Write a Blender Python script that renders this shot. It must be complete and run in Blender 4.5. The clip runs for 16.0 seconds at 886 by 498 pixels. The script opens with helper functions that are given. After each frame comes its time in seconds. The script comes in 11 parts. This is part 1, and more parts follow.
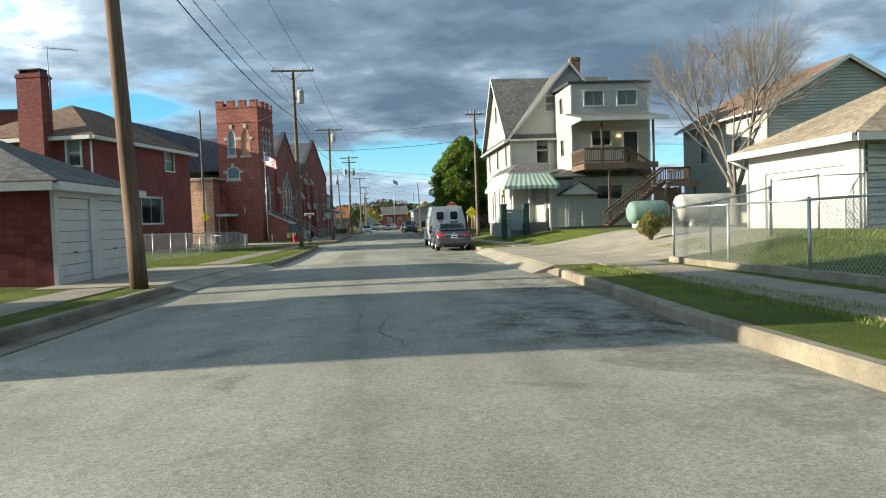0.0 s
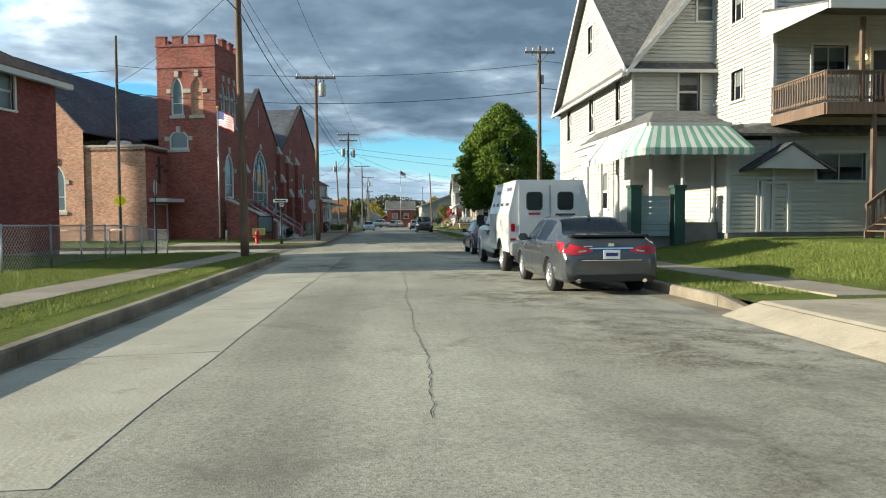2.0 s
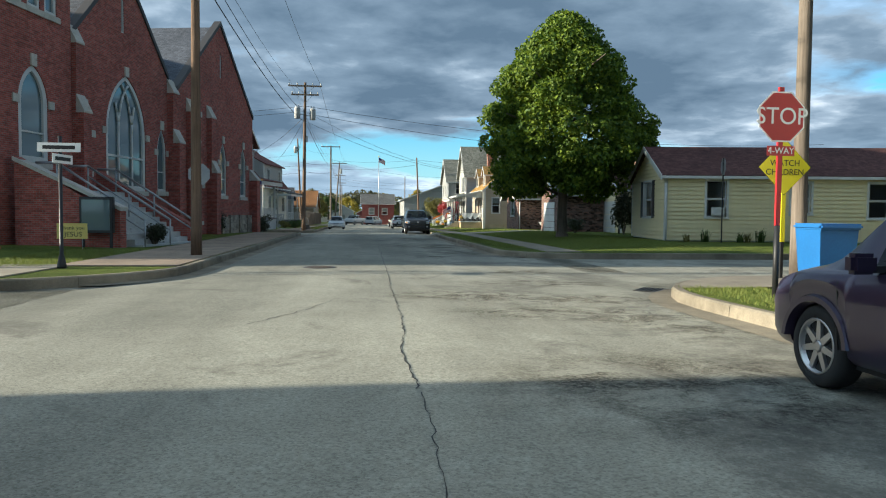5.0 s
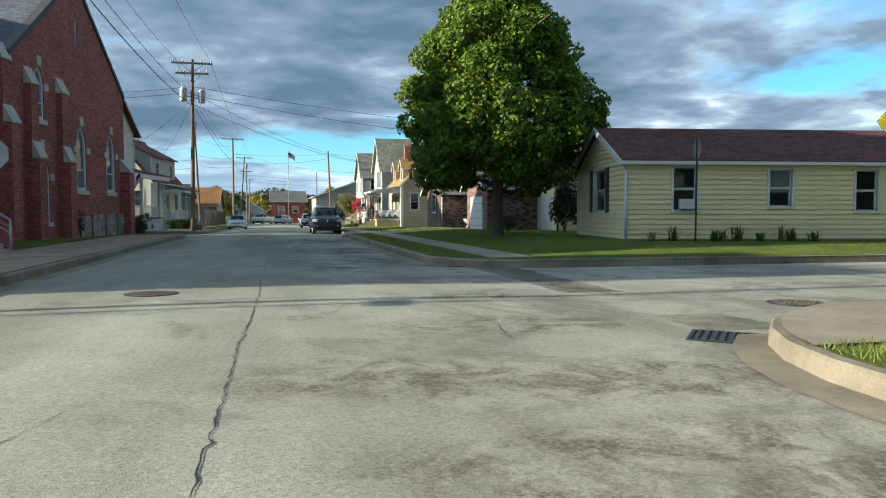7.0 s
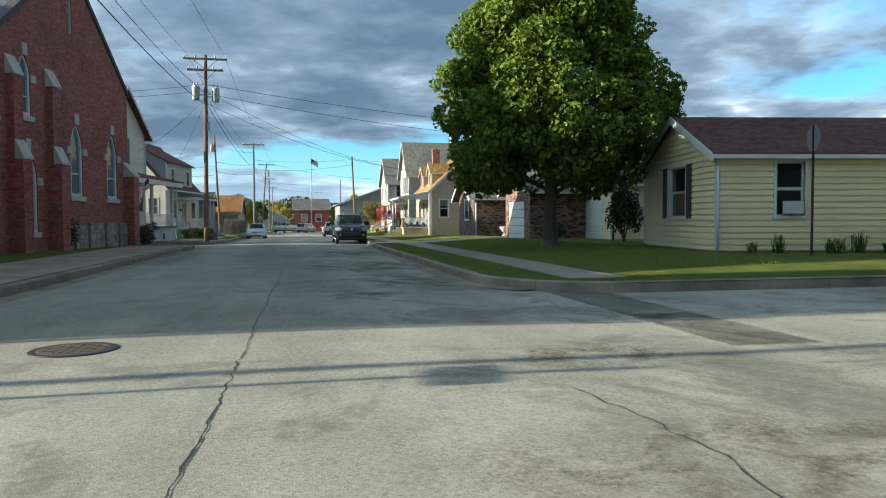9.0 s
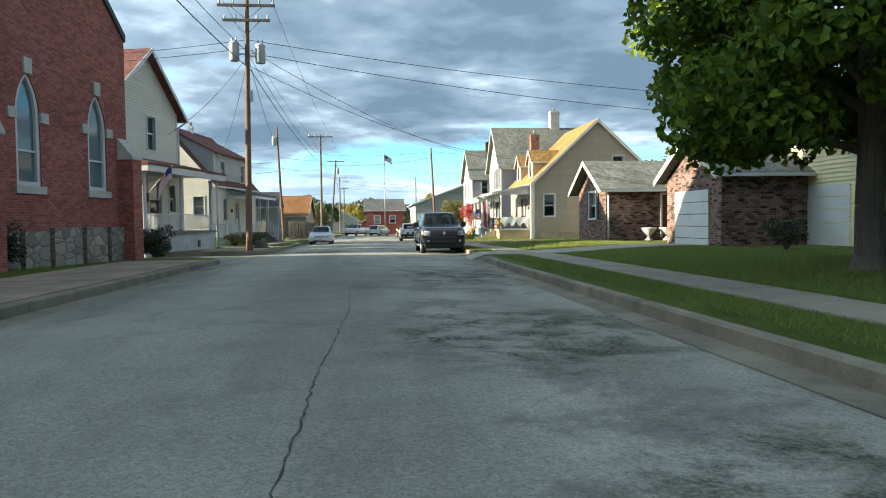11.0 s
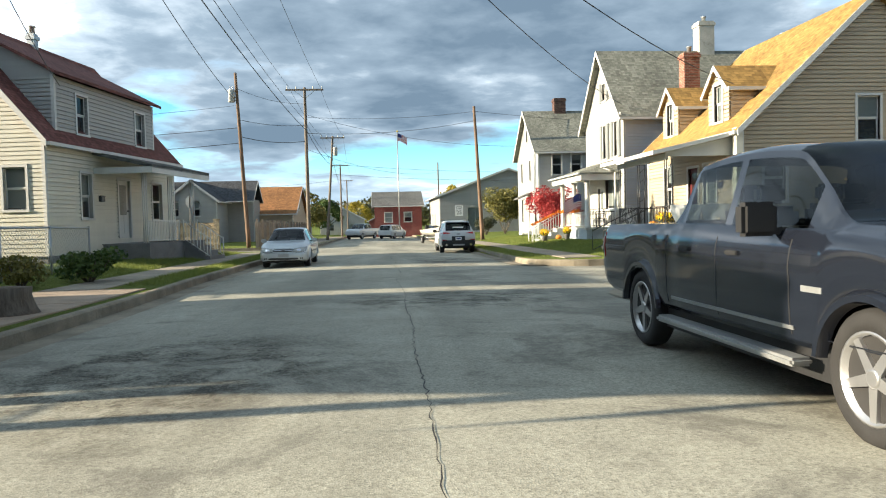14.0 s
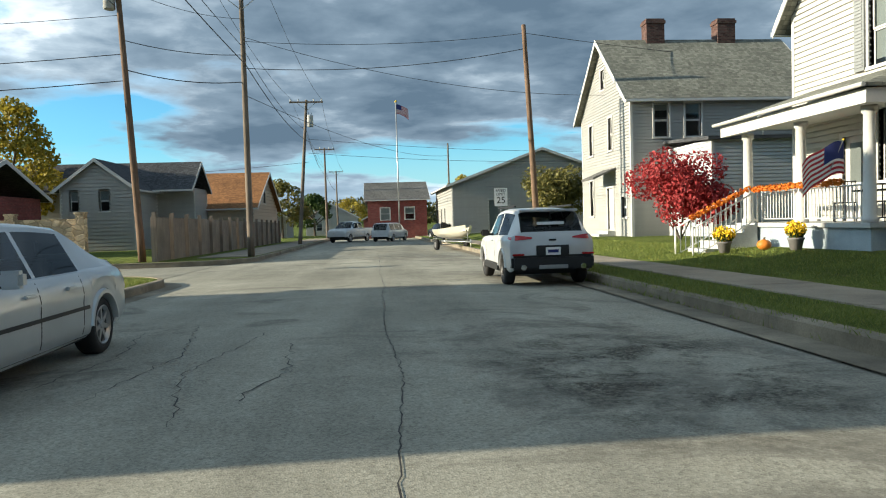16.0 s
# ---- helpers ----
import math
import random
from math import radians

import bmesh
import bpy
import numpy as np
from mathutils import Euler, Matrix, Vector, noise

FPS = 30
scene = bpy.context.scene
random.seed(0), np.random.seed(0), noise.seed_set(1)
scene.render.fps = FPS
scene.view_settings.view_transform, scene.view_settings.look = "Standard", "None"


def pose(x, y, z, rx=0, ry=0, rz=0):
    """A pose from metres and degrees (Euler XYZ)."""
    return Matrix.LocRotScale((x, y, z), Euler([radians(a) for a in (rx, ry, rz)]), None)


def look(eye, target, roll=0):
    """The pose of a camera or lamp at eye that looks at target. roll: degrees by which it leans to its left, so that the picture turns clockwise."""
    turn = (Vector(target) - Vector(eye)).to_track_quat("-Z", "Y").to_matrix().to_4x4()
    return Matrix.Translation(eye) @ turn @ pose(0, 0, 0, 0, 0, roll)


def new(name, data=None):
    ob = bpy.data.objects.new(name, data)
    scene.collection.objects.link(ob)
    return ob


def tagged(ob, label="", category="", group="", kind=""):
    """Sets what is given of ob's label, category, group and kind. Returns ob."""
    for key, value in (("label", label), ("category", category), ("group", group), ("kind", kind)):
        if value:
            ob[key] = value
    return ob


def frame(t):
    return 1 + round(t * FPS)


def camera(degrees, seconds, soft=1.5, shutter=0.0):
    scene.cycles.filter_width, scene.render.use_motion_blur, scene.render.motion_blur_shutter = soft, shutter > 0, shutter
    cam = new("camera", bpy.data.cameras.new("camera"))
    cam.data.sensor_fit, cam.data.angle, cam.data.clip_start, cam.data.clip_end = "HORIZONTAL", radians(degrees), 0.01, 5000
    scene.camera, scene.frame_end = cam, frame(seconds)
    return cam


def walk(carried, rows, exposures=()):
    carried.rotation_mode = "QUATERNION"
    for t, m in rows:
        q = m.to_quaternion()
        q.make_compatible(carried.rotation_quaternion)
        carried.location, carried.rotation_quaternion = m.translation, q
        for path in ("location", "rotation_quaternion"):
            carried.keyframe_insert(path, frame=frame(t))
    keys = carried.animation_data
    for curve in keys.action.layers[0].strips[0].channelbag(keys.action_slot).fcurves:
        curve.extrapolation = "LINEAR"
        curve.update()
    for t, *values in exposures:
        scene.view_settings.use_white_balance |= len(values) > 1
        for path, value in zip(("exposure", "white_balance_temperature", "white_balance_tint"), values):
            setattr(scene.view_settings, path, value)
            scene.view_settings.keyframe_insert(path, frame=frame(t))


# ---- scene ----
from mathutils.bvhtree import BVHTree

cam = camera(63.5, 16.0, 1.1)
METRES, EYE, TILT, LEAN, TURN = 127.0, 1.27, 0.0, 0.0, -4.7
ROWS = [
    (0.0, 0.0, 0.0, 0.0, -0.09, -2.47, 2.03),
    (0.5, -0.0048, 0.0443, -0.0002, 0.12, -2.5, 1.91),
    (1.0, -0.0097, 0.091, -0.001, 0.11, -2.46, 1.58),
    (1.5, -0.0142, 0.1374, -0.0014, 0.07, -2.53, 1.13),
    (2.0, -0.0188, 0.1834, -0.0019, 0.11, -2.59, 0.47),
    (2.5, -0.023, 0.2293, -0.0025, 0.13, -2.61, 0.09),
    (3.0, -0.0269, 0.2708, -0.0028, 0.11, -2.64, -0.27),
    (5.5, -0.036, 0.4275, -0.0047, -3.66, -2.82, -0.8),
    (6.0, -0.034, 0.4435, -0.0048, -6.81, -2.85, -0.33),
    (6.5, -0.0331, 0.452, -0.005, -8.29, -2.87, -0.08),
    (7.0, -0.0329, 0.456, -0.005, -8.55, -2.89, -0.06),
    (7.5, -0.0327, 0.4597, -0.005, -8.6, -2.95, -0.03),
    (8.0, -0.0326, 0.4649, -0.005, -8.66, -2.89, 0.04),
    (8.5, -0.0327, 0.4756, -0.0051, -8.29, -2.48, 0.12),
    (9.0, -0.0336, 0.4925, -0.0052, -6.7, -2.27, 0.2),
    (9.5, -0.0348, 0.5131, -0.0052, -4.54, -2.26, 0.32),
    (10.0, -0.0366, 0.5376, -0.0055, -2.87, -2.19, 0.37),
    (12.5, -0.053, 0.6997, -0.0056, -0.29, -2.14, 1.03),
    (13.0, -0.0571, 0.7387, -0.0058, -0.39, -2.19, 1.06),
    (13.5, -0.0611, 0.781, -0.0058, -0.46, -2.24, 1.15),
    (14.0, -0.065, 0.8246, -0.006, -0.55, -2.21, 1.41),
    (14.5, -0.0682, 0.8675, -0.0066, -0.6, -2.19, 1.58),
    (15.0, -0.071, 0.91, -0.007, -0.69, -2.21, 1.64),
    (15.5, -0.0727, 0.9535, -0.0071, -0.62, -2.26, 1.71),
    (16.0, -0.0752, 0.9962, -0.0076, -0.7, -2.27, 1.69),
]
walk(cam, [(t, pose(0, 0, EYE, TILT, LEAN, TURN) @ pose(METRES * x, METRES * y, METRES * z, 90 + pitch, roll, yaw)) for t, x, y, z, yaw, pitch, roll in ROWS],
     [(0.0, 1.25, 6250, 10), (0.5, 1.35, 6250, 10), (1.5, 1.28, 6250, 10), (2.5, 1.12, 6250, 10), (3.2, 1.0, 6150, 10), (5.5, 1.26, 6050, 10), (7.5, 1.32, 6050, 10), (9.0, 1.34, 6050, 10), (10.0, 1.82, 6200, 10), (12.5, 1.82, 6550, 11), (14.5, 1.68, 6650, 13), (15.5, 1.42, 6550, 12), (16.0, 1.15, 6350, 10)])

# ---- sky and sun ----
SUN_FROM = Vector((-1.0, -0.035, 0.28)).normalized()
SUN_EL = math.asin(SUN_FROM.z)
world = bpy.data.worlds.new("sky")
scene.world = world
world.use_nodes = True


class Nodes:
    """Short hand for node trees."""

    def __init__(self, tree):
        self.tree = tree
        tree.nodes.clear()

    def add(self, kind, links=None, **values):
        node = self.tree.nodes.new(kind)
        for key, value in values.items():
            if key == "operation":
                node.operation = value
            elif key == "use_clamp":
                node.use_clamp = value
            elif key == "data_type":
                node.data_type = value
            elif key == "blend_type":
                node.blend_type = value
            elif key == "feature":
                node.feature = value
            elif key == "noise_dimensions":
                node.noise_dimensions = value
            elif key == "offset":
                node.offset = value
        for key, value in (links or {}).items():
            socket = node.inputs[key]
            if isinstance(value, bpy.types.NodeSocket):
                self.tree.links.new(value, socket)
            else:
                socket.default_value = value
        return node

    def math(self, op, a, b=0.0, clamp=False):
        return self.add("ShaderNodeMath", {0: a, 1: b}, operation=op, use_clamp=clamp).outputs[0]

    def mix(self, fac, a, b, blend="MIX"):
        n = self.add("ShaderNodeMix", {0: fac, 6: a, 7: b}, data_type="RGBA", blend_type=blend)
        return n.outputs[2]

    def ramp(self, fac, *stops):
        n = self.add("ShaderNodeValToRGB", {0: fac})
        e = n.color_ramp.elements
        while len(e) < len(stops):
            e.new(0.5)
        for el, (pos, col) in zip(e, stops):
            el.position = pos
            el.color = (*col, 1) if isinstance(col, tuple) else (col, col, col, 1)
        return n.outputs[0]

    def noise(self, vec, scale, detail=4.0, rough=0.55, dist=0.0):
        links = {"Scale": scale, "Detail": detail, "Roughness": rough, "Distortion": dist}
        if vec is not None:
            links["Vector"] = vec
        return self.add("ShaderNodeTexNoise", links).outputs[0]


n = Nodes(world.node_tree)
sky = n.add("ShaderNodeTexSky")
sky.sky_type, sky.sun_disc, sky.sun_elevation, sky.sun_rotation = "NISHITA", False, SUN_EL, math.atan2(SUN_FROM.x, SUN_FROM.y)
sky.air_density, sky.dust_density, sky.ozone_density = 1.0, 0.6, 1.6
coord = n.add("ShaderNodeTexCoord").outputs["Generated"]
xyz = n.add("ShaderNodeSeparateXYZ", {0: coord})
up = n.math("ADD", n.math("MAXIMUM", xyz.outputs[2], 0.0), 0.14)
flat = n.add("ShaderNodeCombineXYZ", {0: n.math("DIVIDE", xyz.outputs[0], up), 1: n.math("DIVIDE", xyz.outputs[1], up), 2: 3.7}).outputs[0]
azimuth = n.math("MULTIPLY", n.math("ARCTAN2", xyz.outputs[0], xyz.outputs[1]), 57.3)
height = n.math("MULTIPLY", n.math("ARCSINE", xyz.outputs[2]), 57.3)


def swell(az, el, wide, tall, amount):
    """A soft mass in the cloud deck round a direction, in degrees."""
    du = n.math("DIVIDE", n.math("SUBTRACT", azimuth, az), wide)
    dv = n.math("DIVIDE", n.math("SUBTRACT", height, el), tall)
    far = n.math("ADD", n.math("MULTIPLY", du, du), n.math("MULTIPLY", dv, dv))
    return n.math("MULTIPLY", n.math("POWER", 2.718, n.math("MULTIPLY", far, -1.0)), amount)


def swells(*rows):
    total = swell(*rows[0])
    for row in rows[1:]:
        total = n.math("ADD", total, swell(*row))
    return total


big = n.noise(flat, 0.85, 2.5, 0.45, 0.2)
mid = n.noise(flat, 2.0, 3.0, 0.5, 0.3)
fine = n.noise(flat, 6.5, 5.0, 0.6, 0.2)
gaps = swells((3.0, 4.6, 9.0, 1.9, -0.17), (-21.0, 6.0, 10.0, 2.4, -0.11), (37.0, 9.5, 10.0, 1.7, -0.15), (-17.0, 8.8, 4.0, 1.2, -0.06), (-30.0, 13.0, 4.0, 2.0, -0.12), (12.0, 6.6, 4.0, 1.2, -0.10), (8.0, 14.0, 26.0, 7.0, 0.10), (5.0, 9.5, 14.0, 1.7, 0.08))
deck = n.math("ADD", n.math("ADD", n.math("MULTIPLY", big, 0.60), n.math("MULTIPLY", mid, 0.28)), n.math("ADD", n.math("MULTIPLY", fine, 0.12), gaps))
cover = n.ramp(deck, (0.40, 0.0), (0.445, 0.55), (0.49, 1.0))
shine = swells((-24.0, 14.0, 9.0, 4.5, -0.11), (-6.0, 8.0, 9.0, 0.9, -0.09), (-19.0, 4.8, 5.0, 1.0, -0.10), (9.0, 2.6, 12.0, 1.2, -0.09), (32.0, 15.0, 7.0, 2.5, -0.06), (36.0, 6.5, 14.0, 1.8, -0.07))
thick = n.math("ADD", n.math("ADD", n.math("MULTIPLY", deck, 0.75), n.math("MULTIPLY", mid, 0.30)), n.math("ADD", n.math("MULTIPLY", fine, 0.10), shine))
cloud = n.ramp(thick, (0.43, (0.62, 0.66, 0.68)), (0.50, (0.27, 0.335, 0.385)), (0.57, (0.145, 0.20, 0.25)), (0.68, (0.078, 0.12, 0.163)))
toward = n.add("ShaderNodeVectorMath", {0: coord, 1: tuple(SUN_FROM)}, operation="DOT_PRODUCT").outputs["Value"]
glow = n.math("ADD", n.math("MULTIPLY", n.math("POWER", n.math("MAXIMUM", toward, 0.0), 3.0), 3.6), 1.0)
cloud = n.mix(1.0, cloud, n.add("ShaderNodeCombineXYZ", {0: n.math("POWER", glow, 1.03), 1: n.math("POWER", glow, 0.98), 2: n.math("POWER", glow, 0.90)}).outputs[0], "MULTIPLY")
blue = n.mix(1.0, sky.outputs[0], (0.048, 0.10, 0.125, 1), "MULTIPLY")
above = n.mix(cover, blue, cloud)
haze = n.ramp(xyz.outputs[2], (0.0, 1.0), (0.11, 0.0))
above = n.mix(n.math("MULTIPLY", haze, 0.55), above, (0.40, 0.54, 0.64, 1))
bg = n.add("ShaderNodeBackground", {"Color": above, "Strength": 0.80})
n.add("ShaderNodeOutputWorld", {0: bg.outputs[0]})

lamp = bpy.data.lights.new("sun", "SUN")
lamp.energy, lamp.angle, lamp.color = 5.0, radians(0.55), (1.0, 0.90, 0.68)
sun = new("sun", lamp)
sun.matrix_world = look(SUN_FROM * 100, (0, 0, 0))


# ---- materials ----
def material(name, rough=0.8, metal=0.0, spec=0.4):
    m = bpy.data.materials.new(name)
    m.use_nodes = True
    k = Nodes(m.node_tree)
    shader = k.add("ShaderNodeBsdfPrincipled", {"Roughness": rough, "Metallic": metal, "Specular IOR Level": spec})
    k.add("ShaderNodeOutputMaterial", {0: shader.outputs[0]})
    return m, k, shader


def c4(c, f=1.0):
    return (c[0] * f, c[1] * f, c[2] * f, 1)


def uv_of(k):
    return k.add("ShaderNodeUVMap").outputs[0]


def obj_of(k):
    return k.add("ShaderNodeNewGeometry").outputs["Position"]


def bump(k, shader, height, strength=0.3, dist=0.02):
    b = k.add("ShaderNodeBump", {"Height": height, "Strength": strength, "Distance": dist})
    k.tree.links.new(b.outputs[0], shader.inputs["Normal"])


def paint(name, colour, rough=0.6, dirt=0.18, scale=1.2, metal=0.0, grain=0.1):
    """Painted or plain surface with weathering at two scales."""
    m, k, s = material(name, rough, metal)
    p = obj_of(k)
    a = k.ramp(k.noise(p, scale, 5), (0.3, 1.0 - dirt), (0.65, 1.0))
    b = k.ramp(k.noise(p, scale * 22, 3), (0.3, 1.0 - dirt * 0.6), (0.7, 1.0))
    c = k.mix(1.0, c4(colour), a, "MULTIPLY")
    c = k.mix(1.0, c, b, "MULTIPLY")
    k.tree.links.new(c, s.inputs["Base Color"])
    if grain:
        bump(k, s, k.noise(p, scale * 40, 3), grain, 0.01)
    return m


def siding_paint(name, colour):
    """Vinyl siding: slight differences from board to board and streaks of dirt."""
    m, k, s = material(name, 0.55)
    u = uv_of(k)
    sep = k.add("ShaderNodeSeparateXYZ", {0: u})
    row = k.add("ShaderNodeCombineXYZ", {0: k.math("FLOOR", k.math("MULTIPLY", sep.outputs[0], 0.28)), 1: k.math("FLOOR", k.math("MULTIPLY", sep.outputs[1], 6.25)), 2: 0.0}).outputs[0]
    each = k.add("ShaderNodeTexWhiteNoise", {"Vector": row}, noise_dimensions="3D").outputs["Value"]
    f = k.ramp(each, (0.0, 0.93), (1.0, 1.0))
    st = k.add("ShaderNodeMapping", {"Vector": u, "Scale": (2.0, 0.25, 1.0)}).outputs[0]
    f2 = k.ramp(k.noise(st, 1.4, 5), (0.3, 0.94), (0.6, 1.0))
    c = k.mix(1.0, c4(colour), f, "MULTIPLY")
    c = k.mix(1.0, c, f2, "MULTIPLY")
    k.tree.links.new(c, s.inputs["Base Color"])
    return m


def brickwork(name, one, two, mortar, length=0.21, height=0.075, joint=0.01, vary=0.5, dark=0.12):
    m, k, s = material(name, 0.9, 0.0, 0.25)
    u = uv_of(k)
    b = k.add("ShaderNodeTexBrick", {"Vector": u, "Color1": c4(one), "Color2": c4(two), "Mortar": c4(mortar), "Scale": 1.0, "Mortar Size": joint, "Mortar Smooth": 0.2, "Bias": 0.0, "Brick Width": length, "Row Height": height}, offset=0.5)
    sep = k.add("ShaderNodeSeparateXYZ", {0: u})
    r = k.math("FLOOR", k.math("DIVIDE", sep.outputs[1], height))
    shift = k.math("MULTIPLY", k.math("MODULO", r, 2.0), 0.5)
    cx = k.math("FLOOR", k.math("ADD", k.math("DIVIDE", sep.outputs[0], length), shift))
    cell = k.add("ShaderNodeCombineXYZ", {0: cx, 1: r, 2: 0.0}).outputs[0]
    each = k.add("ShaderNodeTexWhiteNoise", {"Vector": cell}, noise_dimensions="3D").outputs["Value"]
    c = k.mix(1.0, b.outputs[0], k.ramp(each, (0.0, 1.0 - vary), (0.5, 0.9), (1.0, 1.12)), "MULTIPLY")
    c = k.mix(1.0, c, k.ramp(k.noise(u, 0.5, 6), (0.3, 1.0 - dark * 2), (0.6, 1.0)), "MULTIPLY")
    k.tree.links.new(c, s.inputs["Base Color"])
    h = k.math("ADD", k.math("MULTIPLY", b.outputs["Fac"], -1.0), k.math("MULTIPLY", k.noise(u, 60, 3), 0.25))
    bump(k, s, h, 0.5, 0.012)
    return m


def shingles(name, colour, vary=0.35):
    m, k, s = material(name, 0.95, 0.0, 0.2)
    u = uv_of(k)
    b = k.add("ShaderNodeTexBrick", {"Vector": u, "Color1": c4(colour), "Color2": c4(colour, 0.8), "Mortar": c4(colour, 0.45), "Scale": 1.0, "Mortar Size": 0.008, "Mortar Smooth": 0.3, "Brick Width": 0.32, "Row Height": 0.14}, offset=0.5)
    sep = k.add("ShaderNodeSeparateXYZ", {0: u})
    cell = k.add("ShaderNodeCombineXYZ", {0: k.math("FLOOR", k.math("DIVIDE", sep.outputs[0], 0.16)), 1: k.math("FLOOR", k.math("DIVIDE", sep.outputs[1], 0.14)), 2: 0.0}).outputs[0]
    each = k.add("ShaderNodeTexWhiteNoise", {"Vector": cell}, noise_dimensions="3D").outputs["Value"]
    c = k.mix(1.0, b.outputs[0], k.ramp(each, (0.0, 1.0 - vary), (1.0, 1.1)), "MULTIPLY")
    c = k.mix(1.0, c, k.ramp(k.noise(u, 0.35, 6), (0.3, 0.72), (0.65, 1.05)), "MULTIPLY")
    k.tree.links.new(c, s.inputs["Base Color"])
    bump(k, s, k.math("MULTIPLY", b.outputs["Fac"], -1.0), 0.6, 0.012)
    return m


def stonework(name, colour, scale=3.2, vary=0.45):
    m, k, s = material(name, 0.95, 0.0, 0.2)
    u = uv_of(k)
    st = k.add("ShaderNodeMapping", {"Vector": u, "Scale": (0.62, 1.0, 1.0)}).outputs[0]
    v = k.add("ShaderNodeTexVoronoi", {"Vector": st, "Scale": scale}, feature="F1")
    edge = k.add("ShaderNodeTexVoronoi", {"Vector": st, "Scale": scale}, feature="DISTANCE_TO_EDGE").outputs["Distance"]
    each = k.add("ShaderNodeSeparateColor", {0: v.outputs["Color"]}).outputs[0]
    c = k.mix(1.0, c4(colour), k.ramp(each, (0.0, 1.0 - vary), (1.0, 1.15)), "MULTIPLY")
    c = k.mix(k.ramp(edge, (0.0, 0.75), (0.06, 0.0)), c, c4(colour, 0.35))
    c = k.mix(1.0, c, k.ramp(k.noise(u, 14, 5), (0.3, 0.75), (0.7, 1.08)), "MULTIPLY")
    k.tree.links.new(c, s.inputs["Base Color"])
    bump(k, s, k.math("ADD", k.ramp(edge, (0.0, 0.0), (0.12, 1.0)), k.math("MULTIPLY", k.noise(u, 20, 4), 0.5)), 0.8, 0.03)
    return m


def asphalt_mat():
    m, k, s = material("asphalt", 0.95, 0.0, 0.14)
    p = obj_of(k)
    base = k.mix(k.ramp(k.noise(p, 26, 4, 0.75), (0.36, 0.0), (0.62, 1.0)), (0.262, 0.25, 0.204, 1), (0.355, 0.342, 0.282, 1))
    stones = k.add("ShaderNodeTexVoronoi", {"Vector": p, "Scale": 75.0}, feature="F1")
    grit = k.add("ShaderNodeSeparateColor", {0: stones.outputs["Color"]}).outputs[0]
    base = k.mix(1.0, base, k.ramp(grit, (0.0, 0.72), (0.35, 0.97), (1.0, 1.14)), "MULTIPLY")
    wide = k.ramp(k.noise(p, 0.16, 6, 0.6), (0.32, 0.80), (0.65, 1.08))
    lane = k.add("ShaderNodeMapping", {"Vector": p, "Scale": (0.55, 0.06, 1.0)}).outputs[0]
    wear = k.ramp(k.noise(lane, 1.0, 6, 0.6), (0.36, 0.74), (0.6, 1.05))
    base = k.mix(1.0, base, wide, "MULTIPLY")
    base = k.mix(1.0, base, wear, "MULTIPLY")
    x = k.add("ShaderNodeSeparateXYZ", {0: p}).outputs[0]
    side = k.ramp(k.math("MULTIPLY", x, 0.2), (0.12, 0.0), (0.5, 1.0))
    blotch = k.math("ADD", k.noise(p, 0.5, 9, 0.7, 0.8), k.math("MULTIPLY", side, 0.075))
    spots = k.ramp(blotch, (0.56, 0.0), (0.63, 0.75), (0.7, 1.0))
    broken = k.ramp(k.noise(p, 9.0, 5, 0.75), (0.36, 0.35), (0.56, 1.0))
    base = k.mix(k.math("MULTIPLY", spots, k.math("MULTIPLY", broken, 0.85)), base, (0.14, 0.13, 0.11, 1))
    mottle = k.ramp(k.noise(p, 1.1, 6, 0.65), (0.3, 0.86), (0.7, 1.07))
    base = k.mix(1.0, base, mottle, "MULTIPLY")
    k.tree.links.new(base, s.inputs["Base Color"])
    bump(k, s, k.math("ADD", k.math("MULTIPLY", stones.outputs["Distance"], 0.8), k.noise(p, 3, 5)), 0.3, 0.006)
    return m


def concrete_mat(name, colour, dirt=0.3, scale=0.8):
    m, k, s = material(name, 0.92, 0.0, 0.25)
    p = obj_of(k)
    c = k.mix(1.0, c4(colour), k.ramp(k.noise(p, scale, 7, 0.65), (0.32, 1 - dirt), (0.66, 1.08)), "MULTIPLY")
    c = k.mix(1.0, c, k.ramp(k.noise(p, 45, 3), (0.3, 0.82), (0.7, 1.06)), "MULTIPLY")
    c = k.mix(k.ramp(k.noise(p, 2.3, 7, 0.7), (0.58, 0.0), (0.72, 0.55)), c, c4((0.10, 0.085, 0.06)))
    k.tree.links.new(c, s.inputs["Base Color"])
    bump(k, s, k.noise(p, 30, 5), 0.35, 0.012)
    return m


def grass_mat():
    m, k, s = material("lawn_soil", 1.0, 0.0, 0.1)
    p = obj_of(k)
    c = k.mix(k.ramp(k.noise(p, 0.55, 6, 0.65), (0.35, 0.0), (0.62, 1.0)), (0.085, 0.115, 0.024, 1), (0.155, 0.19, 0.04, 1))
    c = k.mix(k.ramp(k.noise(p, 1.7, 6, 0.7), (0.60, 0.0), (0.74, 0.8)), c, (0.19, 0.155, 0.075, 1))
    c = k.mix(1.0, c, k.ramp(k.noise(p, 28, 3, 0.8), (0.3, 0.45), (0.7, 1.25)), "MULTIPLY")
    k.tree.links.new(c, s.inputs["Base Color"])
    bump(k, s, k.noise(p, 40, 3, 0.8), 1.0, 0.05)
    return m


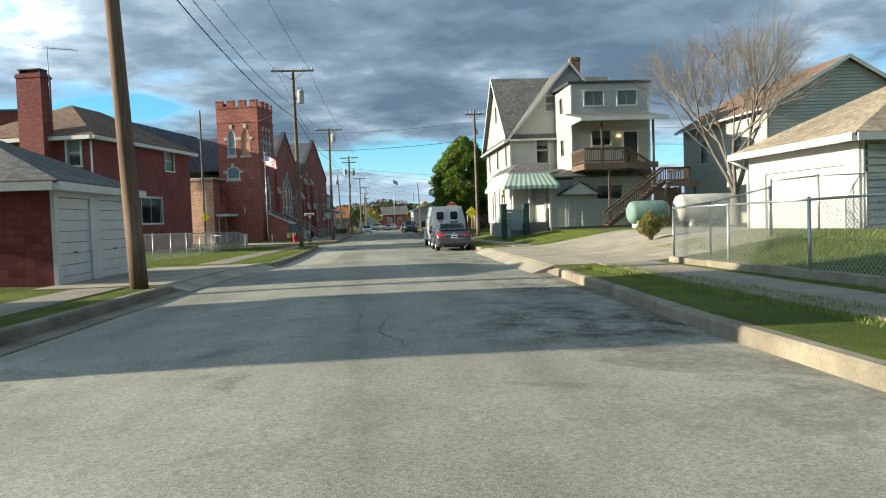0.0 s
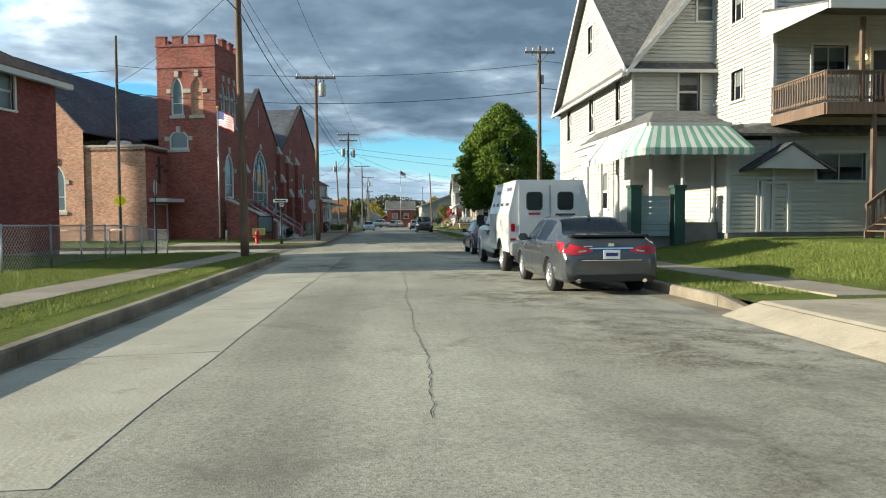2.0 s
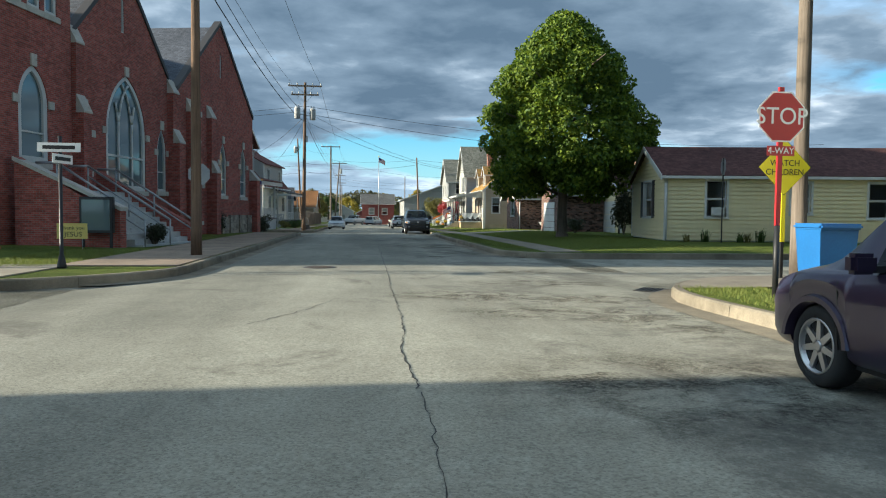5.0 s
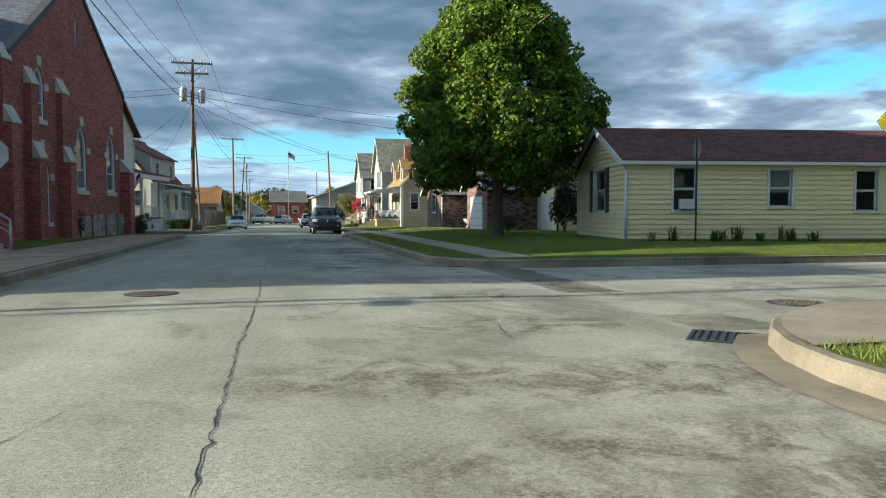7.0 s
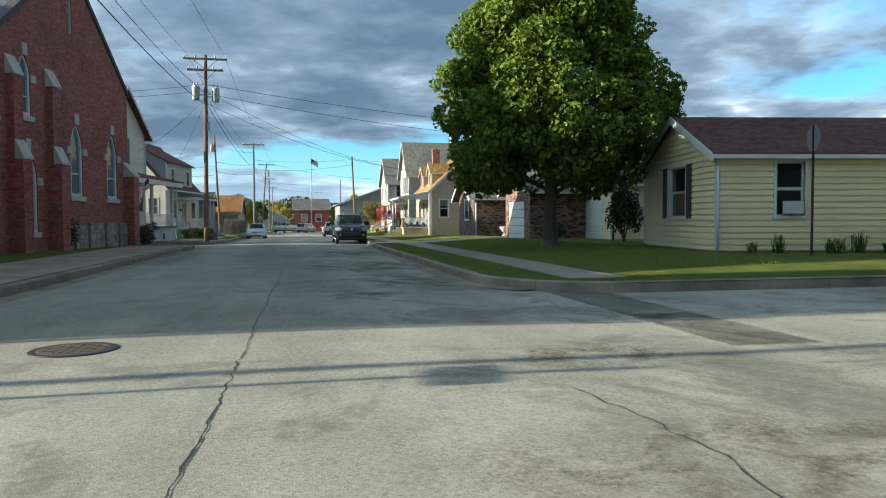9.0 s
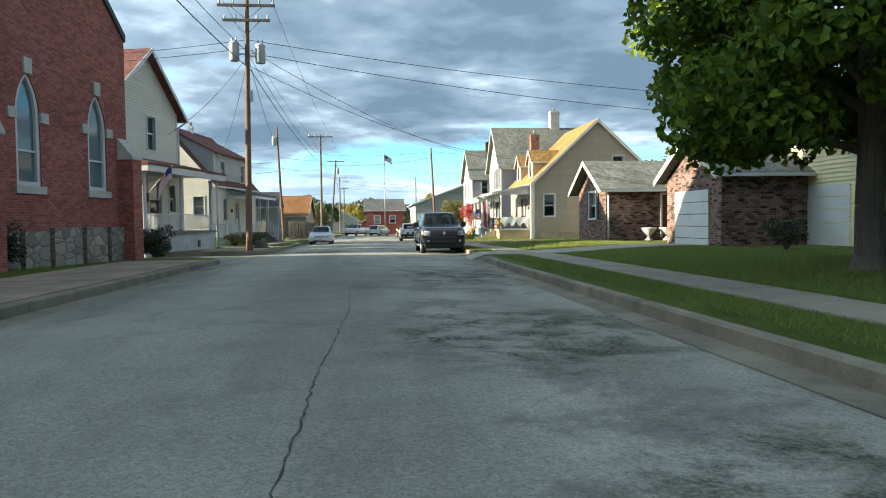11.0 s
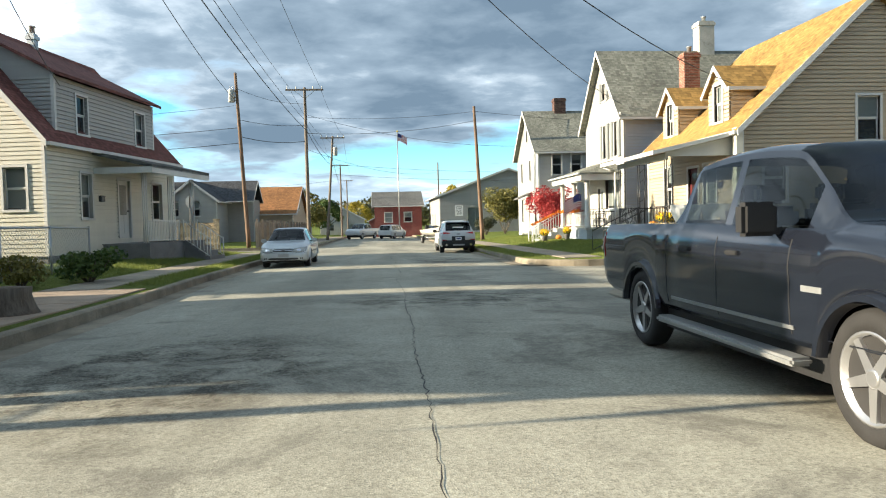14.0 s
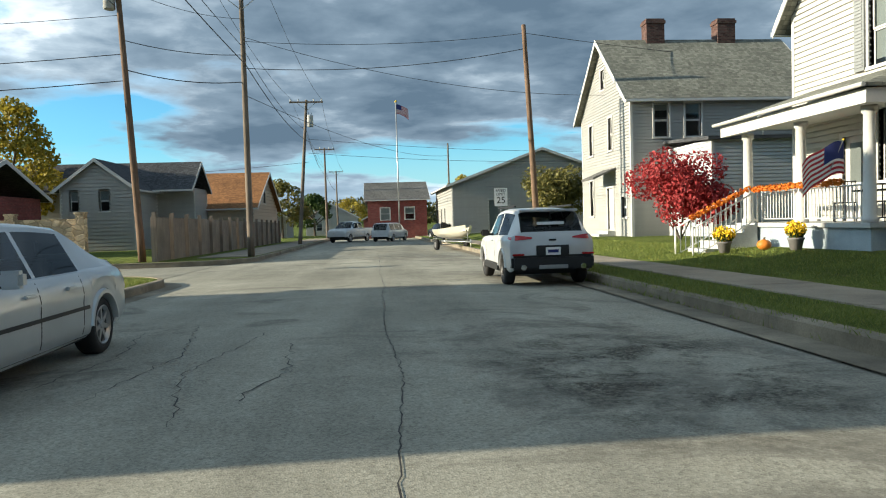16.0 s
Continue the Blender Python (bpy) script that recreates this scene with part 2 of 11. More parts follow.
def leaf_mat(name, a, b, trans=0.35):
    m, k, s = material(name, 0.6, 0.0, 0.3)
    r = k.add("ShaderNodeNewGeometry").outputs["Random Per Island"]
    c = k.mix(r, c4(a), c4(b))
    k.tree.links.new(c, s.inputs["Base Color"])
    t = k.add("ShaderNodeBsdfTranslucent", {0: c})
    mixn = k.add("ShaderNodeMixShader", {0: trans, 1: s.outputs[0], 2: t.outputs[0]})
    out = [q for q in k.tree.nodes if q.type == "OUTPUT_MATERIAL"][0]
    k.tree.links.new(mixn.outputs[0], out.inputs[0])
    return m


def wood_pole_mat(name, a, b):
    m, k, s = material(name, 0.9, 0.0, 0.2)
    p = obj_of(k)
    st = k.add("ShaderNodeMapping", {"Vector": p, "Scale": (14.0, 14.0, 0.5)}).outputs[0]
    c = k.mix(k.ramp(k.noise(st, 1.5, 6, 0.7), (0.3, 0.0), (0.7, 1.0)), c4(a), c4(b))
    c = k.mix(1.0, c, k.ramp(k.noise(p, 0.9, 4), (0.3, 0.7), (0.7, 1.1)), "MULTIPLY")
    k.tree.links.new(c, s.inputs["Base Color"])
    bump(k, s, k.noise(st, 2.5, 6), 0.5, 0.02)
    return m


def car_paint(name, colour, metal=0.35, rough=0.32):
    m, k, s = material(name, rough, metal, 0.5)
    p = obj_of(k)
    c = k.mix(1.0, c4(colour), k.ramp(k.noise(p, 2.2, 5), (0.3, 0.9), (0.7, 1.03)), "MULTIPLY")
    k.tree.links.new(c, s.inputs["Base Color"])
    s.inputs["Coat Weight"].default_value = 0.6
    s.inputs["Coat Roughness"].default_value = 0.06
    return m


def glass_mat(name, tint=(0.02, 0.025, 0.03), clear=0.0):
    m, k, s = material(name, 0.04, 0.0, 0.6)
    s.inputs["Base Color"].default_value = c4(tint)
    if clear:
        t = k.add("ShaderNodeBsdfTransparent", {0: (0.75, 0.8, 0.8, 1)})
        mixn = k.add("ShaderNodeMixShader", {0: clear, 1: s.outputs[0], 2: t.outputs[0]})
        out = [q for q in k.tree.nodes if q.type == "OUTPUT_MATERIAL"][0]
        k.tree.links.new(mixn.outputs[0], out.inputs[0])
    return m


def clear_glass(name, tint):
    """Thin clear glass: tinted see-through, mirror gloss at flat angles."""
    m, k, s = material(name, 0.04)
    t = k.add("ShaderNodeBsdfTransparent", {0: c4(tint)})
    g = k.add("ShaderNodeBsdfGlossy", {"Color": (0.9, 0.93, 0.95, 1), "Roughness": 0.02})
    f = k.add("ShaderNodeFresnel", {"IOR": 1.38})
    mixn = k.add("ShaderNodeMixShader", {0: f.outputs[0], 1: t.outputs[0], 2: g.outputs[0]})
    out = [q for q in k.tree.nodes if q.type == "OUTPUT_MATERIAL"][0]
    k.tree.links.new(mixn.outputs[0], out.inputs[0])
    return m


def glow_mat(name, colour, power):
    m, k, s = material(name, 0.3)
    s.inputs["Base Color"].default_value = c4(colour)
    s.inputs["Emission Color"].default_value = c4(colour)
    s.inputs["Emission Strength"].default_value = power
    return m


ASPHALT = asphalt_mat()
TAR = paint("tar", (0.028, 0.026, 0.024), 0.7)
PATCH = paint("asphalt_patch", (0.17, 0.16, 0.14), 0.9, 0.45, 2.0)
CONCRETE = concrete_mat("kerb_concrete", (0.27, 0.23, 0.17), 0.55)
WALKWAY = concrete_mat("pavement_concrete", (0.28, 0.24, 0.188))
DRIVE = concrete_mat("driveway_concrete", (0.37, 0.32, 0.245), 0.35)
GREYSTONE = concrete_mat("painted_block", (0.50, 0.50, 0.48), 0.25)
DARKBLOCK = concrete_mat("dark_block", (0.22, 0.21, 0.20), 0.35)
LAWN = grass_mat()


def stain_mat():
    """Dark oily dirt that lies broken over the asphalt; also colours one painted shadow."""
    m, k, s = material("stain_and_shade", 0.9, 0.0, 0.25)
    p = obj_of(k)
    s.inputs["Base Color"].default_value = (0.075, 0.068, 0.055, 1)
    a = k.ramp(k.noise(p, 1.6, 8, 0.72, 0.5), (0.44, 0.0), (0.60, 0.8))
    b = k.ramp(k.noise(p, 22.0, 4, 0.75), (0.38, 0.25), (0.58, 1.0))
    uv = k.add("ShaderNodeVectorMath", {0: uv_of(k), 1: (0.5, 0.5, 0.0)}, operation="DISTANCE").outputs["Value"]
    fade = k.ramp(uv, (0.22, 1.0), (0.5, 0.0))
    k.tree.links.new(k.math("MULTIPLY", k.math("MULTIPLY", a, b), fade), s.inputs["Alpha"])
    return m


STAIN_AND_SHADE = stain_mat()
BLADES = leaf_mat("grass_blades", (0.10, 0.145, 0.026), (0.235, 0.255, 0.06), 0.3)
RED_BRICK = brickwork("red_brick", (0.42, 0.10, 0.072), (0.33, 0.08, 0.062), (0.28, 0.19, 0.16), vary=0.35)
ORANGE_BRICK = brickwork("orange_brick", (0.66, 0.33, 0.205), (0.57, 0.275, 0.17), (0.50, 0.36, 0.27), vary=0.3)
HOUSE_BRICK = brickwork("house_brick", (0.25, 0.062, 0.055), (0.21, 0.054, 0.048), (0.17, 0.085, 0.075), vary=0.25)
MIX_BRICK = brickwork("mixed_brick", (0.26, 0.125, 0.09), (0.125, 0.072, 0.065), (0.21, 0.18, 0.155), 0.24, 0.085, 0.012, 0.85, 0.08)
CHIMNEY_BRICK = brickwork("chimney_brick", (0.30, 0.10, 0.065), (0.22, 0.075, 0.05), (0.3, 0.25, 0.2))
BLOCK_BRICK = brickwork("rough_red_block", (0.24, 0.06, 0.055), (0.20, 0.05, 0.05), (0.13, 0.045, 0.04), 0.42, 0.2, 0.012, 0.3)
STONE = stonework("foundation_stone", (0.34, 0.29, 0.235))
FENCE_STONE = stonework("fence_stone", (0.60, 0.47, 0.31), 4.0, 0.5)
WHITE_SIDING = siding_paint("white_siding", (0.46, 0.45, 0.41))
CREAM_SIDING = siding_paint("cream_siding", (0.62, 0.59, 0.50))
YELLOW_SIDING = siding_paint("yellow_siding", (0.72, 0.61, 0.36))
TAN_SIDING = siding_paint("tan_siding", (0.42, 0.335, 0.235))
GREY_SIDING = siding_paint("grey_siding", (0.36, 0.355, 0.335))
BLUE_SIDING = siding_paint("bluegrey_siding", (0.46, 0.48, 0.50))
WHITE = paint("white_paint", (0.57, 0.56, 0.53), 0.5, 0.14)
STONE_TRIM = concrete_mat("pale_stone_trim", (0.50, 0.46, 0.40), 0.2, 1.5)
DARK_TRIM = paint("dark_trim", (0.05, 0.045, 0.045), 0.6)
RED_DOOR = paint("red_paint", (0.10, 0.014, 0.014), 0.5)
BROWN_WOOD = wood_pole_mat("brown_wood", (0.10, 0.065, 0.05), (0.20, 0.14, 0.10))
POLE_WOOD = wood_pole_mat("pole_wood", (0.10, 0.065, 0.045), (0.23, 0.15, 0.10))
POLE_GREY = wood_pole_mat("grey_pole_wood", (0.11, 0.088, 0.07), (0.22, 0.178, 0.14))
BARK = wood_pole_mat("bark", (0.085, 0.065, 0.05), (0.19, 0.155, 0.12))
PALE_BARK = wood_pole_mat("pale_bark", (0.13, 0.112, 0.095), (0.27, 0.24, 0.21))
GREY_SHINGLE = shingles("grey_shingles", (0.17, 0.165, 0.155))
GREEN_SHINGLE = shingles("greygreen_shingles", (0.24, 0.24, 0.20))
DARK_SHINGLE = shingles("dark_shingles", (0.085, 0.088, 0.095))
SLATE = shingles("slate", (0.115, 0.125, 0.15), 0.25)
RED_SHINGLE = shingles("maroon_shingles", (0.135, 0.062, 0.055))
BROWN_SHINGLE = shingles("brown_shingles", (0.23, 0.145, 0.105))
ORANGE_SHINGLE = shingles("orange_shingles", (0.36, 0.215, 0.07))
TAN_SHINGLE = shingles("tan_shingles", (0.36, 0.29, 0.21))
GLASS = glass_mat("window_glass", (0.02, 0.025, 0.03), 0.6)
CAR_GLASS = clear_glass("car_glass", (0.34, 0.38, 0.38))
LEADED = glass_mat("leaded_glass", (0.10, 0.14, 0.15))
DARK = paint("dark_shade_paint", (0.02, 0.02, 0.02), 0.9, 0.05)
BLIND = paint("window_blind", (0.62, 0.62, 0.58), 0.8, 0.1)
STEEL = paint("galvanised_steel", (0.42, 0.43, 0.43), 0.42, 0.2, 2.0, 0.7)
CHROME = paint("chrome", (0.72, 0.72, 0.72), 0.12, 0.05, 2.0, 1.0, 0.0)
BLACK = paint("black_plastic", (0.018, 0.018, 0.019), 0.5, 0.1)
IRON = paint("black_iron", (0.022, 0.022, 0.024), 0.45, 0.2)
RUBBER = paint("tyre_rubber", (0.022, 0.021, 0.021), 0.85, 0.3, 6.0)
CABLE = paint("cable", (0.03, 0.03, 0.032), 0.6, 0.1)
WHITE_IRON = paint("white_iron", (0.68, 0.67, 0.64), 0.45, 0.1)
YELLOW_PAINT = paint("yellow_paint", (0.80, 0.55, 0.03), 0.5)
SIGN_RED = paint("sign_red", (0.42, 0.02, 0.025), 0.4, 0.1)
SIGN_WHITE = paint("sign_white", (0.82, 0.82, 0.80), 0.4, 0.08)
SIGN_YELLOW = paint("sign_yellow", (0.86, 0.72, 0.02), 0.4, 0.08)
FLAG_RED = paint("flag_red", (0.45, 0.035, 0.05), 0.8, 0.1)
FLAG_WHITE = paint("flag_white", (0.80, 0.78, 0.76), 0.8, 0.1)
FLAG_BLUE = paint("flag_blue", (0.03, 0.04, 0.16), 0.8, 0.1)


# ---- mesh helpers ----
BASE = {}
IN_WORLD = set()  # things whose parts are given in world coordinates


def thing(name, at, label, category, group="", turn=0.0, kind=""):
    ob = new(name)
    m = Matrix.Translation(Vector(at)) @ Matrix.Rotation(radians(turn), 4, "Z")
    ob.matrix_world = m
    BASE[ob] = m
    ob.empty_display_size = 0.2
    return tagged(ob, label, category, group, kind)


def in_world(*args, **kw):
    ob = thing(*args, **kw)
    IN_WORLD.add(ob)
    return ob


def root_of(ob):
    while ob.parent:
        ob = ob.parent
    return ob


def unwrap(bm):
    layer = bm.loops.layers.uv.verify()
    bm.normal_update()
    for f in bm.faces:
        nrm = f.normal
        if abs(nrm.z) > 0.97 or nrm.length < 0.5:
            a, b = Vector((1, 0, 0)), Vector((0, 1, 0))
        else:
            a = Vector((-nrm.y, nrm.x, 0)).normalized()
            b = nrm.cross(a)
        for lp in f.loops:
            lp[layer].uv = (lp.vert.co.dot(a), lp.vert.co.dot(b))


def part(name, bm, mats, parent=None, label="", local=True, smooth=0.0, kind=""):
    """Links a bmesh as one mesh object. local: the bmesh is in the frame of the thing."""
    if bm.loops.layers.uv.active is None:
        unwrap(bm)
    me = bpy.data.meshes.new(name)
    if smooth:
        for f in bm.faces:
            f.smooth = True
        for e in bm.edges:
            if len(e.link_faces) == 2 and e.calc_face_angle(0) > radians(smooth):
                e.smooth = False
    bm.to_mesh(me)
    bm.free()
    for mm in (mats if isinstance(mats, (list, tuple)) else [mats]):
        me.materials.append(mm)
    ob = new(name, me)
    if parent is not None:
        ob.parent = parent
        if not local or parent in IN_WORLD:
            ob.matrix_basis = BASE[root_of(parent)].inverted()
    return tagged(ob, label, kind=kind)


def pieces(name, bm, mats, parent=None, label="", **kw):
    """Links every connected piece of a bmesh as a part of its own."""
    done = set()
    made = []
    for first in bm.verts:
        if first in done:
            continue
        group, seen = [first], {first}
        for v in group:
            for e in v.link_edges:
                w = e.other_vert(v)
                if w not in seen:
                    seen.add(w)
                    group.append(w)
        done |= seen
        one = bmesh.new()
        new_of = {v: one.verts.new(v.co) for v in group}
        used = set()
        for v in group:
            for f in v.link_faces:
                if f not in used:
                    used.add(f)
                    g = one.faces.new([new_of[w] for w in f.verts])
                    g.material_index, g.smooth = f.material_index, f.smooth
        made.append(part(name, one, mats, parent, label, **kw))
    bm.free()
    return made


def bmn():
    return bmesh.new()


def face(bm, pts, mi=0):
    f = bm.faces.new([bm.verts.new(p) for p in pts])
    f.material_index = mi
    return f


def box(bm, x0, x1, y0, y1, z0, z1, mi=0, m=None):
    x0, x1 = min(x0, x1), max(x0, x1)
    y0, y1 = min(y0, y1), max(y0, y1)
    z0, z1 = min(z0, z1), max(z0, z1)
    v = [(x, y, z) for z in (z0, z1) for y in (y0, y1) for x in (x0, x1)]
    v = [bm.verts.new(m @ Vector(p) if m else p) for p in v]
    for q in ((0, 2, 3, 1), (4, 5, 7, 6), (0, 1, 5, 4), (2, 6, 7, 3), (0, 4, 6, 2), (1, 3, 7, 5)):
        f = bm.faces.new([v[i] for i in q])
        f.material_index = mi
    return v


def tube(bm, p0, p1, r0, r1=None, sides=8, caps=True, mi=0):
    p0, p1 = Vector(p0), Vector(p1)
    r1 = r0 if r1 is None else r1
    q = (p1 - p0).to_track_quat("Z", "Y")
    ring = []
    for p, r in ((p0, r0), (p1, r1)):
        ring.append([bm.verts.new(p + q @ Vector((r * math.cos(a), r * math.sin(a), 0))) for a in (2 * math.pi * i / sides for i in range(sides))])
    for i in range(sides):
        j = (i + 1) % sides
        f = bm.faces.new((ring[0][i], ring[0][j], ring[1][j], ring[1][i]))
        f.material_index = mi
        f.smooth = True
    if caps:
        for rr in (ring[0][::-1], ring[1]):
            f = bm.faces.new(rr)
            f.material_index = mi


def chain(bm, pts, r, sides=6, mi=0):
    for a, b in zip(pts, pts[1:]):
        tube(bm, a, b, r, r, sides, True, mi)


def lathe(bm, profile, at=(0, 0, 0), sides=16, mi=0):
    """Turns (radius, height) pairs round the z axis."""
    rings = [[bm.verts.new((at[0] + r * math.cos(a), at[1] + r * math.sin(a), at[2] + z)) for a in (2 * math.pi * i / sides for i in range(sides))] for r, z in profile]
    for ra, rb in zip(rings, rings[1:]):
        for i in range(sides):
            j = (i + 1) % sides
            f = bm.faces.new((ra[i], ra[j], rb[j], rb[i]))
            f.smooth = True
            f.material_index = mi
    for rr in (rings[0][::-1], rings[-1]):
        f = bm.faces.new(rr)
        f.material_index = mi


def prism(bm, outline, d0, d1, o, u, nrm, mi=0):
    """A plate: (u, z) outline, from depth d0 to d1 along the normal."""
    o, u, nrm = Vector(o), Vector(u), Vector(nrm)
    z = Vector((0, 0, 1))
    a = [bm.verts.new(o + u * p + z * q + nrm * d0) for p, q in outline]
    b = [bm.verts.new(o + u * p + z * q + nrm * d1) for p, q in outline]
    k = len(outline)
    for i in range(k):
        j = (i + 1) % k
        f = bm.faces.new((a[i], a[j], b[j], b[i]))
        f.material_index = mi
    for rr in (a[::-1], b):
        f = bm.faces.new(rr)
        f.material_index = mi


def fbox(bm, o, u, nrm, u0, u1, z0, z1, n0, n1, mi=0):
    prism(bm, [(u0, z0), (u1, z0), (u1, z1), (u0, z1)], n0, n1, o, u, nrm, mi)


def gz(y):
    """Height of the road along its line."""
    ys = (-400, -40, 0, 11.6, 23.4, 34.6, 54.5, 68.4, 89.0, 99.5, 110.5, 126.9, 190, 260, 420)
    zs = (0.6, 0.25, 0, -0.13, -0.24, -0.36, -0.60, -0.70, -0.71, -0.74, -0.84, -0.97, -1.42, -1.9, -2.6)
    return float(np.interp(y, ys, zs))


def smooth(a, b, x):
    t = min(1.0, max(0.0, (x - a) / (b - a)))
    return t * t * (3 - 2 * t)


# ---- ground, roads, kerbs ----
# side, kerb line, from y, to y, corner radii, driveways, rise of the lawn away from the road
BLOCKS = {
    "R1": (1, 4.55, -70.0, 66.2, 2.0, 4.2, ((17.5, 33.5),), 0.62, 6.5, 12.0),
    "R2": (1, 5.0, 75.2, 120.3, 2.6, 2.6, ((101.0, 104.8),), 0.22, 6.5, 12.0),
    "R3": (1, 5.2, 127.4, 330.0, 2.4, 2.0, (), 0.36, 7.5, 11.0),
    "L1": (-1, 4.55, -70.0, 55.6, 2.0, 3.0, ((16.8, 25.8),), 0.15, 7.0, 14.0),
    "L2": (-1, 4.35, 64.6, 104.0, 4.5, 3.0, (), 0.06, 8.0, 12.0),
    "L3": (-1, 4.35, 110.6, 147.6, 1.2, 3.0, (), 0.25, 6.5, 9.5),
    "L4": (-1, 4.35, 156.2, 330.0, 3.0, 2.0, (), 0.1, 8.0, 14.0),
}


# kerb lines that are not straight: (y, distance from the middle)
BENDS = {
    "R1": ((-70, 3.3), (4, 3.5), (9, 3.6), (12, 3.85), (17, 4.1), (25, 4.3), (34, 4.6), (66, 4.75)),
    "R2": ((75, 4.62), (95, 4.55), (100, 4.7), (106, 5.1), (113, 5.15), (120, 5.05)),
    "R3": ((127, 5.1), (130, 5.3), (140, 5.45), (330, 5.6)),
    "L1": ((-70, 4.75), (17, 4.86), (22, 4.8), (25, 4.3), (26.8, 3.98), (30, 3.96), (36, 4.1), (40, 4.28), (46, 4.45), (52, 4.75)),
    "L3": ((110, 4.1), (119.5, 4.18), (124, 4.35), (148, 4.35)),
}


def kerb_line(b, y):
    if b in BENDS:
        return float(np.interp(y, [q[0] for q in BENDS[b]], [q[1] for q in BENDS[b]]))
    return BLOCKS[b][1]


def edge_x(b, y):
    """Distance of the kerb's face from the middle of the road."""
    side, kx, y0, y1, r0, r1 = BLOCKS[b][:6]
    kx = kerb_line(b, y)
    if y < y0 + r0:
        t = r0 - (y - y0)
        return kx + r0 - math.sqrt(max(0.0, r0 * r0 - t * t))
    if y > y1 - r1:
        t = r1 - (y1 - y)
        return kx + r1 - math.sqrt(max(0.0, r1 * r1 - t * t))
    return kx


def lawn_rise(b, x, y):
    side, kx, y0, y1, r0, r1, drives, rise, xa, xb = BLOCKS[b]
    ends = min(1.0, max(0.0, min(y - y0 - 0.3, y1 - y - 0.3) / 5.0))
    h = rise * smooth(xa, xb, abs(x))
    if b == "L3":
        h *= smooth(117.0, 124.0, y)
    return h * smooth(0, 1, ends)


def H(x, y):
    """Height of the ground anywhere."""
    for b, (side, kx, y0, y1, *rest) in BLOCKS.items():
        if side * x > 0 and y0 <= y <= y1 and abs(x) >= edge_x(b, y):
            return gz(y) + 0.14 + lawn_rise(b, x, y)
    return gz(y)


def grid_mesh(rows):
    bm = bmn()
    vs = [[bm.verts.new(p) for p in row] for row in rows]
    for ra, rb in zip(vs, vs[1:]):
        for i in range(len(ra) - 1):
            bm.faces.new((ra[i], ra[i + 1], rb[i + 1], rb[i]))
    bmesh.ops.recalc_face_normals(bm, faces=bm.faces)
    if bm.faces and sum(f.normal.z for f in bm.faces) < 0:
        bmesh.ops.reverse_faces(bm, faces=bm.faces)
    return bm


def frange(a, b, step):
    k = max(1, round((b - a) / step))
    return [a + (b - a) * i / k for i in range(k + 1)]


# one sheet to the horizon
xs = [-3000, -900, -300, -120, -60, -30, -12, 0, 12, 30, 60, 120, 300, 900, 3000]
ysl = [-900, -300, -120] + frange(-70, 330, 10) + [420, 700, 1500, 4000]
ground = part("ground", grid_mesh([[(x, y, gz(y) - 0.12) for x in xs] for y in ysl]), LAWN, None, smooth=60)
tagged(ground, "rough grass ground reaching to the horizon", "ground", kind="structure")

road = part("road", grid_mesh([[(x, y, gz(y) - 0.0022 * x * x) for x in (-6.5, -4.5, -3, -1.5, 0, 1.5, 3, 4.5, 6.5)] for y in frange(-70, 330, 2.5)]), ASPHALT, None, smooth=60)
tagged(road, "worn grey-beige asphalt street with cracks and stains", "road", kind="structure")
for nm, xa, xb, ya, yb in (("side_road", -90, -5.5, 54.5, 65.8), ("side_road", 5.5, 90, 65.0, 76.0), ("alley", -60, -5.5, 103, 111.5), ("alley", 5.5, 60, 119.5, 128.3), ("side_road", -90, -5.5, 146.8, 157.0), ("alley", -6.6, -3.6, 55.0, 65.4), ("alley", 4.5, 6.6, 65.4, 76.0)):
    ob = part(nm, grid_mesh([[(x, y, gz(y) - 0.06) for x in frange(xa, xb, 5)] for y in frange(ya, yb, 2)]), ASPHALT)
    tagged(ob, "narrow worn asphalt side street meeting the main road", "road", kind="structure")

